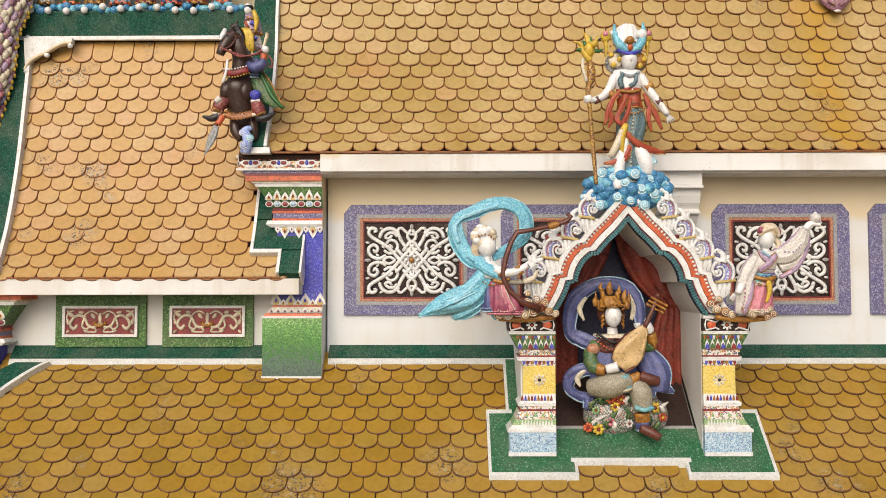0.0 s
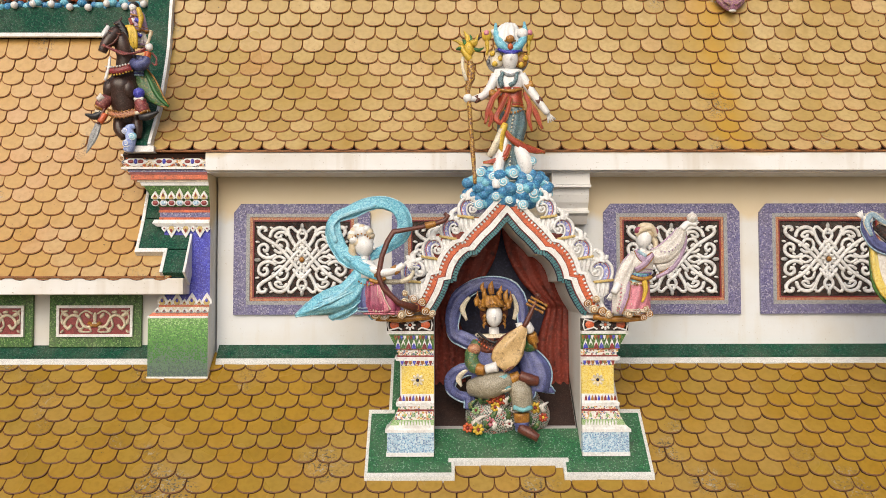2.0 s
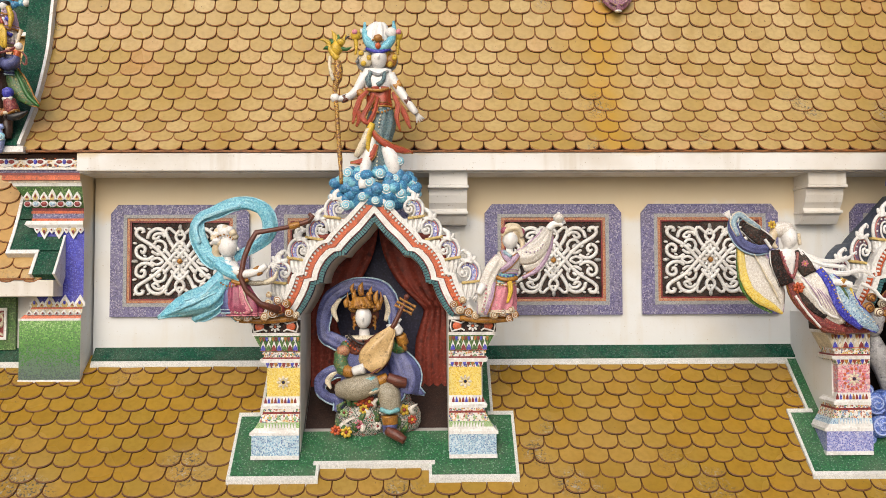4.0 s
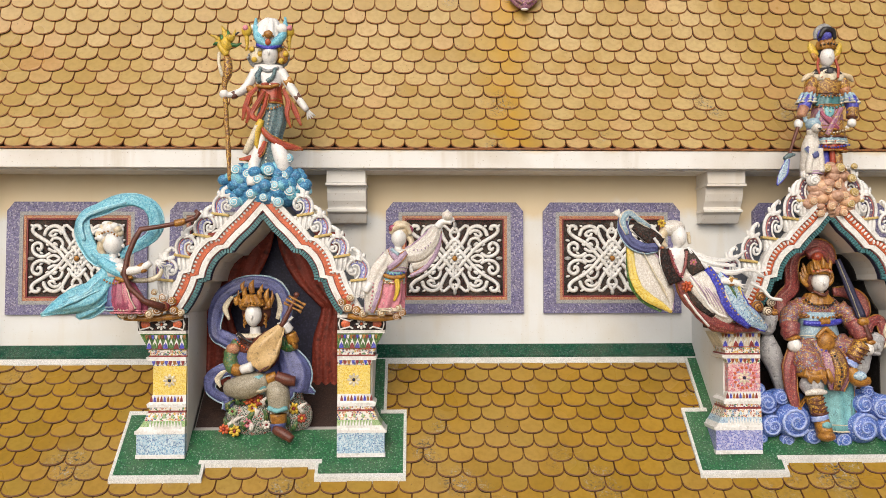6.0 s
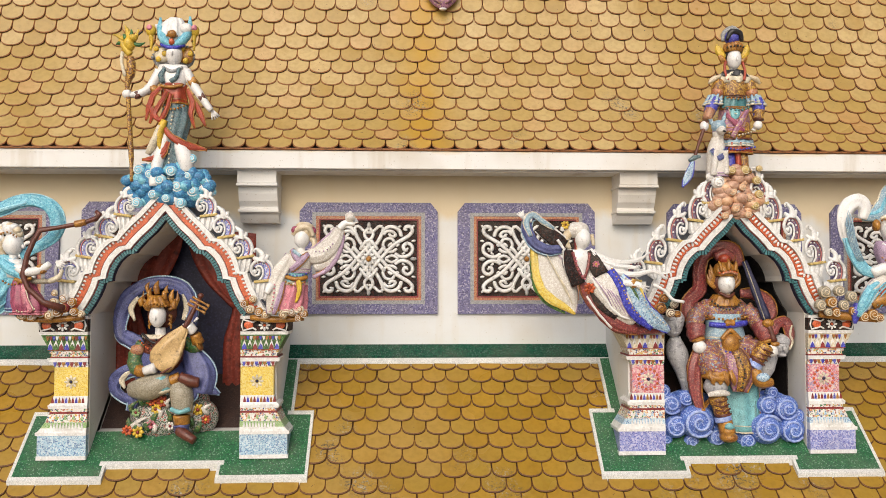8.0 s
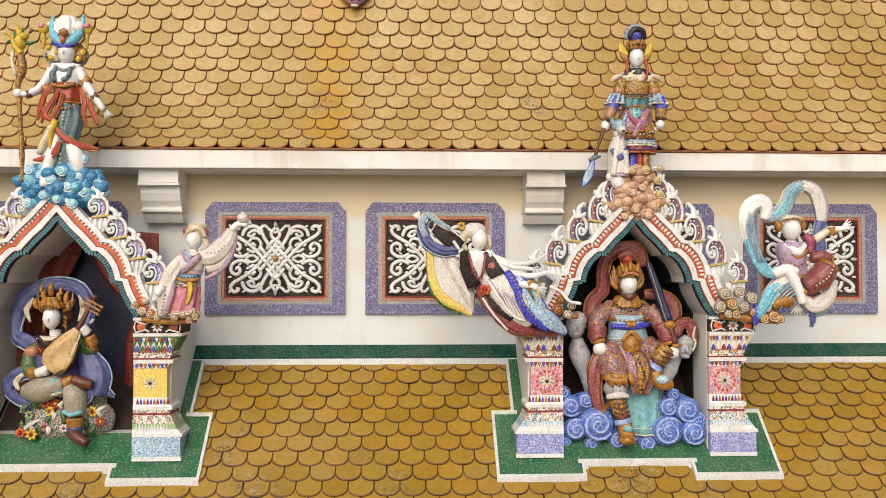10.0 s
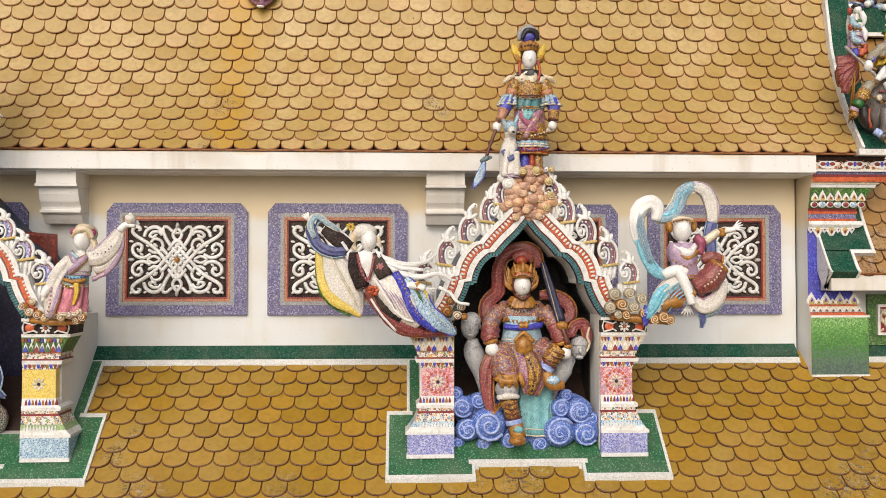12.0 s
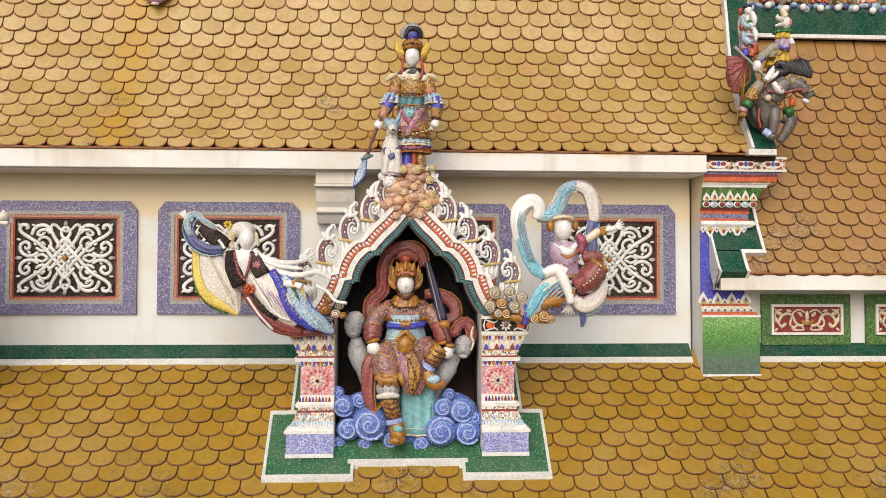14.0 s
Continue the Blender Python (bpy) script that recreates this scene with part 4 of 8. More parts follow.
# ---- corner columns ----
def fade_mosaic(name, cols, z0, z1, size=0.012):
    """Chips that grade from one tone to the next up the block."""
    m, n, l, b, pos = graph(name, 0.35)
    v = n.new("ShaderNodeTexVoronoi")
    v.inputs["Scale"].default_value = 1 / size
    l.new(pos.outputs["Position"], v.inputs["Vector"])
    sp = n.new("ShaderNodeSeparateColor")
    l.new(v.outputs["Color"], sp.inputs[0])
    sx = n.new("ShaderNodeSeparateXYZ")
    l.new(pos.outputs["Position"], sx.inputs[0])
    mr = n.new("ShaderNodeMapRange")
    mr.inputs[1].default_value, mr.inputs[2].default_value = z0, z1
    l.new(sx.outputs[2], mr.inputs[0])
    ad = n.new("ShaderNodeMath")
    ad.operation = "MULTIPLY_ADD"
    ad.inputs[1].default_value = 0.35
    l.new(sp.outputs[1], ad.inputs[0])
    l.new(mr.outputs[0], ad.inputs[2])
    r = n.new("ShaderNodeValToRGB")
    r.color_ramp.interpolation = "CONSTANT"
    el = r.color_ramp.elements
    el[0].color = (*cols[0], 1)
    el[1].position, el[1].color = 1 / len(cols), (*cols[1], 1)
    for i, c in enumerate(cols[2:], 2):
        el.new(i / len(cols)).color = (*c, 1)
    sc = n.new("ShaderNodeMath")
    sc.operation = "MULTIPLY"
    sc.inputs[1].default_value = 0.74
    l.new(ad.outputs[0], sc.inputs[0])
    l.new(sc.outputs[0], r.inputs[0])
    ed = n.new("ShaderNodeTexVoronoi")
    ed.feature = "DISTANCE_TO_EDGE"
    ed.inputs["Scale"].default_value = 1 / size
    l.new(pos.outputs["Position"], ed.inputs["Vector"])
    g = ramp(n, l, ed.outputs["Distance"], 0.03, 0.1)
    l.new(mixc(n, l, g, (0.10, 0.17, 0.08), r.outputs[0]), b.inputs["Base Color"])
    bump(n, l, b, g, 0.4, 0.002)
    return m


M["fade"] = fade_mosaic("green_fading_mosaic", [(0.11, 0.14, 0.15), (0.06, 0.09, 0.10), (0.10, 0.17, 0.12), (0.04, 0.18, 0.025), (0.09, 0.28, 0.045), (0.17, 0.40, 0.09), (0.32, 0.54, 0.20)], 1.17, 1.66)

COLUMN = [  # z0, w0, z1, w1, slot
    (1.165, 0.492, 1.185, 0.492, 0), (1.185, 0.485, 1.655, 0.485, 1), (1.655, 0.495, 1.672, 0.495, 0),
    (1.672, 0.48, 1.70, 0.455, 2), (1.70, 0.45, 1.745, 0.41, 3), (1.745, 0.41, 1.765, 0.405, 2), (1.765, 0.395, 1.86, 0.380, 5), (1.86, 0.375, 2.40, 0.375, 5),
    (2.40, 0.43, 2.425, 0.465, 0), (2.425, 0.465, 2.455, 0.45, 0), (2.455, 0.415, 2.475, 0.415, 2), (2.475, 0.41, 2.515, 0.41, 6), (2.515, 0.418, 2.535, 0.418, 2), (2.535, 0.41, 2.56, 0.415, 7),
    (2.56, 0.42, 2.73, 0.53, 8), (2.73, 0.545, 2.758, 0.555, 0), (2.758, 0.575, 2.775, 0.575, 3), (2.775, 0.62, 2.815, 0.62, 2), (2.815, 0.63, 2.835, 0.63, 7), (2.835, 0.64, 2.856, 0.64, 6), (2.856, 0.69, 2.872, 0.69, 0), (2.872, 0.685, 2.962, 0.685, 10), (2.962, 0.692, 2.978, 0.692, 0),
]
COL_MATS = ["white", "fade", "orange", "cream", "cream", "cobalt", "purple", "maroon", "grass", "wall", "scrollwork"]


def column(x_in, s, label, dz=0.0, group="corner columns"):
    """s: the way the mouldings swell, away from the hall's middle."""
    e = base("corner_column", (x_in, 0, dz), label, "column", group)
    names = {"block": range(0, 3), "foot_moulding": range(3, 7), "neck_moulding": range(8, 14), "capital": range(14, 20), "abacus": range(20, 23)}

    def tier(bm, rows):
        for i in rows:
            z0, w0, z1, w1, slot = COLUMN[i]
            ring = []
            for z, w in ((z0, w0), (z1, w1)):
                ring.append([bm.verts.new(p) for p in ((0, -0.02 - 0.41 * w, z), (s * w, -0.02 - 0.41 * w, z), (s * w, 0.03, z), (0, 0.03, z))])
            a, b = ring
            for f in [bm.faces.new((a[k], a[(k + 1) % 4], b[(k + 1) % 4], b[k])) for k in range(4)] + [bm.faces.new(a[::-1]), bm.faces.new(b)]:
                f.material_index = slot
            if i < 20:  # the inner cheek is plastered like the wall
                for f in a[0].link_faces:
                    if b[3] in f.verts and a[3] in f.verts and b[0] in f.verts:
                        f.material_index = 9

    bm = bmesh.new()
    tier(bm, [7])
    part("shaft", bm, COL_MATS, e)
    for nm, rows in names.items():
        bm = bmesh.new()
        tier(bm, rows)
        part(nm, bm, COL_MATS, e)
    # relief: lozenges of the abacus, palmettes of capital, neck and foot
    bm = bmesh.new()
    y = -0.02 - 0.41 * 0.685
    for k in range(3):
        x = s * (0.114 + 0.228 * k)
        prism(bm, [(x - 0.100, 2.917), (x - 0.04, 2.885), (x, 2.877), (x + 0.04, 2.885), (x + 0.100, 2.917), (x + 0.04, 2.949), (x, 2.957), (x - 0.04, 2.949)], y - 0.006, y + 0.002, 0)
        for q in (-1, 1):
            ball(bm, (x + q * 0.040, y - 0.007, 2.917), (0.024, 0.006, 0.016), 1, None, 8, 5)
            for v in (-1, 1):
                tube(bm, [(x + q * 0.114 + 0.010 * math.cos(0.8 * i) * (1 - 0.06 * i), y - 0.004, 2.917 + v * (0.026 + 0.012 * math.sin(0.8 * i) * (1 - 0.06 * i))) for i in range(8)], 0.0048, 4, 5)
                ball(bm, (x + q * 0.068, y - 0.005, 2.917 + v * 0.030), (0.016, 0.006, 0.007), 2, (0, 30 * q * v, 0), 6, 4)
        ball(bm, (x, y - 0.008, 2.917), (0.015, 0.007, 0.021), 3, None, 8, 5)
    part("lozenge_relief", bm, ["white", "maroon", "orange", "cobalt", "gold"], e)

    def palmette(bm, x, y, z, w, h, outer, inner, dot):
        """A pointed leaf with two side lobes, growing from z by h (down if negative)."""
        for k, m, o in ((1.0, outer, 0.0), (0.62, inner, -0.005)):
            prism(bm, [(x - 0.30 * w * k, z), (x + 0.30 * w * k, z), (x + 0.50 * w * k, z + 0.34 * h * k), (x + 0.30 * w * k, z + 0.62 * h * k), (x, z + h * k), (x - 0.30 * w * k, z + 0.62 * h * k), (x - 0.50 * w * k, z + 0.34 * h * k)], y + o - 0.004, y + o + 0.006, m)
        ball(bm, (x, y - 0.011, z + 0.36 * h), (0.14 * w, 0.005, 0.16 * abs(h)), dot, None, 6, 4)
        for q in (-1, 1):
            ball(bm, (x + q * 0.40 * w, y - 0.004, z + 0.14 * h), (0.15 * w, 0.006, 0.10 * abs(h)), outer, None, 6, 4)

    bm = bmesh.new()
    for k in range(7):
        x = s * (0.040 + 0.066 * k)
        yy = -0.02 - 0.41 * 0.50
        palmette(bm, x, yy - 0.004, 2.618, 0.062, 0.095 if k % 2 else 0.070, 0, 4, 2)
        ball(bm, (x, yy + 0.006, 2.590), (0.034, 0.008, 0.027), 0, None, 10, 6)
        ball(bm, (x, yy - 0.001, 2.590), (0.024, 0.008, 0.019), 3 if k % 2 else 2, None, 10, 6)
    part("leaf_relief", bm, ["white", "cream", "maroon", "sky", "straw"], e)
    bm = bmesh.new()
    for k in range(7):
        x = s * (0.022 + 0.058 * k)
        palmette(bm, x, -0.188, 2.402, 0.075 if k % 2 else 0.05, -0.095 if k % 2 else -0.05, 0, 2 if k % 2 else 0, 1)
    part("pendant_leaves", bm, ["white", "maroon", "straw"], e)
    bm = bmesh.new()
    for k in range(7):
        x = s * (0.018 + 0.060 * k)
        palmette(bm, x, -0.192, 1.762, 0.085 if k % 2 == 0 else 0.05, 0.100 if k % 2 == 0 else 0.05, 0, 1, 3 if k % 2 == 0 else 2)
    for k in range(8):
        x = s * (0.026 + 0.055 * k)
        palmette(bm, x, -0.210, 1.698, 0.052, 0.046, 0, 4, 2)
    part("lotus_leaves", bm, ["white", "straw", "maroon", "cobalt", "greychip"], e)
    return e


column(-0.735, -1, "corner column with cobalt shaft, painted capital and green mosaic block")
column(8.312, 1, "corner column with cobalt shaft, painted capital and green mosaic block")
column(-3.79, 1, "lower corner column with painted capital beside the wing", -0.965)


# ---- verges: mosaic bands along the roof edges ----
def sweep(bm, prof, u0, u1, lift0, lift1, mi, za=-9, zb=9):
    """A slab along a roof profile between two x lines (given at the bottom and the top)."""
    pts = [p for p in smooth_path(prof, 40) if za <= p[1] <= zb]
    n = len(pts)
    rows = []
    for i, (y, z) in enumerate(pts):
        a, b = pts[max(i - 1, 0)], pts[min(i + 1, n - 1)]
        t = Vector((0, b[0] - a[0], b[1] - a[1])).normalized()
        nv = Vector((1, 0, 0)).cross(t)
        f = i / (n - 1)
        xs = (u0[0] + (u0[1] - u0[0]) * f, u1[0] + (u1[1] - u1[0]) * f)
        rows.append([bm.verts.new(Vector((x, y, z)) + nv * h) for x, h in ((xs[0], lift0), (xs[1], lift0), (xs[1], lift1), (xs[0], lift1))])
    for a, b in zip(rows, rows[1:]):
        for k in range(4):
            bm.faces.new((a[k], a[(k + 1) % 4], b[(k + 1) % 4], b[k])).material_index = mi
    for r in (rows[0], rows[-1]):
        bm.faces.new(r).material_index = mi


for s, nm in ((-1, "left"), (1, "right")):
    X = lambda u: MID + s * u
    WG, up = (WING, 0.0) if s < 0 else (WING_RIGHT, 0.04)
    bm = bmesh.new()
    sweep(bm, UPPER, (X(4.938), X(5.003)), (X(5.12), X(5.20)), -0.05, 0.075, 0, 2.99)
    sweep(bm, UPPER, (X(4.912), X(4.977)), (X(4.937), X(5.002)), 0.02, 0.085, 1, 2.99)
    box(bm, *sorted((X(4.885), X(5.12))), -0.40, -0.30, 2.979, 3.03, 1, 0.004)
    setting(part("trim_verge_" + nm, bm, ["teal_green", "white"]), "dark green mosaic verge with white chip edge", "verge")
    bm = bmesh.new()
    q = 4.815 if s < 0 else 4.865
    sweep(bm, WG, (X(4.655),) * 2, (X(q),) * 2, 0.0, 0.07, 0, 1.98, 2.17)
    sweep(bm, WG, (X(q),) * 2, (X(q + 0.025),) * 2, 0.0, 0.078, 1, 1.98, 2.17)
    sweep(bm, WG, (X(4.655),) * 2, (X(5.05),) * 2, 0.0, 0.07, 0, 2.17, 2.44)
    sweep(bm, WG, (X(4.93),) * 2, (X(5.05),) * 2, 0.0, 0.068, 0, 2.44, 2.95)
    sweep(bm, WG, (X(5.05),) * 2, (X(5.075),) * 2, 0.0, 0.078, 1, 2.15, 2.95)
    sweep(bm, WG, (X(q),) * 2, (X(5.075),) * 2, 0.0, 0.079, 1, 2.14, 2.18)
    sweep(bm, WG, (X(4.637),) * 2, (X(4.655),) * 2, -0.10, 0.076, 2, 1.98, 2.36)
    setting(part("trim_wing_verge_" + nm, bm, ["teal_green", "white", "white"]), "stepped dark green mosaic verge of the wing roof", "verge")
    # ridge beam of the wing
    bm = bmesh.new()
    a, b = sorted((X(5.10), X(9.5 if s > 0 else 7.55)))
    box(bm, a, b, 0.42, 0.75, 4.185 + up, 4.42 + up, 0)
    box(bm, a, b, 0.405, 0.45, 4.15 + up, 4.184 + up, 1)
    setting(part("ridge_beam_" + nm, bm, ["teal_green", "white"]), "dark green mosaic ridge beam with white edge", "ridge")
# outer verge of the left wing
bm = bmesh.new()
sweep(bm, WING, (-3.345, -3.535), (-3.61, -3.80), -0.02, 0.075, 0, 1.98)
sweep(bm, WING, (-3.315, -3.505), (-3.345, -3.535), -0.02, 0.085, 1, 1.98)
setting(part("trim_outer_verge", bm, ["teal_green", "white"]), "dark green mosaic verge with white edge at the wing's end", "verge")
bm = bmesh.new()
prism(bm, [(-3.52, 4.15), (-3.50, 3.86), (-3.44, 3.95), (-3.36, 4.00), (-3.29, 4.03), (-3.21, 4.08), (-3.08, 4.10), (-3.08, 4.15)], 0.355, 0.40)
tube(bm, smooth_path([(-3.50, 0.345, 3.86), (-3.46, 0.345, 3.93), (-3.38, 0.345, 3.985), (-3.31, 0.345, 4.015), (-3.24, 0.345, 4.06), (-3.15, 0.345, 4.10), (-3.08, 0.345, 4.10)], 4), 0.016, 1, 6)
for x, z in ((-3.48, 3.845), (-3.30, 3.99), (-3.09, 4.075)):
    ball(bm, (x, 0.34, z), (0.026, 0.02, 0.022), 0, None, 8, 6)
setting(part("trim_corner_scroll", bm, ["white", "fascia"]), "white corner bracket with a scroll edge", "trim")
bm = bmesh.new()
sweep(bm, [(-1.2, low(-1.2)), (-0.6, low(-0.6)), (-0.10, low(-0.10))], (-4.35, -3.27), (-4.10, -3.02), 0.0, 0.07, 0)
sweep(bm, [(-1.2, low(-1.2)), (-0.6, low(-0.6)), (-0.10, low(-0.10))], (-4.10, -3.02), (-4.06, -2.98), 0.0, 0.08, 1)
setting(part("trim_hip_left", bm, ["teal_green", "speck"]), "dark green mosaic hip band with white edge", "verge")


# ---- statues: each one plain mesh, modelled in units of about 4 mm ----
M.update({
    "skin": glaze("porcelain_white", (0.80, 0.795, 0.785), 0.05, 0.3, 20, (0.68, 0.665, 0.65)),
    "ivory": mosaic("ivory_chip_cloth", [(0.78, 0.76, 0.70), (0.70, 0.67, 0.62), (0.82, 0.80, 0.77), (0.60, 0.55, 0.50)], 0.0082, (0.55, 0.5, 0.45)),
    "cyan": mosaic("cyan_chip_cloth", [(0.10, 0.40, 0.55), (0.16, 0.50, 0.64), (0.28, 0.60, 0.70), (0.08, 0.33, 0.50)], 0.0102, (0.20, 0.50, 0.62), groutw=0.0),
    "cloudblue": mosaic("deep_blue_cloud", [(0.035, 0.20, 0.42), (0.06, 0.30, 0.55), (0.02, 0.13, 0.32), (0.12, 0.42, 0.62)], 0.0095, (0.04, 0.2, 0.4), groutw=0.03),
    "cloudlight": glaze("pale_blue_cloud", (0.42, 0.68, 0.76), 0.3, 0.35, 25, (0.12, 0.42, 0.60)),
    "cobaltcloud": mosaic("cobalt_cloud", [(0.04, 0.13, 0.46), (0.075, 0.20, 0.56), (0.40, 0.50, 0.74), (0.025, 0.07, 0.34)], 0.0075, (0.10, 0.16, 0.50), groutw=0.03),
    "mist": glaze("cobalt_white_cloud", (0.48, 0.56, 0.78), 0.25, 0.35, 40, (0.12, 0.20, 0.58)),
    "red": glaze("red_sash", (0.42, 0.065, 0.03), 0.35, 0.4, 22),
    "crimson": mosaic("crimson_chip_cloth", [(0.26, 0.03, 0.035), (0.34, 0.06, 0.05), (0.18, 0.02, 0.03), (0.40, 0.14, 0.10)], 0.0095, (0.16, 0.05, 0.05), groutw=0.03),
    "tealdark": mosaic("dark_teal_chip_cloth", [(0.03, 0.10, 0.14), (0.05, 0.16, 0.20), (0.02, 0.06, 0.10), (0.16, 0.26, 0.28)], 0.0095, (0.15, 0.2, 0.2), groutw=0.03),
    "iris": glaze("iris_blue_cloth", (0.105, 0.12, 0.29), 0.35, 0.45, 18, (0.045, 0.05, 0.14)),
    "forest": mosaic("forest_chip_cloth", [(0.03, 0.13, 0.03), (0.06, 0.20, 0.05), (0.02, 0.08, 0.03), (0.22, 0.20, 0.05)], 0.0102, (0.05, 0.1, 0.04), groutw=0.03),
    "net": mosaic("netted_rock", [(0.02, 0.05, 0.03), (0.03, 0.07, 0.03), (0.08, 0.13, 0.06), (0.30, 0.06, 0.04), (0.02, 0.03, 0.03)], 0.0136, (0.62, 0.62, 0.58)),
    "greige": mosaic("grey_chip_cloth", [(0.28, 0.24, 0.17), (0.36, 0.32, 0.24), (0.20, 0.17, 0.12), (0.44, 0.40, 0.32)], 0.0082, (0.30, 0.27, 0.2), groutw=0.03),
    "wood": glaze("pale_lute_wood", (0.60, 0.42, 0.20), 0.15, 0.35, 10, (0.46, 0.30, 0.13)),
    "brown": glaze("brown_paint", (0.13, 0.035, 0.02), 0.4, 0.4, 18),
    "magenta": glaze("magenta_cloth", (0.34, 0.07, 0.13), 0.4, 0.4, 20),
    "rose": glaze("rose_cloth", (0.68, 0.24, 0.30), 0.2, 0.4, 20),
    "lilac": glaze("lilac_cloth", (0.48, 0.34, 0.48), 0.2, 0.4, 20),
    "aqua": glaze("aqua_cloth", (0.20, 0.48, 0.52), 0.3, 0.4, 20),
    "ochre": mosaic("gold_scale_armour", [(0.55, 0.30, 0.03), (0.62, 0.38, 0.06), (0.42, 0.20, 0.02), (0.15, 0.05, 0.02)], 0.0116, (0.16, 0.07, 0.03), groutw=0.03),
    "paleblue": mosaic("pale_blue_armour", [(0.26, 0.42, 0.52), (0.36, 0.52, 0.60), (0.20, 0.33, 0.45), (0.50, 0.60, 0.62)], 0.0109, (0.25, 0.36, 0.45), groutw=0.03),
    "plum": mosaic("plum_chip_cloth", [(0.30, 0.10, 0.22), (0.42, 0.20, 0.28), (0.18, 0.06, 0.16), (0.50, 0.36, 0.20)], 0.0109, (0.3, 0.15, 0.2), groutw=0.03),
    "rustcloth": mosaic("rust_gold_armour", [(0.26, 0.05, 0.05), (0.44, 0.22, 0.05), (0.20, 0.04, 0.06), (0.58, 0.40, 0.10), (0.16, 0.22, 0.36), (0.34, 0.16, 0.20)], 0.0102, (0.18, 0.08, 0.07), groutw=0.03),
    "grey": glaze("grey_imp_paint", (0.46, 0.46, 0.47), 0.2, 0.4, 9, (0.28, 0.28, 0.30)),
    "horse": glaze("dark_brown_horse", (0.055, 0.026, 0.018), 0.5, 0.35, 10),
    "greyhorse": glaze("grey_horse", (0.16, 0.14, 0.13), 0.4, 0.4, 12),
    "coal": glaze("black_paint", (0.02, 0.018, 0.02), 0.5, 0.4),
    "hair": glaze("cream_hair", (0.72, 0.64, 0.50), 0.15, 0.4, 30, (0.50, 0.38, 0.22)),
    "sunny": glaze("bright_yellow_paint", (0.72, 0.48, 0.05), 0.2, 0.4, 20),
    "peach": glaze("peach_cloud", (0.58, 0.37, 0.27), 0.3, 0.4, 40, (0.34, 0.17, 0.10)),
    "blush": glaze("light_peach_ridge", (0.70, 0.46, 0.30), 0.2, 0.4, 25, (0.52, 0.27, 0.14)),
    "kelly": glaze("green_paint", (0.03, 0.15, 0.03), 0.4, 0.4, 18),
})


TRIM = {"red": "gold", "iris": "paleblue", "cyan": "cloudlight", "ivory": "lilac", "crimson": "gold", "magenta": "rose", "rose": "cream", "aqua": "cream", "ochre": "brown", "plum": "gold", "paleblue": "cream", "rustcloth": "gold", "tealdark": "cream", "black": "skin", "sky": "cobalt", "lilac": "gold", "turq": "gold", "forest": "gold"}


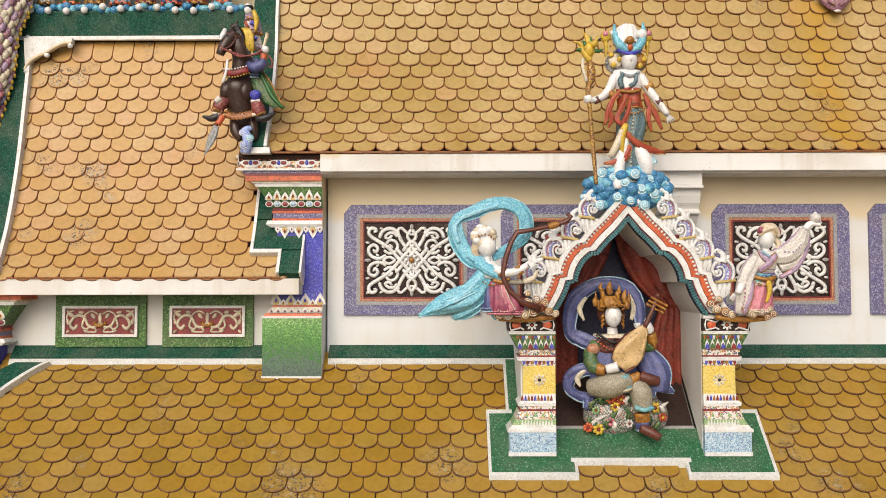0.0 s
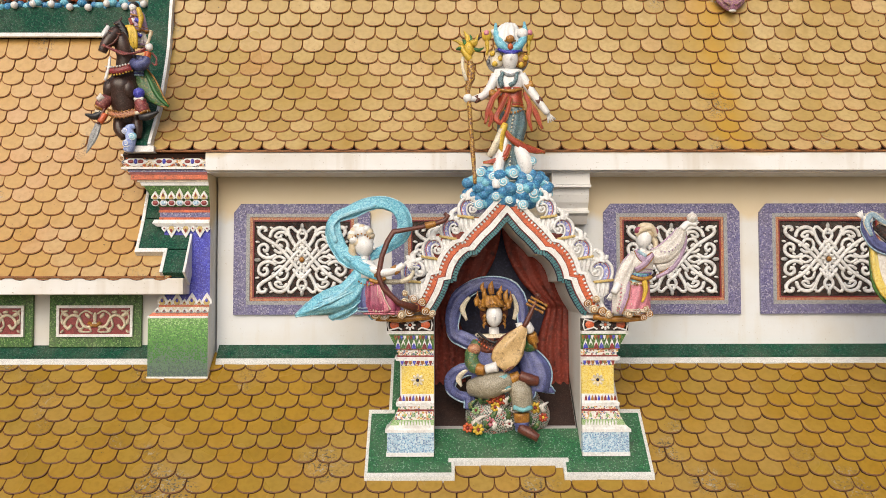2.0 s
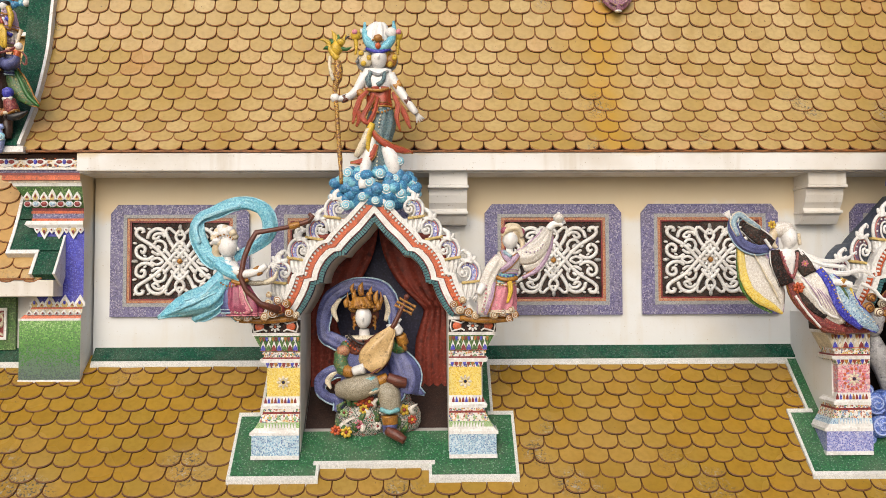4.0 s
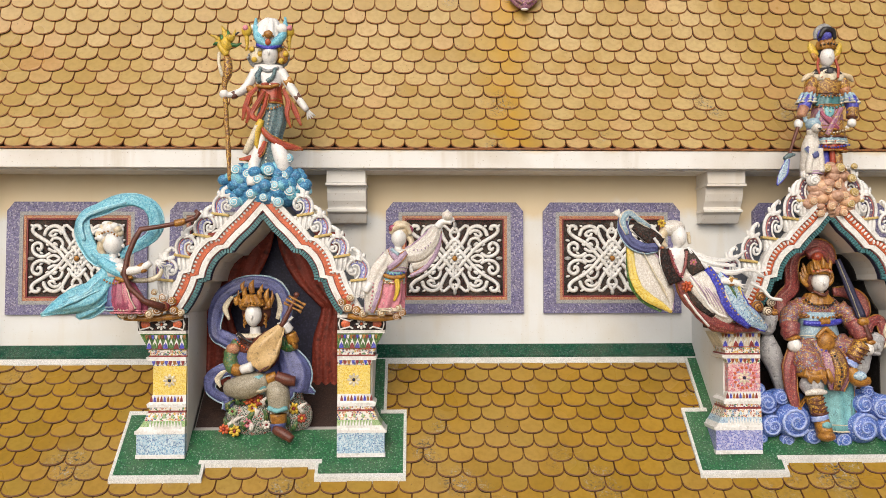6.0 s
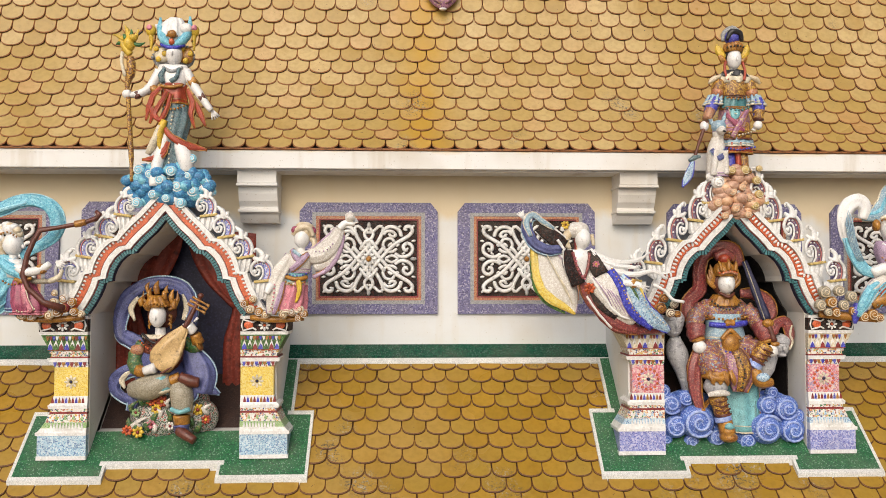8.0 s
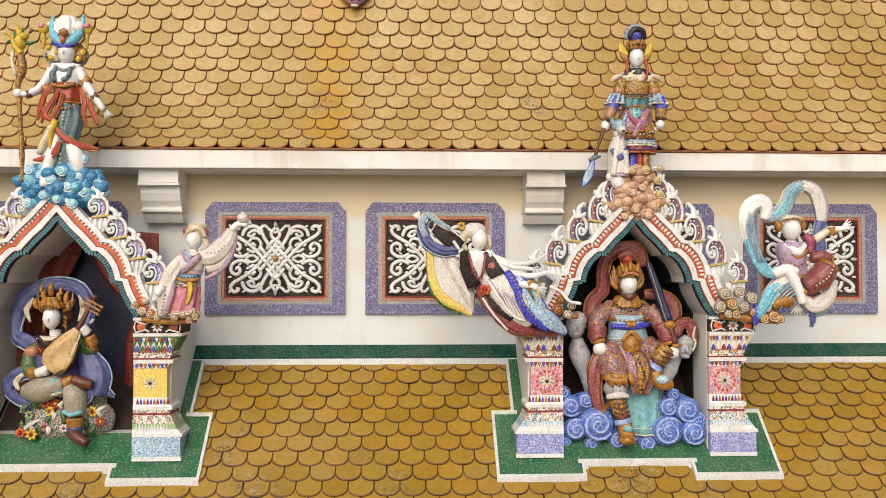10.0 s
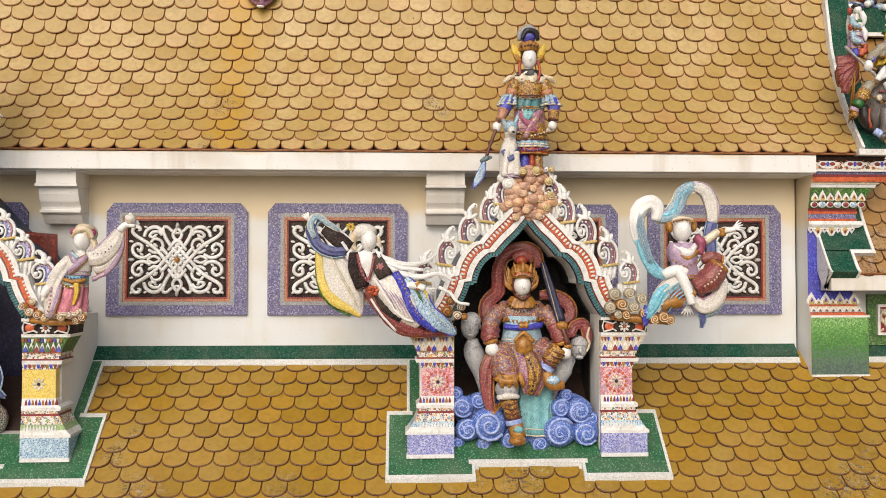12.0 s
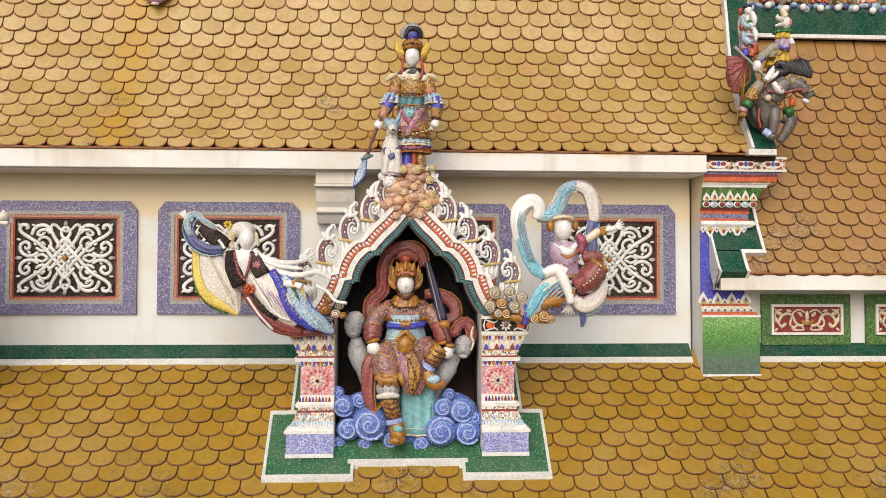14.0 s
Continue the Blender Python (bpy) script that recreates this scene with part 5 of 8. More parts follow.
class Fig:
    """A figure drawn on a sheet: (a, b) across and down from a reference point, d towards the back."""

    def __init__(self, ref, at, y, s):
        self.bm, self.ref, self.at, self.y, self.s, self.mats = bmesh.new(), ref, at, y, s, []

    def p(self, a, b, d=0.0):
        return Vector((self.at[0] + (a - self.ref[0]) * self.s, self.y + d * self.s, self.at[1] - (b - self.ref[1]) * self.s))

    def m(self, name):
        if name not in self.mats:
            self.mats.append(name)
        return self.mats.index(name)

    def t(self, mat, pts, r, flat=1.0, seg=9, per=4):
        """A limb or ribbon through (a, b[, d]) with its radii; flat < 1 thins it towards the viewer."""
        r = r if isinstance(r, (list, tuple)) else [r] * len(pts)
        full = smooth_path([(*(p if len(p) == 3 else (*p, 0)), q) for p, q in zip(pts, r)], per)
        P = [self.p(*f[:3]) for f in full]
        n0 = len(self.bm.verts)
        pleat = flat < 1 and max(r) > 3.4
        if flat == 1.0 and mat in TRIM:  # sleeves and trousers: wrinkles across, a cuff at the end
            full = [(*q[:3], q[3] * (1 + 0.07 * math.sin(2.2 * i))) for i, q in enumerate(full)]
            if r[-1] >= 7 and len(P) > 4:
                self.b(TRIM[mat], *full[-1][:3], 1.06 * r[-1], 0.42 * r[-1], 1.06 * r[-1], math.degrees(math.atan2(pts[-1][0] - pts[-2][0], pts[-1][1] - pts[-2][1])) * -1.0)
                n0 = len(self.bm.verts)
        tube(self.bm, P, [max(0.15, f[3]) * self.s for f in full], self.m(mat), 24 if pleat else seg, flat, (0, 1, 0.02))
        if pleat:  # cloth: folds that run along it
            self.bm.verts.ensure_lookup_table()
            for i, (c, f) in enumerate(zip(P, full)):
                for k in range(24):
                    v = self.bm.verts[n0 + 24 * i + k]
                    v.co = c + (v.co - c) * (1 + 0.14 * math.sin(7 * 2 * math.pi * k / 24 + 0.25 * i)) + Vector((0, -0.10 * f[3] * self.s * math.sin(3.2 * 2 * math.pi * k / 24 + 0.3 * i), 0))
            edge = TRIM.get(mat)
            if edge and len(P) > 8:  # a narrow hem along both sides
                for k in (0, 12):
                    line = [self.bm.verts[n0 + 24 * i + k].co.copy() for i in range(len(P))]
                    tube(self.bm, line, [min(1.5, 0.2 * max(r)) * self.s] * len(line), self.m(edge), 6)
                    self.bm.verts.ensure_lookup_table()
        return self

    def b(self, mat, a, b, d, ra, rb, rd=None, rot=0, u=14, v=9):
        rd = rd or 0.8 * min(ra, rb)
        ball(self.bm, self.p(a, b, d), (ra * self.s, rd * self.s, rb * self.s), self.m(mat), (0, rot, 0), u, v)
        return self

    def robe(self, mat, rings, folds=0, amp=0.0, seg=48):
        """A cloth or body form: rings of (a, b, d, half width, half depth), pleated by folds."""
        rows = []
        for i, (a, b, d, w, q) in enumerate(smooth_path(rings, 3)):
            c, row = self.p(a, b, d), []
            for k in range(seg):
                t = 2 * math.pi * k / seg
                g = 1 + 1.5 * amp * math.sin(folds * t + 0.35 * i)
                row.append(self.bm.verts.new(c + Vector((w * g * math.cos(t), q * g * math.sin(t), 0)) * self.s))
            rows.append(row)
        mi = self.m(mat)
        for x, y in zip(rows, rows[1:]):
            for k in range(seg):
                self.bm.faces.new((x[k], x[(k + 1) % seg], y[(k + 1) % seg], y[k])).material_index = mi
        self.bm.faces.new(rows[0]).material_index = mi
        self.bm.faces.new(rows[-1][::-1]).material_index = mi
        edge = TRIM.get(mat)
        if edge:  # hem ring, with a second line of beading above it
            for row, r_ in ((rows[-1], 1.7), (rows[-2], 1.0)):
                line = [v.co.copy() for v in row] + [row[0].co.copy()]
                tube(self.bm, line, r_ * self.s, self.m(edge), 6)
        return self

    def swirl(self, mat, rim, a, b, d, r, sgn=1):
        """A curled cloud: a flattened ball with a spiral ridge."""
        self.b(mat, a, b, d, r, r * 0.92, r * 0.7)
        k = 22
        pts = []
        for i in range(k + 1):
            q = r * (0.86 - 0.72 * i / k)
            t = sgn * (0.6 + 3.6 * math.pi * i / k)
            pts.append(self.p(a + q * math.cos(t), b + q * math.sin(t), d - r * 0.7 * math.sqrt(max(0, 1 - (q / r) ** 2)) - 0.02 * r))
        tube(self.bm, pts, [r * (0.095 - 0.04 * i / k) * self.s for i in range(k + 1)], self.m(rim), 6)
        return self

    def beads(self, mat, pts, r, step):
        """A string of beads through the points."""
        full = smooth_path([(*(p if len(p) == 3 else (*p, 0)),) for p in pts], 12)
        last = None
        for p in full:
            q = self.p(*p)
            if last is None or (q - last).length > step * self.s:
                ball(self.bm, q, r * self.s, self.m(mat), None, 6, 4)
                last = q
        return self

    def blossom(self, a, b, d, r, petal, heart):
        for k in range(7):
            t = 2 * math.pi * k / 7
            self.b(petal, a + 0.6 * r * math.cos(t), b + 0.6 * r * math.sin(t), d, 0.42 * r, 0.3 * r, 0.2 * r, math.degrees(t), 6, 4)
        return self.b(heart, a, b, d - 0.1 * r, 0.3 * r, 0.3 * r, 0.3 * r, 0, 6, 4)

    def fingers(self, a, b, ang, n=4, length=12, mat="skin"):
        for k in range(n):
            t = radians(ang + (k - (n - 1) / 2) * 17)
            self.t(mat, [(a, b, -3), (a + length * math.cos(t), b + length * math.sin(t), -4)], [2.6, 1.3], per=1, seg=6)
        return self

    def curls(self, ob, rows):
        """Each curl of a cloud as a part of it: colours, place and radius."""
        for mat, rim, a, b, d, r, sgn in rows:
            g = Fig(self.ref, self.at, self.y, self.s)
            g.swirl(mat, rim, a, b, d, r, sgn)
            part("curl", g.bm, g.mats, ob, "", True)

    def done(self, name, label, category="statue", group=""):
        for v in self.bm.verts:
            v.co += noise.noise_vector(v.co * 34) * 0.0045 + noise.noise_vector(v.co * 90) * 0.0016
        ob = part(name, self.bm, self.mats, None, "", True)
        return tagged(ob, label, category, group)


# -- shrine with the yellow posts: crowned lady on her cloud --
f = Fig((828, 370), (1.628, 2.496), -0.72, 0.00432)
rng = random.Random(4)
f.b("cloudblue", 832, 350, 4, 70, 26, 32).b("cloudblue", 832, 322, 6, 52, 24, 26)
for k in range(105):
    t, q = rng.uniform(0, 2 * math.pi), math.sqrt(rng.uniform(0.1, 1))
    a, b = 832 + 74 * q * math.cos(t), 336 + 36 * q * math.sin(t) - 14 * (1 - q)
    r_ = rng.uniform(7, 13)
    f.b(("cloudblue", "cloudblue", "cyan", "cloudblue", "cloudblue")[k % 5], a, b, -6 - 20 * (1 - q * q) + rng.uniform(-4, 4), r_, r_ * 0.85, r_ * 0.8, 0, 10, 7)
ob = f.done("cloud_pedestal", "bright blue modelled cloud pedestal with pale swirls", "cloud pedestal")
f.curls(ob, [("cloudlight", "skin", a, b, -27 + 0.004 * (a - 832) ** 2, r, 1 if a > 830 else -1) for a, b, r in ((764, 327, 10), (786, 310, 11), (773, 356, 10), (824, 327, 11), (852, 338, 11), (876, 345, 11), (896, 330, 11), (890, 358, 9), (783, 365, 10), (858, 366, 10), (874, 290, 9), (757, 350, 7), (806, 318, 9), (842, 312, 10), (812, 352, 9), (834, 358, 8), (905, 345, 8), (796, 340, 8), (868, 320, 9))])

f = Fig((828, 370), (1.628, 2.496), -0.74, 0.00432)
f.robe("tealdark", [(842, 196, 0, 20, 14), (842, 222, 0, 25, 17), (838, 255, 0, 22, 16), (836, 300, 0, 22, 16), (838, 332, 0, 27, 18)], 9, 0.05)
f.t("skin", [(832, 240, -12), (820, 285, -14), (813, 320, -18), (813, 338, -22)], [6, 10, 9, 7]).t("skin", [(850, 262, -10), (862, 288, -12), (866, 312, -12)], [9, 14, 10])
f.t("sunny", [(828, 225, -18), (820, 250, -19), (822, 275, -19)], [6, 7, 3]).t("cream", [(822, 235, -20), (812, 262, -19), (800, 282, -14)], [5, 7, 5])
f.robe("skin", [(836, 126, 2, 24, 10), (836, 140, 1, 27, 14), (837, 156, 0, 22, 15), (838, 178, 0, 18, 13), (841, 198, 0, 20, 14)])
f.t("tealdark", [(826, 134, -12), (820, 148, -15), (824, 160, -15)], [3, 5, 4]).t("tealdark", [(850, 134, -12), (846, 150, -15), (836, 158, -15)], [3, 4, 4]).t("greychip", [(822, 132, -8), (838, 140, -14), (854, 132, -8)], 3)
f.robe("red", [(838, 160, 0, 22, 16), (838, 170, 0, 20, 15), (840, 194, 0, 21, 16)], 6, 0.05).t("gold", [(820, 165, -14), (838, 168, -18), (856, 163, -12)], 3)
f.t("red", [(822, 165, -12), (808, 180, -12), (800, 200, -10), (794, 224, -8)], [3, 4.5, 4.5, 1.5], 0.6).t("red", [(798, 195, -10), (806, 212, -10), (800, 228, -8)], [3, 4, 1.5], 0.6)
f.t("red", [(832, 175, -17), (822, 195, -19), (812, 215, -20), (822, 224, -20), (832, 205, -19), (838, 180, -17)], [3, 4, 4, 4, 3.5, 3], 0.7)
f.t("red", [(862, 168, -6), (872, 190, -8), (870, 212, -8), (876, 236, -6)], [3, 4.5, 4, 1.2], 0.6).t("red", [(872, 185, -6), (884, 208, -6), (894, 232, -6)], [3, 4.5, 1.5], 0.6)
f.t("red", [(828, 238, -19), (842, 255, -20), (862, 266, -16), (880, 270, -12), (898, 274, -10)], [3, 5, 5.5, 5, 1.2], 0.6).t("red", [(836, 262, -20), (826, 282, -20), (812, 290, -18), (790, 292, -14)], [3, 5.5, 5, 1.2], 0.6)
f.t("skin", [(814, 136, 0), (804, 158, -3), (788, 176, -8), (766, 182, -14)], [9, 8, 7, 5]).b("skin", 764, 180, -15, 8, 8, 7).t("brown", [(778, 176, -11), (782, 186, -11)], 6)
f.t("skin", [(858, 136, 0), (872, 160, -3), (888, 184, -6), (904, 206, -8)], [9, 8, 7, 5]).fingers(904, 204, 62, 4, 17).t("brown", [(884, 186, -6), (893, 180, -6)], 7.5).t("gold", [(866, 160, -3), (878, 152, -3)], 8.5).t("gold", [(800, 166, -4), (810, 172, -4)], 8)
f.b("greychip", 835, 110, 10, 38, 24, 5).b("cream", 816, 108, 3, 13, 13, 5).b("gold", 858, 108, 3, 13, 15, 5)
for a, b in ((808, 98), (812, 116), (822, 106), (852, 98), (866, 106), (858, 118)):
    f.b("sunny", a, b, -2, 5, 5, 4, 0, 8, 5)
f.t("skin", [(838, 138, 0), (838, 122, 0)], [9, 8]).b("skin", 839, 108, -3, 14, 20, 15).b("skin", 839, 110, -18, 2, 4, 3)
f.b("hair", 838, 93, 2, 15, 8, 12).robe("skin", [(836, 90, 2, 15, 12), (834, 70, 3, 22, 15), (836, 52, 4, 18, 12), (838, 43, 4, 10, 7)], 11, 0.07)
f.t("cyan", [(838, 96, -13), (824, 86, -10), (815, 68, -4), (814, 44, 0)], [4, 8, 6, 2]).t("cyan", [(838, 96, -13), (854, 86, -10), (864, 66, -4), (864, 41, 0)], [4, 8, 6, 2]).t("cobalt", [(818, 92, -9), (838, 100, -15), (858, 92, -9)], [3, 4, 3])
f.b("gold", 838, 76, -15, 8, 7, 5).b("orange", 838, 90, -17, 5, 6, 4).b("skin", 860, 64, -8, 10, 9, 7)
for a, s_ in ((798, -1), (872, 1)):
    f.b("sunny", a, 66, 0, 9, 10, 8).b("rose", a + s_, 62, -7, 5, 5, 3).t("sunny", [(a, 74), (a - s_, 88), (a, 100)], [4, 3, 1.5]).t("skin", [(a - 8 * s_, 60), (a - 22 * s_, 58)], 5)
f.t("ochre", [(776, 330, -20), (772, 270, -16), (767, 200, -15), (764, 165, -15), (770, 140, -14), (768, 115, -14)], [3.5, 4, 4, 4.5, 8, 6]).t("cream", [(762, 150, -18), (755, 128, -18), (756, 108, -16)], 3)
f.b("sunny", 766, 94, -14, 10, 13, 10).b("sunny", 774, 84, -18, 8, 6, 7).t("sunny", [(768, 112, -14), (758, 100, -16), (752, 84, -14)], [6, 5, 2]).t("coal", [(776, 80, -14), (788, 72, -14)], [3, 1])
for k in range(11):
    t = radians(-200 + 22 * k + 9 * math.sin(5 * k))
    q = 22 + 7 * math.sin(3.7 * k)
    f.t("sunny" if k % 3 else "kelly", [(764 + 7 * math.cos(t), 92 + 7 * math.sin(t), -14), (764 + 0.7 * q * math.cos(t + 0.2), 90 + 0.7 * q * math.sin(t + 0.2), -15), (764 + q * math.cos(t), 88 + q * math.sin(t), -13)], [4, 3.4, 0.6], per=2, seg=6)
f.beads("gold", [(824, 200, -16), (842, 206, -19), (860, 200, -16)], 2.2, 5).beads("cream", [(842, 212, -19), (838, 250, -18), (836, 300, -18)], 1.8, 6).beads("gold", [(806, 84, -4), (838, 78, -17), (868, 84, -4)], 2, 5).beads("greychip", [(800, 112, 4), (812, 92, 4), (835, 86, 4), (858, 92, 4), (870, 112, 4)], 3, 6)
f.done("statue", "porcelain statue of a crowned robed figure with gold staff")

# -- seated lute player in the niche --
f = Fig((836, 760), (1.642, 0.812), -0.575, 0.00431)
f.b("net", 815, 735, 6, 52, 40, 30).b("net", 880, 735, 8, 36, 34, 26).b("net", 840, 710, 14, 60, 40, 24)
for a, b, r, c in ((768, 752, 10, "orange"), (786, 755, 11, "sunny"), (808, 702, 10, "orange"), (826, 703, 11, "red"), (816, 716, 9, "sunny"), (886, 718, 11, "sunny"), (808, 742, 9, "rose"), (840, 745, 8, "ivory"), (900, 735, 9, "red"), (782, 722, 8, "leaf"), (850, 720, 8, "ivory")):
    f.blossom(a, b, -24 if a < 870 else -20, r, c, "maroon" if c != "red" else "sunny")
for k in range(26):
    a, b = rng.uniform(772, 905), rng.uniform(706, 762)
    f.t("forest" if k % 3 else "ivory", [(a, b, -20), (a + rng.uniform(-8, 8), b - 10, -25), (a + rng.uniform(-12, 12), b - 18, -22)], [4, 4, 1], 0.5, 6, 2)
f.robe("iris", [(812, 600, 4, 34, 20), (815, 630, 2, 38, 24), (820, 670, 0, 46, 28), (822, 690, 4, 46, 28)], 7, 0.03)
f.t("greige", [(772, 684, -12), (800, 680, -26), (826, 672, -30), (842, 668, -30)], [14, 22, 20, 12]).t("aqua", [(826, 660, -34), (832, 684, -34)], 12).t("gold", [(842, 668, -31), (858, 660, -31)], [10, 8]).t("brown", [(858, 660, -32), (876, 668, -33), (890, 670, -32)], [9, 10, 8])
f.t("greige", [(846, 676, -20), (860, 690, -28), (862, 722, -30)], [16, 20, 17]).t("aqua", [(846, 714, -42), (862, 718, -47), (878, 714, -42)], 4).t("gold", [(861, 726, -30), (862, 742, -30)], [15, 13]).t("iris", [(861, 742, -30), (862, 754, -31)], [14, 12]).t("brown", [(858, 750, -36), (872, 757, -44), (888, 766, -48)], [9, 9, 7])
f.t("iris", [(800, 640, -14), (790, 612, -6), (760, 598, 4), (744, 590, 8), (742, 560, 12), (752, 528, 14), (780, 506, 16), (816, 500, 16), (850, 510, 14), (866, 540, 10), (868, 575, 4)], [9, 12, 13, 10, 12, 13, 12, 11, 11, 10, 8], 0.45)
f.t("cream", [(768, 566, 8), (760, 545, 10), (772, 525, 11)], [2, 5, 3], 0.4).t("cream", [(850, 520, 8), (857, 545, 8), (852, 565, 6)], [2, 5, 3], 0.4)
f.t("iris", [(792, 654, -10), (765, 652, -6), (742, 664, -2), (738, 685, 0), (752, 698, -2), (772, 704, -8), (768, 722, -12)], [8, 11, 11, 9, 8, 10, 6], 0.5).t("cream", [(768, 652, -10), (752, 668, -8), (758, 682, -8)], [3, 5, 2], 0.4)
f.t("iris", [(862, 612, -8), (880, 640, -10), (890, 662, -14), (888, 690, -18)], [12, 22, 24, 20], 0.55).t("iris", [(886, 670, -16), (905, 684, -16), (922, 692, -14)], [14, 9, 2], 0.5).t("iris", [(868, 660, -18), (876, 690, -22), (872, 704, -22)], [10, 10, 3], 0.6)
f.robe("cream", [(815, 590, 2, 32, 18), (815, 598, -2, 30, 20), (815, 604, -2, 24, 19)], 10, 0.04).robe("brown", [(815, 596, -2, 30, 23), (815, 606, -2, 27, 21), (816, 622, -2, 30, 22)], 12, 0.03).t("coal", [(788, 588, -14), (815, 604, -25), (842, 588, -14)], 2.5)
f.t("skin", [(816, 596, -4), (816, 578, -5)], [10, 9]).b("skin", 815, 557, -18, 14.5, 20, 15).b("skin", 815, 561, -33, 2, 4, 2.5).b("brown", 816, 552, 6, 26, 28, 12)
f.robe("gold", [(813, 542, -14, 20, 19), (812, 532, -12, 18, 16), (810, 522, -10, 12, 11)], 8, 0.06)
for a, b, h, r in ((812, 520, 24, 5), (800, 528, 20, 4), (826, 528, 18, 4), (838, 535, 24, 4), (786, 540, 18, 4), (796, 515, 16, 3), (842, 545, 18, 4), (829, 518, 14, 3)):
    f.t("gold", [(a, b, -12), (a - 2, b - 0.55 * h, -12), (a + 1, b - h, -9)], [r, r * 1.1, 0.6], seg=7)
for q in (-1, 1):
    for k in range(3):
        f.t("gold", [(816 + q * (15 + 2 * k), 546 - 5 * k, -8), (816 + q * (25 + 2 * k), 542 - 6 * k, -8), (816 + q * (33 - 2 * k), 528 - 7 * k, -6)], [4, 3.6, 0.5], seg=7)
        f.t("gold", [(816 + q * 15, 556 + 7 * k, -8), (816 + q * 19, 560 + 7 * k, -8), (816 + q * 18, 566 + 7 * k, -7)], [3, 2.4, 0.8], seg=7)
f.t("forest", [(788, 604, -4), (776, 626, -8), (778, 644, -16), (790, 652, -26)], [11, 13, 13, 10]).t("gold", [(786, 650, -25), (798, 652, -32)], [11, 9]).t("skin", [(800, 650, -34), (818, 644, -42)], [8, 9]).fingers(822, 642, 0, 4, 15).b("rust", 780, 616, -14, 12, 10, 9)
f.t("forest", [(850, 600, -4), (872, 612, -8), (884, 606, -14)], [11, 13, 12]).t("gold", [(884, 604, -16), (880, 588, -22)], [11, 9]).t("skin", [(878, 584, -24), (870, 572, -30)], [9, 9]).fingers(866, 572, 150, 4, 12).fingers(874, 568, -50, 2, 10)
f.t("wood", [(822, 646, -38), (826, 640, -38), (836, 624, -40), (848, 604, -40), (858, 588, -38), (866, 576, -36)], [11, 19, 23, 19, 12, 6], 0.28, 14).t("brown", [(824, 642, -34), (836, 624, -36), (850, 600, -36), (862, 582, -34)], [18, 24.5, 19, 8], 0.26, 14)
f.t("brown", [(866, 576, -36), (878, 552, -34), (890, 526, -30)], [4.5, 4, 3.5]).b("brown", 891, 522, -30, 5, 5, 5)
for k in range(3):
    f.t("gold", [(870 + 4 * k, 536 - 6 * k, -34), (888 + 4 * k, 546 - 6 * k, -34), (900 + 3 * k, 552 - 6 * k, -34)], [2.5, 1.8, 3], seg=6)
f.b("brown", 838, 648, -45, 12, 2, 2, -30)
f.beads("coal", [(786, 592, -14), (800, 604, -24), (815, 609, -27), (830, 604, -24), (844, 592, -14)], 2, 5).beads("orange", [(784, 600, -14), (800, 612, -25), (815, 617, -27), (830, 612, -25), (846, 600, -14)], 2, 5).beads("coal", [(815, 598, -26), (816, 622, -27)], 2.2, 5).beads("gold", [(796, 540, -32), (815, 536, -34), (834, 540, -32)], 2.5, 5)
f.done("statue", "seated porcelain statue playing a pale wooden lute in the niche")

# -- attendant with blue scarf and bent harp --
f = Fig((600, 550), (0.668, 1.736), -0.86, 0.00415)
f.t("cyan", [(585, 468, -4), (556, 462, 0), (536, 440, 4), (524, 410, 6), (528, 386, 8), (556, 374, 6), (585, 362, 4), (615, 360, 4), (640, 372, 6), (651, 398, 8), (644, 422, 8), (620, 440, 8), (590, 456, 4)], [9, 12, 13, 13, 9, 11, 11, 10, 11, 12, 10, 8, 7], 0.4)
f.t("cloudlight", [(530, 430, -2), (522, 405, 0), (532, 388, 0), (560, 376, 0), (600, 364, -1)], [3, 4, 3, 3, 2], 0.5).t("cyan", [(545, 452, -6), (560, 462, -8), (585, 466, -10)], [3, 4, 3], 0.6)
f.t("cyan", [(582, 474, -4), (568, 500, -6), (548, 524, -6), (515, 536, -2), (490, 546, 0), (458, 560, 2)], [13, 18, 22, 20, 13, 1.5], 0.45).t("cyan", [(576, 500, 0), (560, 532, 0), (532, 552, 2), (520, 566, 4)], [14, 16, 15, 3], 0.5).t("cyan", [(580, 530, 2), (592, 552, 0), (598, 566, -2)], [12, 10, 4], 0.5)
for k in range(4):
    f.t("cloudlight", [(572 - 3 * k, 486 + 10 * k, -13), (546 - 8 * k, 514 + 7 * k, -15), (508 - 8 * k, 530 + 7 * k, -10)], [1, 2.6, 1], 0.7, 6)
f.robe("skin", [(580, 462, 0, 15, 11), (582, 476, -2, 19, 14), (586, 494, -2, 15, 12)]).t("cyan", [(560, 465, -6), (580, 478, -14), (600, 490, -12), (594, 510, -12)], [8, 9, 9, 6], 0.6)
f.t("skin", [(580, 466), (580, 450)], [8, 7]).b("skin", 580, 436, -2, 17, 20, 16).b("skin", 597, 440, -3, 3, 4, 3)
for k in range(13):
    t = 2 * math.pi * k / 13
    f.b("skin" if k % 2 else "hair", 574 + 17 * math.cos(t), 418 + 13 * math.sin(t), -3 + 5 * math.sin(2 * t), 8, 7, 8, 0, 8, 6)
f.b("skin", 576, 410, 0, 15, 12, 14).b("skin", 568, 402, 0, 9, 6, 8).t("hair", [(562, 428), (558, 446), (566, 458)], [8, 7, 3])
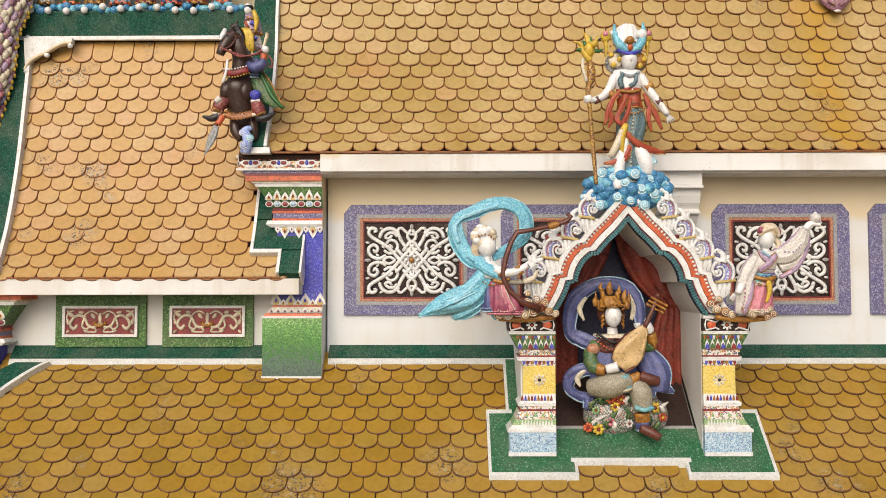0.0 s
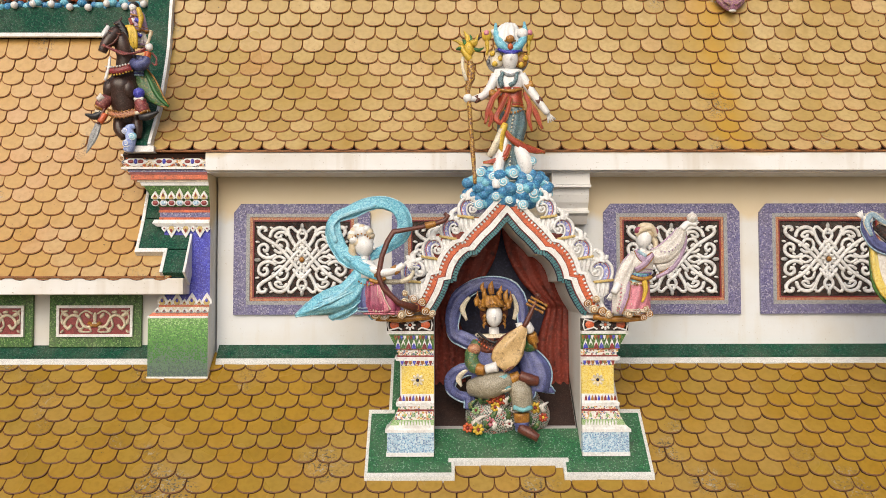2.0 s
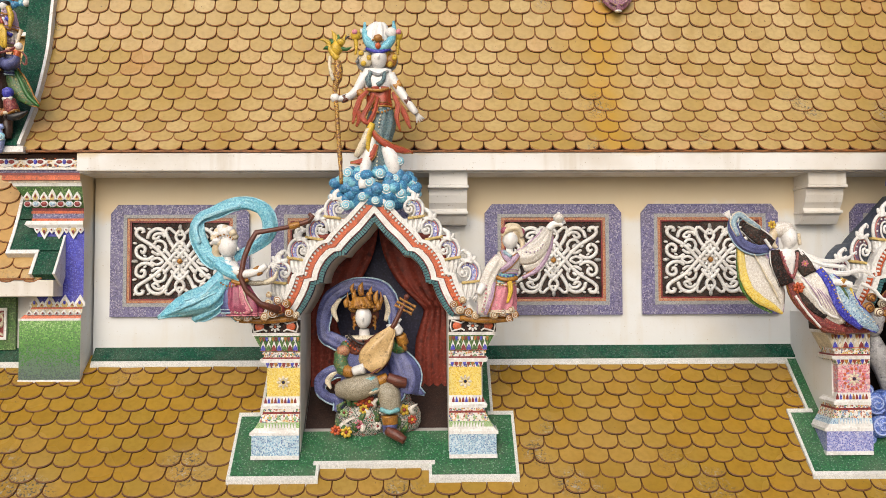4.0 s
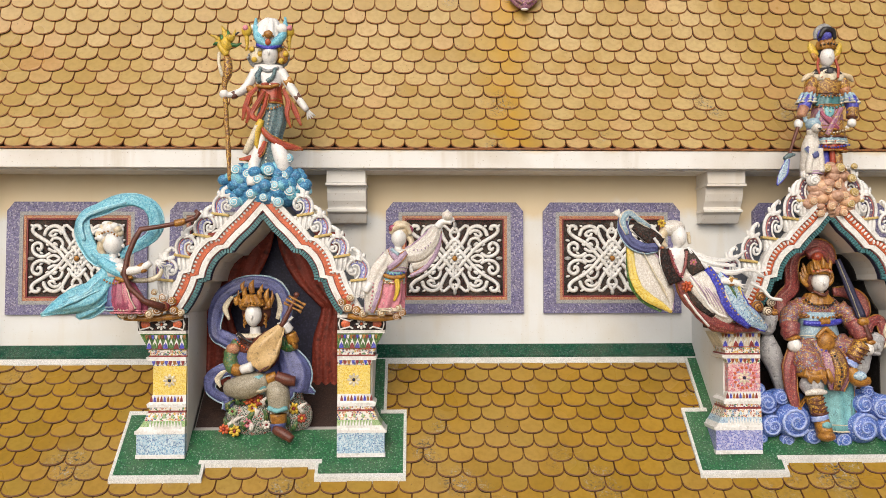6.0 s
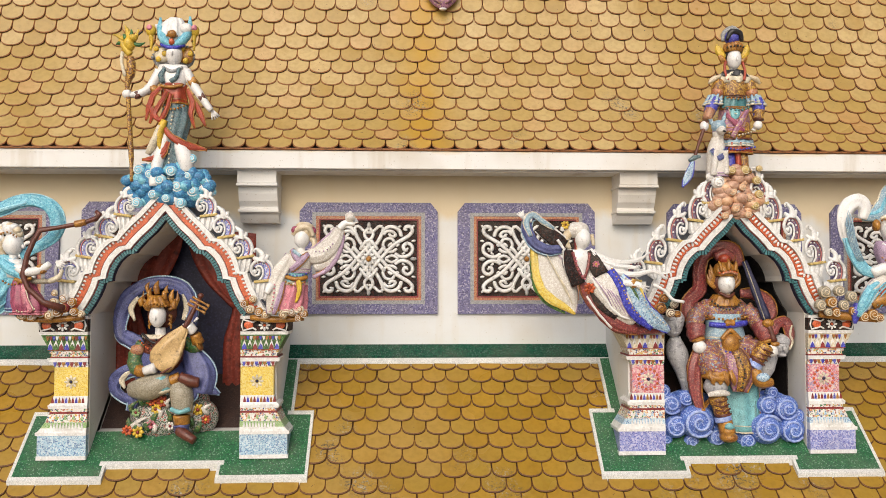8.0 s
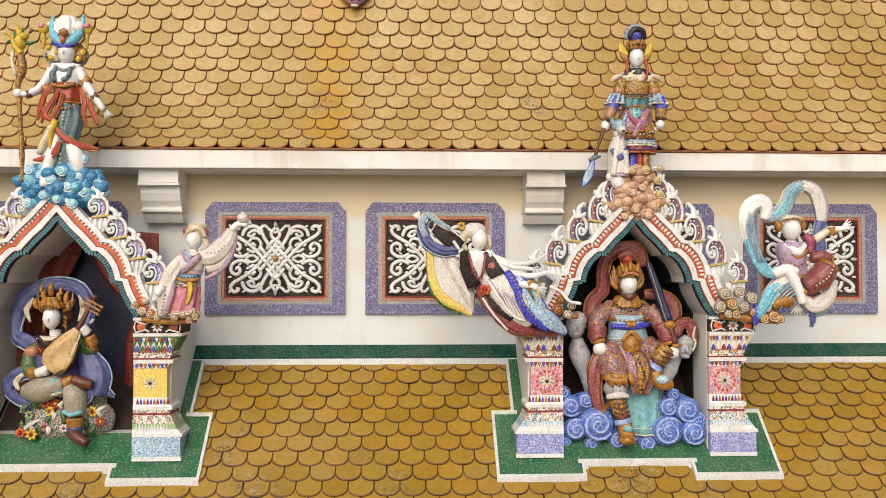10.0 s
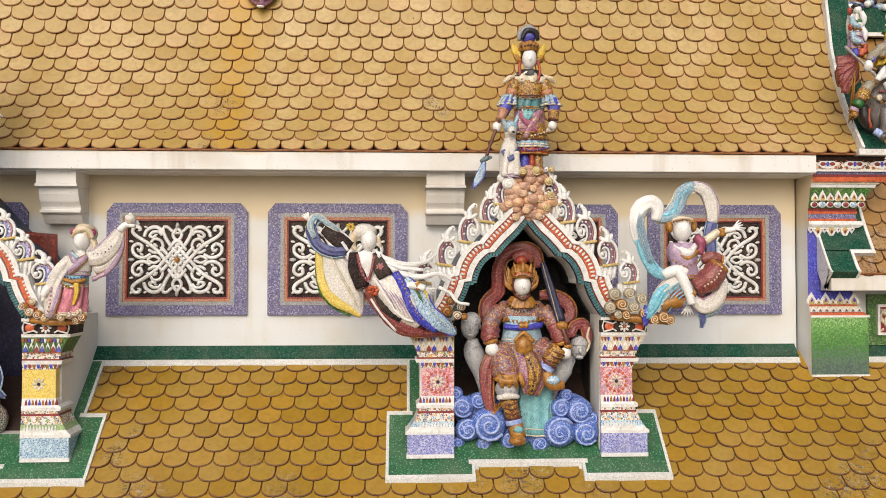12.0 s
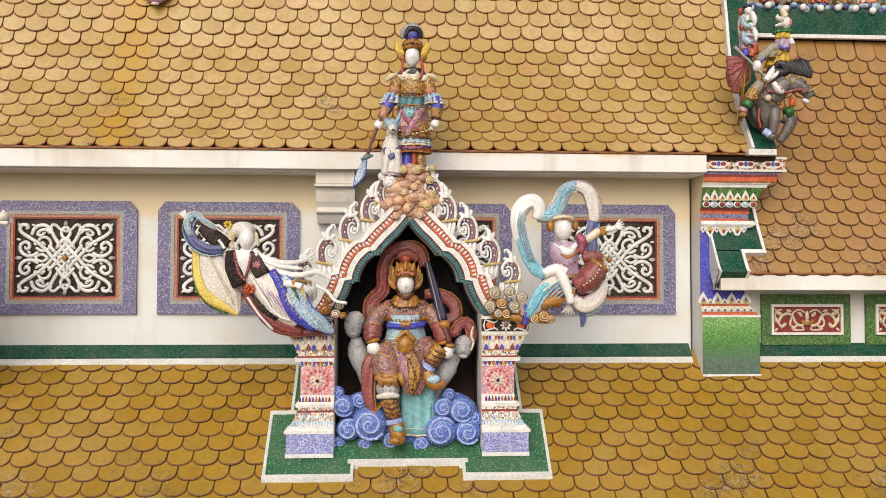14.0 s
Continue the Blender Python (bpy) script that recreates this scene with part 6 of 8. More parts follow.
f.t("skin", [(592, 476, -10), (612, 484, -16), (634, 480, -18), (650, 470, -18)], [9, 8, 7, 5.5]).t("gold", [(605, 478, -14), (606, 492, -14)], 8).t("gold", [(632, 472, -18), (640, 486, -18)], 6).fingers(654, 466, 30, 5, 18)
f.t("greige", [(596, 494, -4), (622, 500, -6), (648, 500, -8)], [6, 5, 4]).t("cream", [(644, 500, -8), (660, 494, -10), (668, 480, -10)], [5, 5, 2])
f.robe("magenta", [(598, 498, -4, 14, 12), (604, 518, -6, 22, 16), (610, 540, -8, 30, 18), (612, 556, -6, 30, 18)], 9, 0.08).robe("iris", [(584, 504, 0, 13, 10), (588, 530, -2, 20, 14), (592, 552, -2, 20, 14)], 6, 0.08).t("gold", [(590, 496, -14), (604, 500, -18), (618, 494, -14)], 3.5).t("rose", [(606, 506, -20), (612, 530, -24), (622, 552, -24)], [2, 5, 5], 0.6)
f.t("brown", [(672, 548, -14), (640, 536, -18), (615, 512, -20), (606, 490, -20), (612, 456, -20), (622, 430, -18), (632, 412, -17), (660, 408, -14), (700, 400, -10), (722, 392, -8), (728, 384, -8), (722, 379, -8)], [8, 5, 5, 5, 4.5, 4.5, 5, 4, 4, 5, 5, 3], per=1).t("gold", [(688, 402, -12), (706, 398, -10)], 6)
for a, b, r, c in ((600, 558, 9, "cream"), (616, 560, 9, "ivory"), (632, 554, 9, "gold"), (646, 558, 9, "cream"), (660, 552, 10, "gold"), (672, 546, 9, "maroon"), (688, 552, 8, "gold"), (700, 556, 7, "cream"), (652, 536, 8, "cream"), (668, 530, 9, "ivory"), (640, 542, 7, "gold"), (682, 536, 8, "gold"), (652, 520, 6, "cream")):
    f.swirl(c, "ivory" if c == "gold" else "gold", a, b, -8 if b > 545 else -2, r)
f.t("gold", [(600, 566, 0), (650, 566, 4), (700, 562, 6)], [4, 6, 5])
f.beads("gold", [(572, 500, -18), (586, 506, -20), (604, 502, -18)], 2, 5).beads("cream", [(592, 548, -22), (610, 552, -26), (634, 546, -20)], 1.8, 5).beads("gold", [(560, 422, -12), (576, 416, -17), (592, 424, -14)], 1.8, 5)
f.done("statue", "porcelain attendant statue with a swirling pale blue scarf")

# -- attendant in white robe with raised fruit --
f = Fig((1040, 560), (2.500, 1.690), -0.86, 0.00417)
f.robe("rose", [(1064, 498, 0, 19, 14), (1060, 516, 0, 22, 16), (1056, 538, 0, 26, 18), (1054, 552, 0, 27, 18)], 8, 0.09).robe("aqua", [(1066, 482, 0, 19, 14), (1064, 492, 0, 20, 15), (1062, 504, 0, 21, 15)], 6, 0.03).t("gold", [(1046, 490, -10), (1066, 496, -18), (1084, 492, -10)], 4).t("sunny", [(1070, 498, -18), (1072, 516, -19), (1066, 536, -18)], [4, 4, 2], 0.6)
f.robe("ivory", [(1072, 446, 0, 20, 12), (1070, 462, -2, 23, 15), (1068, 484, 0, 19, 14)]).t("lilac", [(1058, 444, -12), (1070, 462, -18), (1088, 452, -14)], [4, 5, 4], 0.6).t("lilac", [(1086, 452, -16), (1070, 470, -19), (1056, 480, -15)], [4, 5, 4], 0.6).t("paleblue", [(1060, 446, -15), (1074, 456, -18)], 3)
f.t("skin", [(1072, 448), (1074, 434)], [7, 6.5]).b("skin", 1074, 424, -3, 14, 18, 15).b("hair", 1080, 412, 2, 19, 16, 16).b("magenta", 1064, 410, -10, 8, 7, 6).b("magenta", 1092, 412, -6, 7, 8, 6).t("hair", [(1090, 420, 0), (1096, 434, -2), (1090, 446, -4)], [6, 5, 3]).b("hair", 1078, 404, -4, 15, 9, 11).t("hair", [(1060, 418, -8), (1070, 408, -14), (1086, 406, -13), (1094, 420, -8)], [4, 5, 5, 4])
f.t("ivory", [(1056, 456, -4), (1042, 478, -8), (1032, 502, -10), (1028, 530, -10), (1024, 556, -8)], [10, 13, 13, 12, 8], 0.7).t("lilac", [(1044, 500, -16), (1038, 526, -18), (1028, 556, -16)], [3, 4.5, 3], 0.6).t("skin", [(1026, 504, -16), (1016, 520, -20)], [7, 6]).fingers(1016, 520, 105, 4, 14).t("ivory", [(1036, 520, -2), (1042, 545, -2), (1044, 560, -2)], [10, 10, 7], 0.6)
f.t("ivory", [(1086, 456, -4), (1108, 452, -6), (1128, 432, -8), (1140, 408, -8)], [12, 16, 14, 8], 0.7).t("ivory", [(1096, 474, -4), (1118, 462, -5), (1134, 440, -6), (1142, 415, -6)], [10, 15, 12, 5], 0.45).t("lilac", [(1094, 492, -8), (1120, 478, -9), (1138, 452, -9), (1145, 422, -9), (1142, 404, -9)], [3, 4, 4, 3.5, 2], 0.7)
f.t("skin", [(1140, 408, -9), (1150, 398, -9), (1166, 400, -10)], [7, 6, 3.5]).fingers(1160, 398, -30, 3, 12).b("ivory", 1158, 388, -10, 9.5, 9, 9).b("skin", 1158, 379, -10, 3, 3, 3)
for a, b, r, c in ((1030, 548, 8, "gold"), (1044, 556, 8, "cream"), (1058, 552, 9, "ivory"), (1072, 548, 8, "cream"), (1080, 556, 7, "gold"), (1000, 552, 8, "gold"), (985, 548, 8, "cream"), (1012, 558, 8, "cream"), (1052, 540, 7, "gold"), (975, 538, 8, "gold"), (1070, 562, 7, "gold"), (990, 530, 7, "cream")):
    f.swirl(c, "ivory" if c == "gold" else "gold", a, b, -12 if a > 1020 else 0, r)
f.t("gold", [(985, 562, 6), (1030, 566, 4), (1078, 564, 0)], [5, 6, 4])
f.beads("gold", [(1048, 500, -14), (1064, 506, -20), (1082, 500, -14)], 2, 5).beads("cobalt", [(1050, 486, -14), (1066, 490, -18), (1084, 486, -12)], 1.6, 5).beads("rose", [(1030, 505, -20), (1028, 530, -20), (1022, 552, -18)], 1.6, 6).beads("lilac", [(1100, 448, -20), (1118, 446, -20), (1132, 430, -18)], 1.6, 6)
f.done("statue", "porcelain attendant statue in white and rose robe lifting a fruit")

# -- shrine with the pink posts: armoured figure on peach cloud --
f = Fig((870, 370), (5.868, 2.511), -0.72, 0.00431)
f.b("peach", 874, 345, 4, 46, 36, 30).b("peach", 876, 318, 6, 34, 20, 22)
rng = random.Random(21)
for k in range(60):
    t, q = rng.uniform(0, 2 * math.pi), math.sqrt(rng.uniform(0.05, 1))
    r_ = rng.uniform(7, 14)
    b = 344 + 46 * q * math.sin(t)
    f.b("peach" if k % 4 else "blush", 874 + (30 + 0.26 * (b - 300)) * q * math.cos(t), b, -14 - 12 * (1 - q * q) + rng.uniform(-4, 4), r_, r_ * 0.75, r_ * 0.8, 0, 10, 7)
ob = f.done("cloud_pedestal", "peach and gold modelled cloud pedestal over the gable", "cloud pedestal")
f.curls(ob, [("straw" if (a + b) % 2 else "blush", "hair", a, b, -31 + 0.12 * abs(a - 874), r, 1 if a > 872 else -1) for a, b, r in ((838, 366, 8), (846, 328, 7), (862, 309, 8), (885, 308, 9), (907, 326, 8), (911, 350, 8), (903, 370, 8), (880, 338, 7), (862, 346, 9), (892, 356, 8), (868, 376, 8), (850, 388, 7), (890, 386, 7), (912, 305, 6))] + [("skin", "ivory", 838, 330, -28, 12, -1), ("skin", "ivory", 826, 320, -24, 8, 1)])


f = Fig((870, 370), (5.868, 2.511), -0.74, 0.00431)
f.t("cobalt", [(868, 268), (868, 290, -2), (868, 306, -4)], [9, 9, 9]).t("ochre", [(890, 268), (892, 290, -2), (893, 308, -4)], [9, 9, 9]).b("cobalt", 868, 308, -10, 9, 6, 12).b("ochre", 894, 310, -10, 9, 6, 12).t("red", [(880, 270, -8), (881, 300, -8)], 5)
f.robe("red", [(878, 258, 0, 28, 17), (878, 276, 0, 30, 18)], 12, 0.06).robe("paleblue", [(878, 250, 0, 29, 18), (878, 264, 0, 32, 19)], 14, 0.06).robe("ochre", [(878, 222, 0, 27, 17), (878, 252, 0, 31, 19)], 5, 0.03).robe("plum", [(877, 196, 0, 24, 15), (877, 212, 0, 27, 17), (874, 240, -2, 28, 18)], 5, 0.05)
f.t("aqua", [(868, 200, -15), (872, 214, -18), (878, 200, -15)], [5, 6, 5], 0.5).t("plum", [(896, 200, -14), (880, 225, -20), (866, 250, -19)], [4, 5, 4], 0.6).t("magenta", [(858, 208, -14), (872, 225, -20), (886, 240, -20)], [3, 4, 3], 0.6)
f.robe("turq", [(877, 176, 0, 21, 15), (877, 186, 0, 23, 16), (877, 198, 0, 24, 16)], 7, 0.05).robe("ochre", [(877, 148, 0, 24, 15), (877, 164, 0, 23, 16), (877, 178, 0, 20, 15)]).robe("cream", [(877, 132, 0, 20, 12), (877, 142, 0, 32, 15), (877, 152, 0, 28, 15)], 9, 0.08).robe("coal", [(877, 128, 0, 17, 11), (877, 140, -1, 29, 14)], 9, 0.06)
for q in (-1, 1):
    f.b("ochre", 877 + 29 * q, 159, -2, 11.5, 19, 11, -16 * q).b("rust", 877 + 31 * q, 168, -3, 11, 11, 11).robe("paleblue", [(877 + 34 * q, 172, -2, 11, 10), (877 + 39 * q, 190, -3, 16, 12)], 8, 0.14).t("hair", [(877 + 26 * q, 140, -8), (877 + 38 * q, 144, -6), (877 + 46 * q, 152, -4)], [3, 5, 2])
f.t("cobalt", [(842, 180, -3), (834, 196, -6), (826, 214, -10)], [11, 11, 8]).t("rust", [(832, 200, -8), (824, 218, -12)], [10, 8]).b("skin", 819, 230, -14, 8, 9, 7).t("cobalt", [(916, 180, -3), (920, 196, -5), (918, 214, -6)], [11, 11, 8]).t("ochre", [(920, 200, -6), (918, 216, -7)], [10, 9]).b("skin", 917, 226, -8, 8, 8, 7).fingers(914, 228, 120, 3, 9)
f.t("skin", [(877, 136), (877, 122)], [8, 7]).b("skin", 877, 108, -4, 13, 19, 14).b("skin", 877, 110, -18, 1.8, 4, 2.5).b("coal", 877, 100, 2, 16, 20, 12).robe("gold", [(877, 95, -2, 16, 15), (877, 86, -2, 17, 16), (877, 80, -2, 15, 13)], 10, 0.05)
for q in (-1, 1):
    f.t("sunny", [(877 + 15 * q, 105, 0), (877 + 24 * q, 92, 2), (877 + 28 * q, 80, 3)], [5, 7, 1.5], 0.6).t("gold", [(877 + 16 * q, 112, 0), (877 + 22 * q, 104, 0), (877 + 26 * q, 100, 0)], [5, 5, 1.5], 0.6).t("red", [(877 + 15 * q, 112, -4), (877 + 18 * q, 130, -8), (877 + 14 * q, 148, -14)], [2.5, 2.5, 2])
f.b("cobalt", 876, 68, 2, 14, 13, 12).t("greychip", [(860, 74, 2), (862, 60, 2), (877, 52, 2), (890, 60, 2), (896, 72, 2)], [3, 5, 6, 5, 2]).t("coal", [(864, 74, -6), (872, 60, -8), (888, 62, -6), (892, 76, -4)], [3, 5, 5, 3]).b("gold", 877, 84, -16, 5, 6, 4)
f.t("brown", [(822, 222, -16), (808, 258, -18), (798, 290, -18)], 2.8).t("tealdark", [(790, 292, -18), (800, 286, -18), (810, 284, -18)], [3, 5, 2]).t("sky", [(797, 292, -18), (790, 312, -18), (784, 324, -18), (777, 338, -18)], [3, 6, 5.5, 0.8], 0.3)
f.beads("gold", [(854, 178, -14), (877, 182, -18), (900, 178, -14)], 2, 5).beads("turq", [(853, 196, -14), (877, 202, -18), (901, 196, -14)], 2.2, 5).beads("cream", [(850, 238, -16), (876, 246, -21), (906, 238, -16)], 1.8, 5).beads("coal", [(862, 90, -15), (877, 88, -20), (892, 90, -15)], 1.8, 5).beads("cobalt", [(848, 266, -14), (877, 272, -21), (908, 266, -14)], 2, 5)
f.done("statue", "porcelain statue of an armoured standing figure with a glaive")

f = Fig((870, 370), (5.868, 2.511), -0.80, 0.00431)
f.robe("ivory", [(842, 250, 0, 10, 10), (840, 270, 2, 15, 14), (842, 300, 4, 19, 18), (842, 318, 4, 18, 18)]).t("ivory", [(836, 275, -8), (832, 300, -10), (830, 318, -11)], [7, 6, 6]).t("ivory", [(850, 275, -8), (852, 300, -10), (852, 316, -11)], [7, 6, 6]).t("iris", [(828, 272, -8), (840, 288, -13), (854, 272, -8)], [4, 5, 4], 0.6)
f.t("ivory", [(842, 262), (842, 240, -4)], [9, 10]).b("paleblue", 842, 232, -6, 13, 12, 13).b("ivory", 843, 240, -16, 8, 8, 10).b("coal", 844, 243, -25, 3, 2, 2).t("paleblue", [(833, 226), (828, 216), (824, 212)], [4, 3, 1]).t("paleblue", [(850, 226), (854, 214), (856, 206)], [4, 3, 1])
f.done("dog_statue", "white and pale blue porcelain dog statue on the cloud")

# -- seated armoured figure in the niche --
f = Fig((870, 780), (5.880, 0.727), -0.63, 0.00431)
f.b("cobaltcloud", 870, 760, 14, 120, 34, 30).b("cobaltcloud", 800, 730, 16, 55, 40, 26).b("cobaltcloud", 945, 735, 16, 52, 42, 26)
ob = f.done("cloud_pedestal", "cobalt and white modelled cloud base with spiral curls", "cloud pedestal")
f.curls(ob, [("cobaltcloud", "mist", a, b, -8 - 0.3 * r, r, s_) for a, b, r, s_ in ((803, 742, 32, 1), (766, 752, 22, -1), (757, 712, 21, 1), (926, 756, 30, -1), (972, 758, 25, 1), (962, 720, 24, 1), (930, 716, 19, -1), (785, 702, 15, 1), (745, 690, 14, 1), (893, 777, 18, 1), (940, 694, 12, -1), (985, 735, 14, 1), (840, 772, 17, -1), (750, 775, 12, 1), (795, 778, 14, 1))])

f = Fig((870, 780), (5.880, 0.727), -0.60, 0.00432)
f.robe("aqua", [(880, 640, 6, 40, 24), (884, 680, 0, 36, 24), (888, 720, -6, 36, 22), (892, 762, -12, 40, 22)], 8, 0.07).t("turq", [(915, 680, -12), (910, 720, -22), (912, 758, -28)], [5, 6, 6], 0.6)
f.robe("rustcloth", [(864, 530, 8, 34, 18), (864, 545, 6, 46, 22), (864, 565, 4, 38, 22)], 6, 0.02).robe("paleblue", [(864, 556, 2, 34, 22), (864, 578, 0, 33, 23), (864, 604, 0, 38, 25)], 5, 0.02).robe("rustcloth", [(864, 600, 0, 40, 25), (862, 620, -4, 48, 30), (862, 646, -8, 52, 32)], 7, 0.05).t("cobalt", [(832, 574, -14), (864, 576, -26), (898, 572, -14)], 5).t("gold", [(856, 572, -26), (872, 572, -26)], 6)
f.robe("gold", [(864, 522, 0, 18, 16), (864, 534, 0, 28, 20), (864, 542, -2, 30, 20)], 16, 0.06).b("gold", 864, 608, -30, 16, 18, 10).t("gold", [(848, 600, -30), (856, 590, -30), (864, 584, -30), (872, 590, -30), (880, 600, -30)], 4)
f.t("plum", [(868, 622, -32), (876, 655, -38), (874, 690, -40)], [18, 24, 12], 0.4).t("ochre", [(870, 618, -40), (880, 650, -46), (872, 688, -46)], [8, 12, 5], 0.4)
f.t("rustcloth", [(826, 615, -10), (830, 640, -26), (834, 658, -32)], [22, 26, 24]).t("plum", [(838, 624, -36), (832, 650, -50), (848, 656, -50)], [6, 8, 6], 0.5).t("gold", [(814, 660, -48), (834, 666, -54), (852, 660, -48)], 6)
f.b("grey", 834, 680, -36, 21, 20, 18).t("ivory", [(816, 694, -48), (834, 690, -54), (852, 692, -48)], [4, 6, 4]).t("ochre", [(836, 698, -36), (844, 728, -38)], [16, 13]).t("mist", [(844, 732, -38), (846, 740, -38)], 15).t("gold", [(848, 740, -38), (852, 762, -42)], [13, 14]).b("gold", 850, 766, -50, 15, 9, 18).b("aqua", 852, 748, -51, 9, 6, 5)
f.t("rustcloth", [(896, 615, -6), (912, 622, -22)], [24, 20]).t("ochre", [(926, 612, -30), (906, 636, -34)], [16, 14]).t("mist", [(906, 640, -34), (900, 648, -34)], 14).t("gold", [(900, 652, -36), (912, 672, -40), (932, 674, -42)], [11, 12, 7]).b("sky", 912, 664, -50, 12, 8, 6)
f.t("rustcloth", [(828, 546, 2), (812, 562, -4), (806, 582, -12)], [15, 16, 14]).t("crimson", [(808, 576, -14), (806, 592, -20), (808, 600, -24)], [17, 16, 12]).b("skin", 809, 613, -28, 12, 12, 10).fingers(810, 616, 60, 3, 8)
f.t("rustcloth", [(902, 546, 2), (916, 562, -4), (926, 582, -12)], [15, 16, 14]).t("crimson", [(922, 572, -12), (928, 590, -20), (932, 602, -24)], [16, 15, 12]).b("skin", 936, 620, -32, 11, 11, 10).fingers(938, 616, 30, 4, 14)
f.t("skin", [(864, 528, -2), (864, 514, -4)], [11, 10]).b("brown", 864, 500, 0, 22, 24, 12).b("skin", 864, 502, -14, 15, 18.5, 15).b("skin", 864, 505, -29, 2, 4, 2.5).robe("gold", [(864, 489, -12, 17, 16), (864, 481, -12, 19, 17), (863, 471, -10, 17, 15), (863, 464, -9, 9, 9)], 9, 0.06).beads("orange", [(848, 484, -24), (864, 481, -31), (880, 484, -24)], 2.2, 5).b("red", 864, 458, -6, 11, 9, 9).t("gold", [(864, 478, -26), (864, 468, -27), (864, 458, -22)], [5, 4, 0.8]).t("gold", [(852, 480, -24), (850, 470, -24), (848, 462, -20)], [4, 3, 0.8]).t("gold", [(876, 480, -24), (878, 470, -24), (880, 462, -20)], [4, 3, 0.8]).t("brown", [(850, 518, -14), (864, 526, -24), (878, 518, -14)], [2, 3, 2]).t("rust", [(850, 486, -28), (864, 482, -32), (878, 486, -28)], 2)
for q in (-1, 1):
    for k in range(3):
        f.t("gold", [(864 + 16 * q, 510 - 8 * k, -4), (864 + (25 - 2 * k) * q, 500 - 8 * k, -3), (864 + (30 - 3 * k) * q, 484 - 8 * k, 0)], [4, 4.5, 0.8], 0.6)
f.t("crimson", [(826, 575, 8), (806, 560, 10), (804, 535, 12), (824, 512, 12), (824, 478, 12), (834, 450, 12), (862, 438, 10), (888, 444, 10), (898, 470, 12)], [9, 12, 11, 12, 11, 11, 13, 12, 8], 0.5).t("crimson", [(850, 455, 4), (868, 448, 2), (884, 458, 4)], [8, 10, 7])
f.t("crimson", [(898, 520, 10), (926, 522, 10), (950, 538, 10), (952, 560, 8), (930, 568, 6), (908, 566, 4)], [7, 10, 11, 10, 10, 7], 0.5).t("crimson", [(812, 620, -20), (800, 650, -26), (800, 690, -30), (808, 722, -34)], [10, 12, 10, 6], 0.6).b("gold", 810, 722, -36, 6, 4, 4).t("crimson", [(926, 580, -6), (950, 588, -4), (960, 574, -2), (976, 572, -2), (982, 596, -4), (976, 614, -6)], [6, 8, 8, 9, 8, 4], 0.6).t("cream", [(984, 576, -8), (980, 592, -9), (984, 606, -9), (978, 620, -9)], 2)
f.t("navy", [(902, 462, -2), (916, 516, -16), (930, 566, -28)], [5, 7, 7.5], 0.3).t("greige", [(901, 462, -4), (913, 516, -20), (925, 566, -32)], 1.0).b("gold", 931, 572, -30, 10, 8, 7).t("brown", [(932, 576, -30), (940, 604, -34)], 5.5).b("gold", 941, 608, -34, 8, 5, 6)
f.beads("coal", [(838, 534, -14), (850, 544, -22), (864, 548, -25), (878, 544, -22), (890, 534, -14)], 2, 5).beads("gold", [(826, 560, -14), (864, 566, -25), (902, 560, -14)], 2.2, 5).beads("cobalt", [(824, 612, -22), (864, 622, -36), (904, 612, -22)], 2.4, 5).beads("coal", [(870, 630, -48), (880, 655, -51), (874, 684, -50)], 2, 6).beads("paleblue", [(814, 632, -40), (830, 646, -53), (846, 640, -46)], 2, 5)
for k in range(4):
    f.t("brown", [(826 + 2 * k, 704 + 8 * k, -44), (838 + 2 * k, 706 + 8 * k, -52), (852 + 2 * k, 702 + 8 * k, -44)], 1.5)
    f.t("brown", [(896 + 6 * k, 634 - 6 * k, -42), (908 + 5 * k, 640 - 7 * k, -49), (918 + 5 * k, 644 - 7 * k, -44)], 1.4)
    f.t("gold", [(818 + 12 * k, 652, -50 - 3 * math.sin(0.8 * k)), (822 + 12 * k, 668, -56), (826 + 12 * k, 678, -52)], [3, 4.5, 0.8], 0.6)
f.done("statue", "seated porcelain statue in armour with sword and red scarf")

for (hd, body, leg, horn) in (
    (((773, 574), 17, 24), [(778, 596, 4), (780, 622, 6), (796, 660, 8), (806, 700, 8)], [(796, 670, 6), (800, 700, 4), (786, 720, 0)], (762, 556)),
    (((966, 614), 16, 20), [(956, 630, 2), (940, 645, 0), (932, 662, -2), (915, 690, 0)], [(925, 672, -2), (914, 702, -4), (916, 736, -8)], (960, 592)),
):
    f = Fig((870, 780), (5.880, 0.727), -0.585, 0.00432)
    (ha, hb), rw, rh = hd[0], hd[1], hd[2]
    f.b("grey", ha, hb, -2, rw, rh, rw).b("grey", ha + 2, hb - 8, -2, rw + 1, rh * 0.7, rw).b("grey", ha, hb - 7, -14, rw * 0.8, 3, 4).b("grey", ha, hb + 15, -12, 7, 4, 4).b("grey", ha, hb + 4, -18, 3, 5, 4).t("coal", [(horn[0] + 2, horn[1] + 3, -4), (horn[0], horn[1] - 4, -4), (horn[0] - 3, horn[1] - 9, -4)], [4, 3, 0.8]).b("grey", ha + rw, hb, 2, 3, 6, 4)
    f.t("grey", body, [9, 19, 17, 13]).t("grey", leg, [13, 10, 9])
    f.done("imp_statue", "grey glazed imp statue crouching on the cloud base", "statue", "grey imps in the niche")

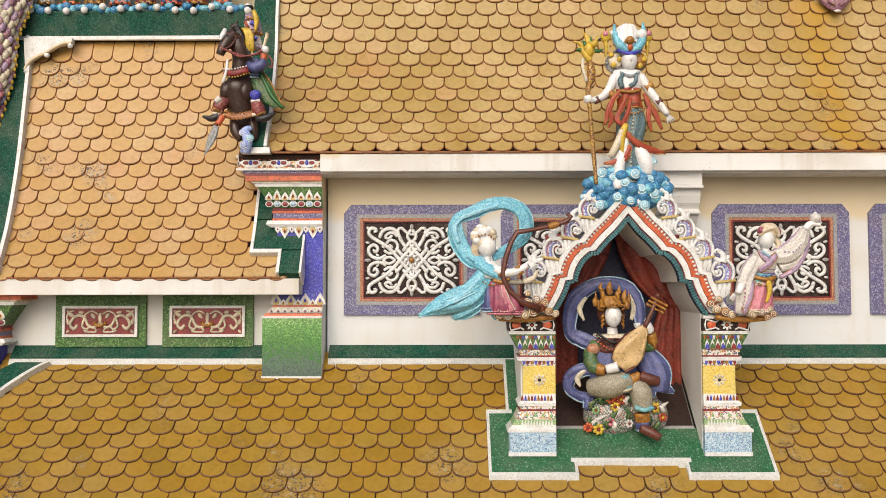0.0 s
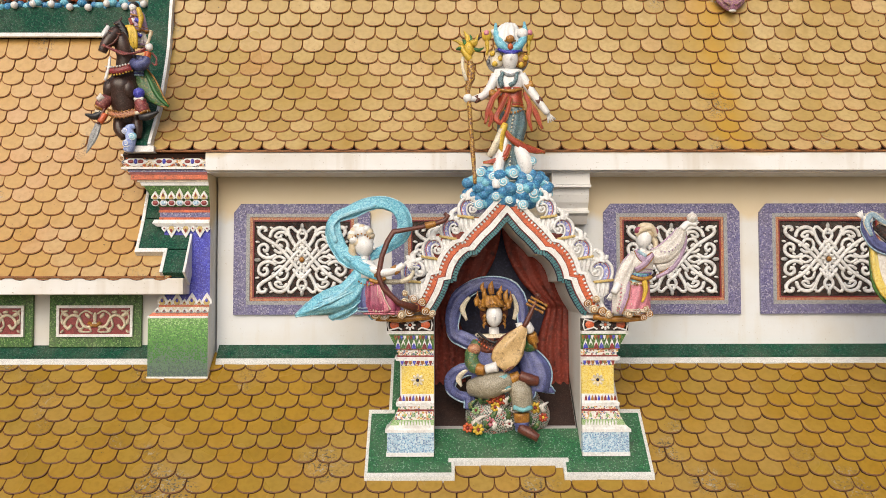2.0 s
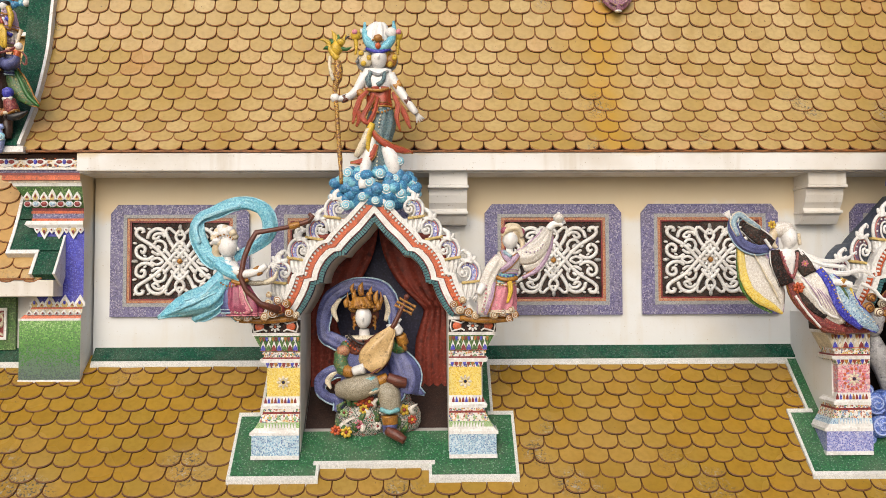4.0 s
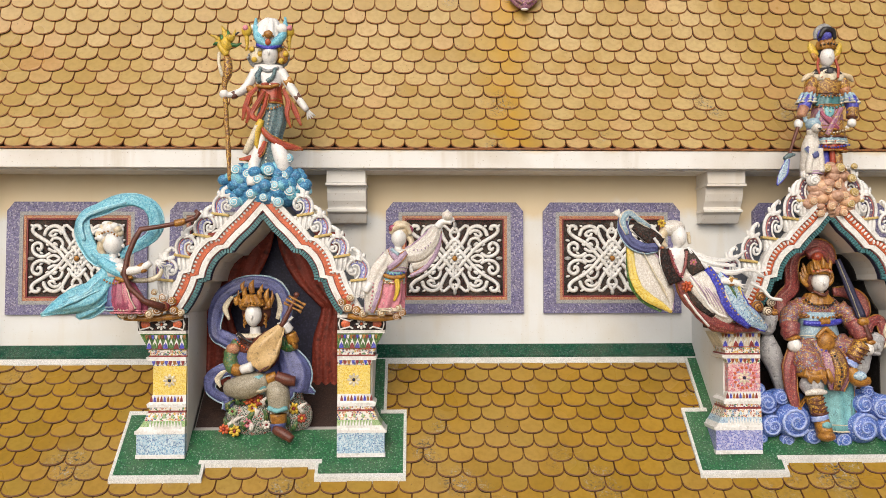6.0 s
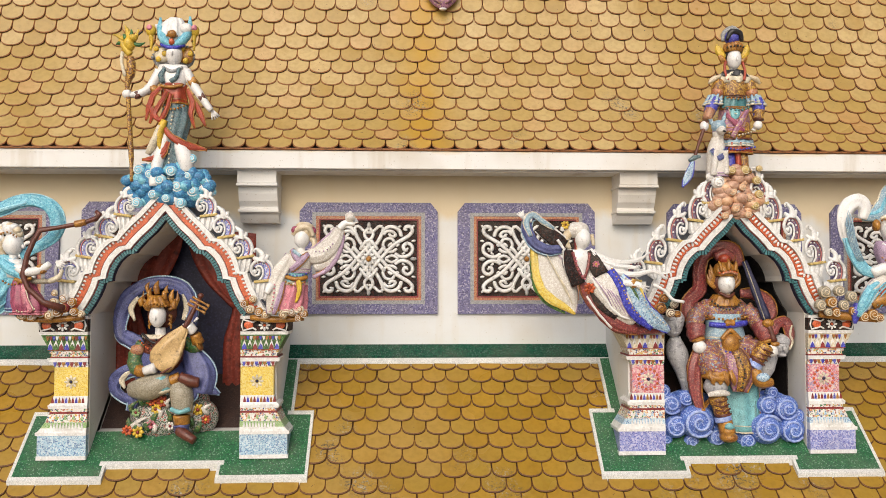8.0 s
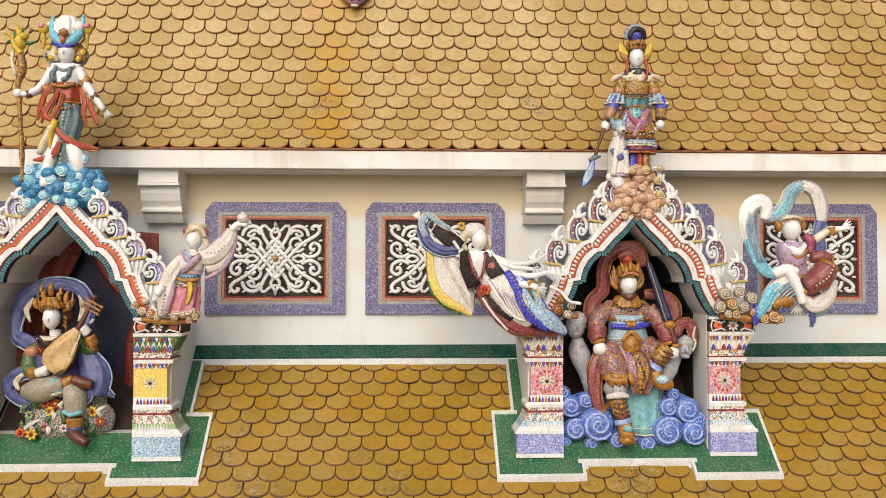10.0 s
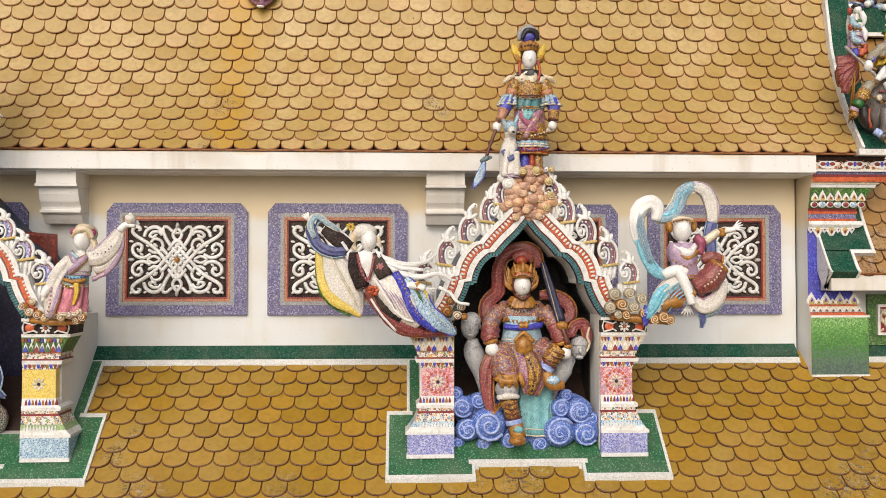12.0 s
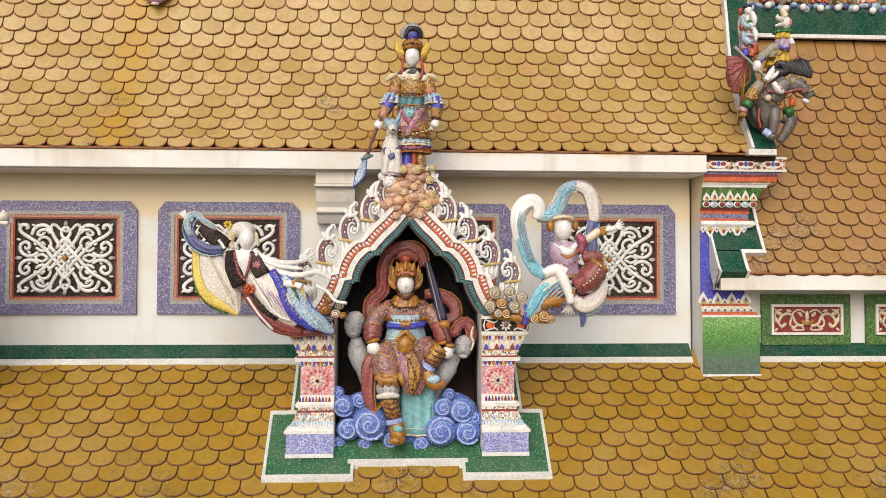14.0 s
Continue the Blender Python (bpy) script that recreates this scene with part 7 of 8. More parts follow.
# -- attendant with wide cream sleeve and trailing robe --
f = Fig((620, 560), (4.815, 1.711), -0.86, 0.00414)
f.t("ivory", [(516, 440, 0), (530, 474, 0), (548, 508, 0), (566, 532, 0), (578, 560, 0)], [8, 24, 27, 19, 2], 0.3, 14).t("yellow", [(503, 436, -3), (506, 470, -4), (512, 505, -5), (530, 532, -5), (556, 548, -5), (578, 562, -3)], [5, 7, 8, 8, 6, 2], 0.5).t("grass", [(501, 440, -1), (502, 480, -1), (508, 512, -1), (528, 542, -1), (560, 560, -1)], [3, 4, 5, 4, 2], 0.5)
for k in range(4):
    f.t("cream", [(524 + 5 * k, 452 + 10 * k, -9), (540 + 6 * k, 482 + 10 * k, -10), (560 + 4 * k, 520 + 8 * k, -8)], [1, 1.6, 1], per=3, seg=5)
f.t("iris", [(552, 446, -6), (528, 448, -8), (504, 436, -8), (492, 412, -6), (496, 392, -4), (512, 388, -4)], [8, 9, 9, 9, 8, 5], 0.55).t("paleblue", [(498, 424, -12), (490, 400, -10), (502, 386, -8), (520, 398, -8), (540, 410, -6)], [3, 5, 5, 4, 3], 0.6).t("black", [(512, 408, -2), (535, 424, -4), (560, 440, -4)], [8, 13, 11], 0.5).t("skin", [(545, 430, -12), (556, 446, -12)], 3).t("skin", [(500, 396, -6), (486, 392, -6)], [5, 5]).fingers(486, 392, -120, 4, 14)
f.robe("skin", [(588, 448, 0, 19, 12), (586, 466, -2, 22, 14), (586, 484, 0, 19, 13), (590, 498, 0, 18, 13)]).t("black", [(566, 450, -4), (570, 478, -10), (582, 510, -12)], [9, 13, 12], 0.7).t("black", [(604, 450, -6), (612, 472, -10), (622, 492, -12)], [8, 14, 14], 0.7).t("crimson", [(572, 452, -13), (580, 482, -18), (590, 498, -18), (598, 478, -18), (602, 454, -14)], 2.5).blossom(612, 474, -20, 7, "rose", "sunny")
f.t("skin", [(588, 452), (590, 440)], [7, 6.5]).b("skin", 592, 428, -4, 14, 19, 15).b("ivory", 584, 412, 3, 22, 15, 16).t("hair", [(570, 412, 0), (562, 432, 0), (570, 446, -2)], [8, 7, 3]).blossom(560, 404, -8, 8, "sunny", "gold").t("hair", [(608, 420, -4), (612, 440, -2)], [4, 3])
f.t("ivory", [(596, 490, -4), (622, 506, -8), (646, 528, -10), (664, 552, -10), (684, 574, -8)], [15, 24, 27, 24, 14], 0.55, 12).t("cobalt", [(638, 484, -16), (654, 512, -22), (664, 540, -23), (684, 566, -20), (712, 586, -14)], [7, 7, 7, 8, 5], 0.6).t("sky", [(656, 496, -14), (680, 524, -18), (696, 556, -18), (722, 576, -14), (745, 592, -8)], [8, 12, 14, 12, 4], 0.5)
f.t("yellow", [(676, 500, -18), (692, 520, -20), (700, 545, -18)], [3, 3, 2]).t("forest", [(668, 505, -20), (682, 528, -22), (690, 548, -20)], 3)
f.t("crimson", [(592, 500, -6), (604, 530, -8), (626, 556, -8), (652, 580, -6), (690, 590, -2)], [10, 13, 14, 13, 8], 0.6).t("black", [(600, 515, -12), (622, 545, -14), (650, 566, -14)], [6, 9, 7], 0.6).t("skin", [(606, 500, -18), (624, 530, -20), (650, 562, -20), (672, 570, -18)], 2.2).t("skin", [(596, 530, -15), (618, 562, -16), (640, 586, -14)], 2).blossom(600, 516, -20, 11, "orange", "red")
f.t("skin", [(604, 448, -8), (624, 462, -10), (656, 470, -8), (690, 466, -6), (712, 452, -6)], [4, 5, 4, 3, 1.5], 0.8).t("skin", [(606, 454, -10), (640, 482, -12), (680, 492, -12), (716, 486, -12), (740, 500, -14)], [4, 5, 4.5, 3.5, 2], 0.8).t("skin", [(620, 466, -12), (650, 476, -13), (690, 480, -12)], [3, 4, 2], 0.8).t("skin", [(714, 510, -16), (734, 520, -18), (748, 536, -20), (768, 540, -20)], 3)
f.t("skin", [(660, 506, -18), (678, 508, -22), (690, 512, -24)], [7, 6, 7]).fingers(692, 512, 40, 5, 20).t("gold", [(676, 502, -22), (680, 514, -22)], 6)
for a, b, r, c in ((730, 552, 11, "gold"), (748, 560, 9, "cream"), (736, 534, 9, "gold"), (755, 545, 8, "cream"), (712, 562, 9, "crimson"), (700, 575, 9, "crimson"), (760, 562, 7, "gold")):
    f.swirl(c, "brown", a, b, -6, r)
f.t("crimson", [(650, 590, 2), (690, 592, 4), (745, 588, 8)], [6, 8, 8])
for k in range(5):
    f.t("lilac", [(606 + 8 * k, 496 + 5 * k, -19), (624 + 8 * k, 520 + 5 * k, -23), (640 + 8 * k, 548 + 5 * k, -21)], [0.6, 1.5, 0.6], per=3, seg=5)
f.beads("sunny", [(640, 482, -20), (656, 512, -27), (668, 542, -28), (690, 568, -25)], 1.6, 6).beads("cream", [(664, 498, -22), (690, 528, -27), (706, 556, -27), (736, 580, -20)], 1.6, 6).beads("rose", [(576, 462, -18), (582, 486, -22), (592, 500, -22)], 1.8, 6)
f.done("statue", "porcelain attendant statue with cream sleeve and trailing blue robe")

# -- attendant with blue and white scarf --
f = Fig((1150, 560), (7.035, 1.707), -0.86, 0.0042)
f.t("skin", [(1100, 392, 2), (1104, 372, 2), (1092, 360, 2), (1072, 372, 2), (1066, 400, 2), (1074, 432, 2)], [8, 12, 13, 14, 12, 10], 0.5).t("cyan", [(1072, 425, 0), (1080, 455, -2), (1096, 482, -4), (1116, 490, -6)], [9, 9, 9, 7], 0.5).t("skin", [(1110, 490, -8), (1134, 480, -10), (1150, 486, -12)], [9, 11, 9])
f.t("paleblue", [(1100, 386, 4), (1124, 384, 4), (1140, 366, 4), (1150, 342, 4), (1172, 330, 4)], [9, 12, 12, 11, 9], 0.5).t("cyan", [(1108, 384, 0), (1130, 378, 0), (1144, 350, 0), (1164, 332, 0)], [2, 3.5, 3, 2], 0.7).t("ivory", [(1168, 330, 4), (1190, 340, 4), (1202, 366, 4), (1204, 396, 4)], [8, 11, 12, 9], 0.5).t("iris", [(1202, 396, 2), (1196, 420, 0), (1198, 446, -2), (1192, 462, -2)], [10, 10, 9, 5], 0.5)
f.robe("lilac", [(1148, 432, 0, 24, 13), (1146, 452, -2, 27, 17), (1150, 476, -2, 22, 15), (1156, 494, 0, 20, 14)], 5, 0.03).t("skin", [(1130, 436, -8), (1150, 450, -16), (1168, 436, -8)], [5, 7, 5], 0.7).t("gold", [(1128, 444, -10), (1150, 460, -18), (1172, 446, -10)], 3).t("magenta", [(1170, 420, -2), (1180, 432, -4), (1176, 452, -6)], [7, 9, 6])
f.t("skin", [(1148, 440), (1146, 424)], [8, 7]).b("skin", 1146, 410, -4, 16, 20, 16).b("ivory", 1146, 398, 3, 20, 15, 15).b("gold", 1124, 404, 0, 7, 11, 8).b("gold", 1168, 402, 0, 6, 10, 8).t("hair", [(1128, 392, -8), (1146, 388, -14), (1164, 392, -8)], 3)
f.t("skin", [(1134, 478, -12), (1144, 500, -16), (1152, 522, -20), (1156, 540, -22)], [10, 10, 8, 7]).fingers(1156, 542, 95, 5, 20).t("gold", [(1148, 524, -20), (1162, 520, -20)], 7)
f.t("cream", [(1186, 430, -2), (1208, 414, -6), (1224, 410, -10)], [8, 7, 6]).t("skin", [(1222, 410, -10), (1238, 408, -12)], [6, 5]).fingers(1238, 406, -20, 5, 18).t("gold", [(1214, 406, -9), (1216, 420, -9)], 7)
f.t("crimson", [(1166, 512, -10), (1190, 496, -14), (1206, 474, -14)], [16, 22, 19]).t("gold", [(1184, 514, -22), (1200, 488, -28)], 4).t("crimson", [(1180, 462, -6), (1196, 458, -8), (1214, 462, -8)], [8, 12, 9]).t("ivory", [(1160, 530, -12), (1180, 545, -12), (1206, 530, -10), (1216, 500, -8)], [8, 12, 12, 8], 0.6).t("paleblue", [(1184, 560, -8), (1208, 545, -6), (1218, 520, -6)], [5, 7, 4], 0.6).t("iris", [(1176, 550, -10), (1180, 565, -8), (1178, 582, -6)], [7, 6, 2], 0.6)
f.t("ivory", [(1148, 500, -6), (1122, 510, -8), (1104, 530, -8), (1096, 552, -6)], [12, 15, 14, 9], 0.6).t("cyan", [(1130, 502, -12), (1106, 516, -14), (1092, 540, -14), (1080, 565, -10)], [5, 8, 9, 4], 0.6).t("cobalt", [(1086, 545, -8), (1080, 560, -8), (1078, 578, -6)], [9, 8, 3], 0.6).t("gold", [(1108, 545, -6), (1126, 535, -10), (1142, 540, -10)], [10, 13, 8]).t("red", [(1120, 525, -10), (1140, 520, -12)], [8, 7])
for a, b, r, c in ((1024, 522, 12, "greige"), (1050, 520, 11, "greige"), (1072, 530, 11, "greige"), (1036, 540, 11, "gold"), (1016, 545, 11, "greige"), (1058, 545, 10, "greige"), (1044, 558, 9, "gold"), (1076, 556, 9, "gold"), (1110, 562, 11, "gold"), (1122, 568, 9, "gold"), (1094, 566, 9, "gold"), (1030, 558, 8, "greige")):
    f.swirl(c, "hair", a, b, -6, r)
f.t("gold", [(1020, 562, 6), (1070, 566, 4), (1120, 572, -2)], [6, 8, 5])
for k in range(5):
    f.t("paleblue", [(1070 + 2 * k, 378 + 3 * k, -8), (1064 + 3 * k, 402, -9), (1072 + 3 * k, 436, -7), (1084 + 3 * k, 468, -9)], [0.6, 1.3, 1.5, 0.8], per=3, seg=5)
    f.t("cyan", [(1150 + 3 * k, 496 + 4 * k, -18), (1124 + 3 * k, 508 + 5 * k, -19), (1104 + 3 * k, 532 + 5 * k, -17)], [0.6, 1.4, 0.6], per=3, seg=5)
f.beads("gold", [(1124, 462, -16), (1148, 474, -20), (1172, 462, -14)], 1.8, 6).beads("cream", [(1176, 508, -32), (1194, 494, -37), (1206, 474, -33)], 2, 6).beads("gold", [(1128, 396, -12), (1146, 392, -17), (1164, 396, -12)], 2, 5)
f.done("statue", "porcelain attendant statue in lilac with blue and white scarf")

# -- riders on the corner columns --
f = Fig((430, 260), (-1.345, 3.029), -0.36, 0.00448)
f.robe("horse", [(424, 116, 0, 15, 16), (420, 135, 2, 21, 24), (419, 152, 2, 27, 30), (420, 172, 6, 26, 30), (424, 200, 10, 23, 28), (428, 222, 12, 15, 20)]).b("horse", 401, 158, -10, 13, 19, 15, 10).b("horse", 434, 160, -10, 13, 20, 15, -10)
f.t("horse", [(422, 130, 0), (425, 105, -4), (422, 80, -10), (414, 62, -14)], [18, 17, 16, 12]).t("horse", [(414, 58, -16), (405, 72, -24), (396, 90, -30), (393, 98, -31)], [12, 12, 8.5, 7.5]).b("horse", 410, 74, -20, 9, 12, 10).t("skin", [(400, 52, -24), (399, 62, -32), (394, 74, -37)], [4, 5, 3]).b("coal", 407, 66, -33, 2.6, 2.8, 2).b("coal", 393, 94, -38, 2, 2, 2)
f.t("horse", [(398, 54, -14), (393, 42, -14)], [4, 1]).t("horse", [(410, 46, -14), (420, 30, -12)], [5, 1])
for k in range(8):
    f.t("coal", [(406 + 3 * k, 42 + 4 * k, -12), (416 + 3 * k, 42 + 6 * k, -14), (428 + 2 * k, 56 + 8 * k, -8)], [2, 5, 2], 0.7, 6, 3)
f.t("brown", [(396, 60, -31), (410, 62, -30), (424, 66, -24)], 2).t("brown", [(420, 66, -25), (412, 82, -30), (398, 92, -37)], 2).t("crimson", [(396, 88, -38), (412, 94, -34), (440, 100, -24), (466, 86, -16)], 2.2).t("crimson", [(408, 92, -36), (430, 102, -30), (462, 92, -16)], 1.8)
f.t("maroon", [(400, 128, -24), (420, 132, -32), (442, 124, -26)], 6, 0.6).beads("ivory", [(398, 122, -24), (418, 126, -36), (440, 118, -28)], 2, 4.5).beads("sunny", [(400, 136, -26), (420, 140, -36), (444, 130, -26)], 1.7, 4.5).t("skin", [(406, 106, -28), (404, 130, -30), (398, 148, -30)], [2, 3, 2])
f.t("rust", [(400, 202, -14), (424, 208, -24), (450, 200, -14)], 5, 0.6).beads("gold", [(400, 197, -16), (424, 203, -28), (450, 195, -16)], 1.6, 4.5).beads("gold", [(402, 208, -14), (424, 214, -26), (448, 206, -14)], 1.6, 4.5)
f.t("horse", [(416, 210, 0), (416, 230, -8), (426, 246, -8)], [12, 10, 7]).t("horse", [(440, 205, 6), (446, 226, 0), (446, 246, 0)], [12, 9, 7])
f.t("mist", [(434, 270, -12), (440, 250, -16), (436, 232, -16), (446, 226, -14)], [9, 9, 8, 4]).swirl("mist", "skin", 432, 236, -20, 7).swirl("cloudlight", "skin", 444, 246, -20, 8).swirl("mist", "skin", 434, 258, -20, 8)
f.t("crimson", [(402, 172, -6), (392, 182, -14), (384, 194, -16)], [9, 12, 10]).t("ivory", [(392, 174, -22), (384, 182, -24)], [7, 5]).t("cream", [(378, 200, -18), (392, 204, -20)], 3).t("coal", [(388, 204, -16), (376, 210, -18), (360, 206, -18)], [7, 6, 2])
f.b("cobalt", 453, 168, -16, 10, 10, 9).t("ivory", [(446, 180, -18), (462, 178, -18)], 3.5).t("crimson", [(454, 180, -12), (458, 192, -14), (463, 202, -14)], [10, 12, 10]).t("cream", [(448, 204, -18), (470, 200, -18)], 3).t("coal", [(456, 210, -16), (470, 210, -18), (488, 200, -16)], [6, 7, 2])
# rider: green cape, violet sleeve, plume
f.t("forest", [(448, 124, 4), (458, 146, 2), (476, 170, 0), (500, 188, 0)], [12, 17, 13, 2.5], 0.35).t("kelly", [(458, 124, 0), (470, 148, -2), (484, 172, -4), (502, 189, -4)], [3, 4, 4, 2])
f.robe("iris", [(444, 96, 8, 12, 11), (446, 112, 8, 15, 13), (444, 132, 10, 17, 14)], 6, 0.05).t("iris", [(438, 112, -8), (452, 118, -14), (464, 112, -16), (467, 104, -16)], [9, 10.5, 9, 6]).t("orange", [(467, 104, -16), (468, 94, -16)], 6).t("gold", [(462, 104, -17), (473, 103, -17)], 2.5).b("skin", 470, 86, -16, 7, 7, 6).t("hair", [(466, 82, -16), (471, 66, -16), (474, 56, -16)], [2.5, 3, 4]).t("crimson", [(474, 94, -12), (481, 104, -10), (480, 117, -10), (474, 112, -10)], 1.6)
for k in range(6):
    f.t("sunny", [(428 + 2 * k, 46, -14), (436 + 2 * k, 60, -17), (437 + 2 * k, 76 + 2 * (k % 3), -16), (440 + 1.4 * k, 88, -14)], [2, 3.2, 3, 0.8], 1, 6, 3)
# small attendants stacked behind the horse's head
for b0, coat, cap in ((16, "lilac", "coal"), (42, "ivory", "brown")):
    f.robe(coat, [(438, b0 - 2, 8, 10, 9), (441, b0 + 14, 8, 13, 10), (444, b0 + 34, 8, 14, 11)], 7, 0.10).b("skin", 434, b0 - 8, 2, 7, 8, 7).b(cap, 435, b0 - 13, 4, 9, 6, 8).t("gold", [(432, b0 + 6, -4), (450, b0 + 10, -3)], 2).t("cobalt", [(440, b0 + 16, -4), (452, b0 + 20, -3)], 3.5).t("red", [(430, b0 + 14, -4), (436, b0 + 26, -5)], 3)
f.t("sunny", [(446, 12, -8), (452, 30, -8), (450, 50, -8)], [4, 5, 2])
f.t("brown", [(396, 196, -22), (390, 212, -24), (386, 224, -24)], 3).t("orange", [(398, 206, -22), (388, 222, -24)], [5, 6]).t("greychip", [(386, 224, -24), (378, 248, -26), (366, 276, -26)], [5, 7, 0.8], 0.3)
f.done("rider_statue", "glazed statue of a rider on a dark brown horse", "statue", "riders on the corner columns")

f = Fig((1380, 250), (8.870, 3.080), -0.36, 0.00462)
f.robe("greyhorse", [(1376, 150, 4, 17, 18), (1368, 168, 4, 22, 24), (1368, 190, 8, 22, 26), (1370, 210, 10, 20, 24), (1372, 228, 10, 12, 14)]).t("greyhorse", [(1372, 172, -4), (1382, 156, -12), (1396, 144, -18)], [20, 19, 15])
f.t("greyhorse", [(1398, 142, -20), (1412, 150, -26), (1424, 164, -32), (1431, 174, -34)], [13, 13, 9, 8]).b("greyhorse", 1406, 152, -24, 11, 13, 12).b("coal", 1419, 148, -37, 2.6, 2.4, 2).b("skin", 1421, 181, -34, 7, 4, 6, 25).b("coal", 1433, 172, -41, 1.8, 1.8, 2).t("greyhorse", [(1398, 130, -16), (1392, 118, -18)], [4, 1])
for k in range(9):
    q = 6 * k
    f.t("coal", [(1376 + q, 124 - 0.5 * q, -10), (1382 + q, 112 + 2 * (k % 2), -16), (1390 + q * 0.95, 116 + 0.25 * q, -20), (1392 + q * 0.95, 128 + 0.2 * q, -22)], [3, 6, 6, 1.5], 0.8, 7, 3)
f.t("coal", [(1366, 120, -8), (1384, 128, -14), (1400, 122, -16)], [8, 10, 7])
f.t("crimson", [(1424, 166, -42), (1406, 162, -38), (1384, 166, -32), (1358, 162, -24)], 2.2).beads("sunny", [(1398, 148, -34), (1404, 142, -36), (1412, 138, -36)], 1.8, 3.5).beads("cream", [(1414, 166, -40), (1424, 164, -42), (1434, 160, -42)], 1.6, 3.5).beads("gold", [(1352, 172, -20), (1366, 184, -28), (1386, 184, -26)], 2.4, 6).b("cream", 1359, 174, -24, 5, 6, 4).b("orange", 1404, 180, -20, 6, 9, 6)
f.t("greyhorse", [(1374, 192, -14), (1372, 214, -20), (1368, 236, -18)], [11, 9, 7]).b("greyhorse", 1367, 241, -19, 8, 6, 8).t("greyhorse", [(1394, 204, -8), (1404, 212, -14), (1396, 232, -12), (1384, 248, -8)], [11, 11, 9, 7]).t("mist", [(1354, 230, -16), (1364, 238, -20)], [6, 7]).t("red", [(1350, 190, -8), (1348, 208, -10), (1352, 224, -10)], 2.5).t("coal", [(1340, 184, 0), (1346, 206, 0), (1354, 222, 0)], [10, 11, 7])
f.t("kelly", [(1402, 196, -20), (1392, 200, -22)], [9, 9]).beads("gold", [(1384, 192, -26), (1396, 188, -30), (1406, 188, -28)], 1.8, 4)
# rider's leg, maroon cape, arm, robe, plumed head
f.t("greige", [(1352, 146, -10), (1342, 156, -14), (1336, 166, -16)], [9, 10, 9]).t("ochre", [(1338, 160, -16), (1330, 172, -18), (1328, 178, -18)], [10, 11, 9]).beads("sunny", [(1324, 164, -26), (1334, 170, -28), (1340, 178, -26)], 2, 4).t("kelly", [(1326, 180, -18), (1321, 188, -18)], 10).t("lilac", [(1318, 192, -18), (1315, 198, -18)], 8).b("ochre", 1315, 204, -20, 7, 6, 9)
for k in range(7):
    t = k / 6
    f.t("crimson", [(1334 - 4 * t, 100 + 8 * t, 0 - 4 * (k % 2)), (1316 - 12 * math.sin(1.6 * t) + 8 * t, 104 + 34 * t, -6 - 4 * (k % 2)), (1294 + 14 * t * t, 102 + 60 * t, -4)], [3, 8, 5.5], 0.8, 8, 4)
f.t("crimson", [(1328, 104, 4), (1318, 128, 6), (1312, 150, 6)], [12, 20, 10], 0.4)
f.robe("sunny", [(1392, 84, 2, 14, 12), (1390, 98, 2, 18, 15), (1388, 112, 2, 21, 17)], 9, 0.07).robe("lilac", [(1398, 64, 2, 13, 11), (1396, 76, 2, 14, 12), (1394, 84, 2, 15, 13)], 6, 0.05).robe("sunny", [(1399, 52, 2, 13, 11), (1399, 62, 2, 13, 11)], 6, 0.05).robe("kelly", [(1400, 46, 2, 14, 12), (1400, 52, 2, 18, 14)], 12, 0.10)
f.t("cobalt", [(1384, 78, -12), (1394, 84, -14), (1404, 82, -12)], 3).t("greige", [(1392, 80, -4), (1374, 86, -10), (1364, 96, -12)], [8, 12, 10], 0.6).beads("gold", [(1366, 100, -18), (1380, 98, -20), (1394, 88, -18)], 2, 4).t("greige", [(1366, 90, -10), (1354, 98, -14), (1346, 108, -18)], [8, 8, 7]).t("cobalt", [(1346, 102, -18), (1354, 108, -20)], 5).b("skin", 1341, 118, -22, 8, 10, 8)
f.b("ivory", 1402, 34, 0, 11, 14, 11).t("ivory", [(1396, 38, -6), (1386, 40, -6), (1382, 41, -6)], [5, 3, 1]).t("ivory", [(1396, 30, -6), (1386, 26, -6), (1387, 20, -6)], [5, 4, 1]).t("hair", [(1402, 24, -4), (1397, 14, -4), (1398, 6, -4)], [7, 5, 1.5]).t("rose", [(1408, 30, -8), (1408, 40, -8)], [3, 3]).t("skin", [(1408, 64, -8), (1412, 74, -8)], [4, 5])
f.t("greychip", [(1303, 82, -16), (1336, 118, -22), (1354, 138, -26)], 2.2).t("skin", [(1354, 144, -26), (1364, 130, -26), (1370, 118, -24)], [5, 6, 1]).t("skin", [(1360, 140, -27), (1372, 134, -27), (1376, 128, -26)], [4, 4, 1]).t("skin", [(1366, 148, -30), (1374, 160, -32), (1382, 166, -32)], [4, 7, 4]).t("rose", [(1370, 152, -36), (1378, 162, -38)], [1.5, 2.5])
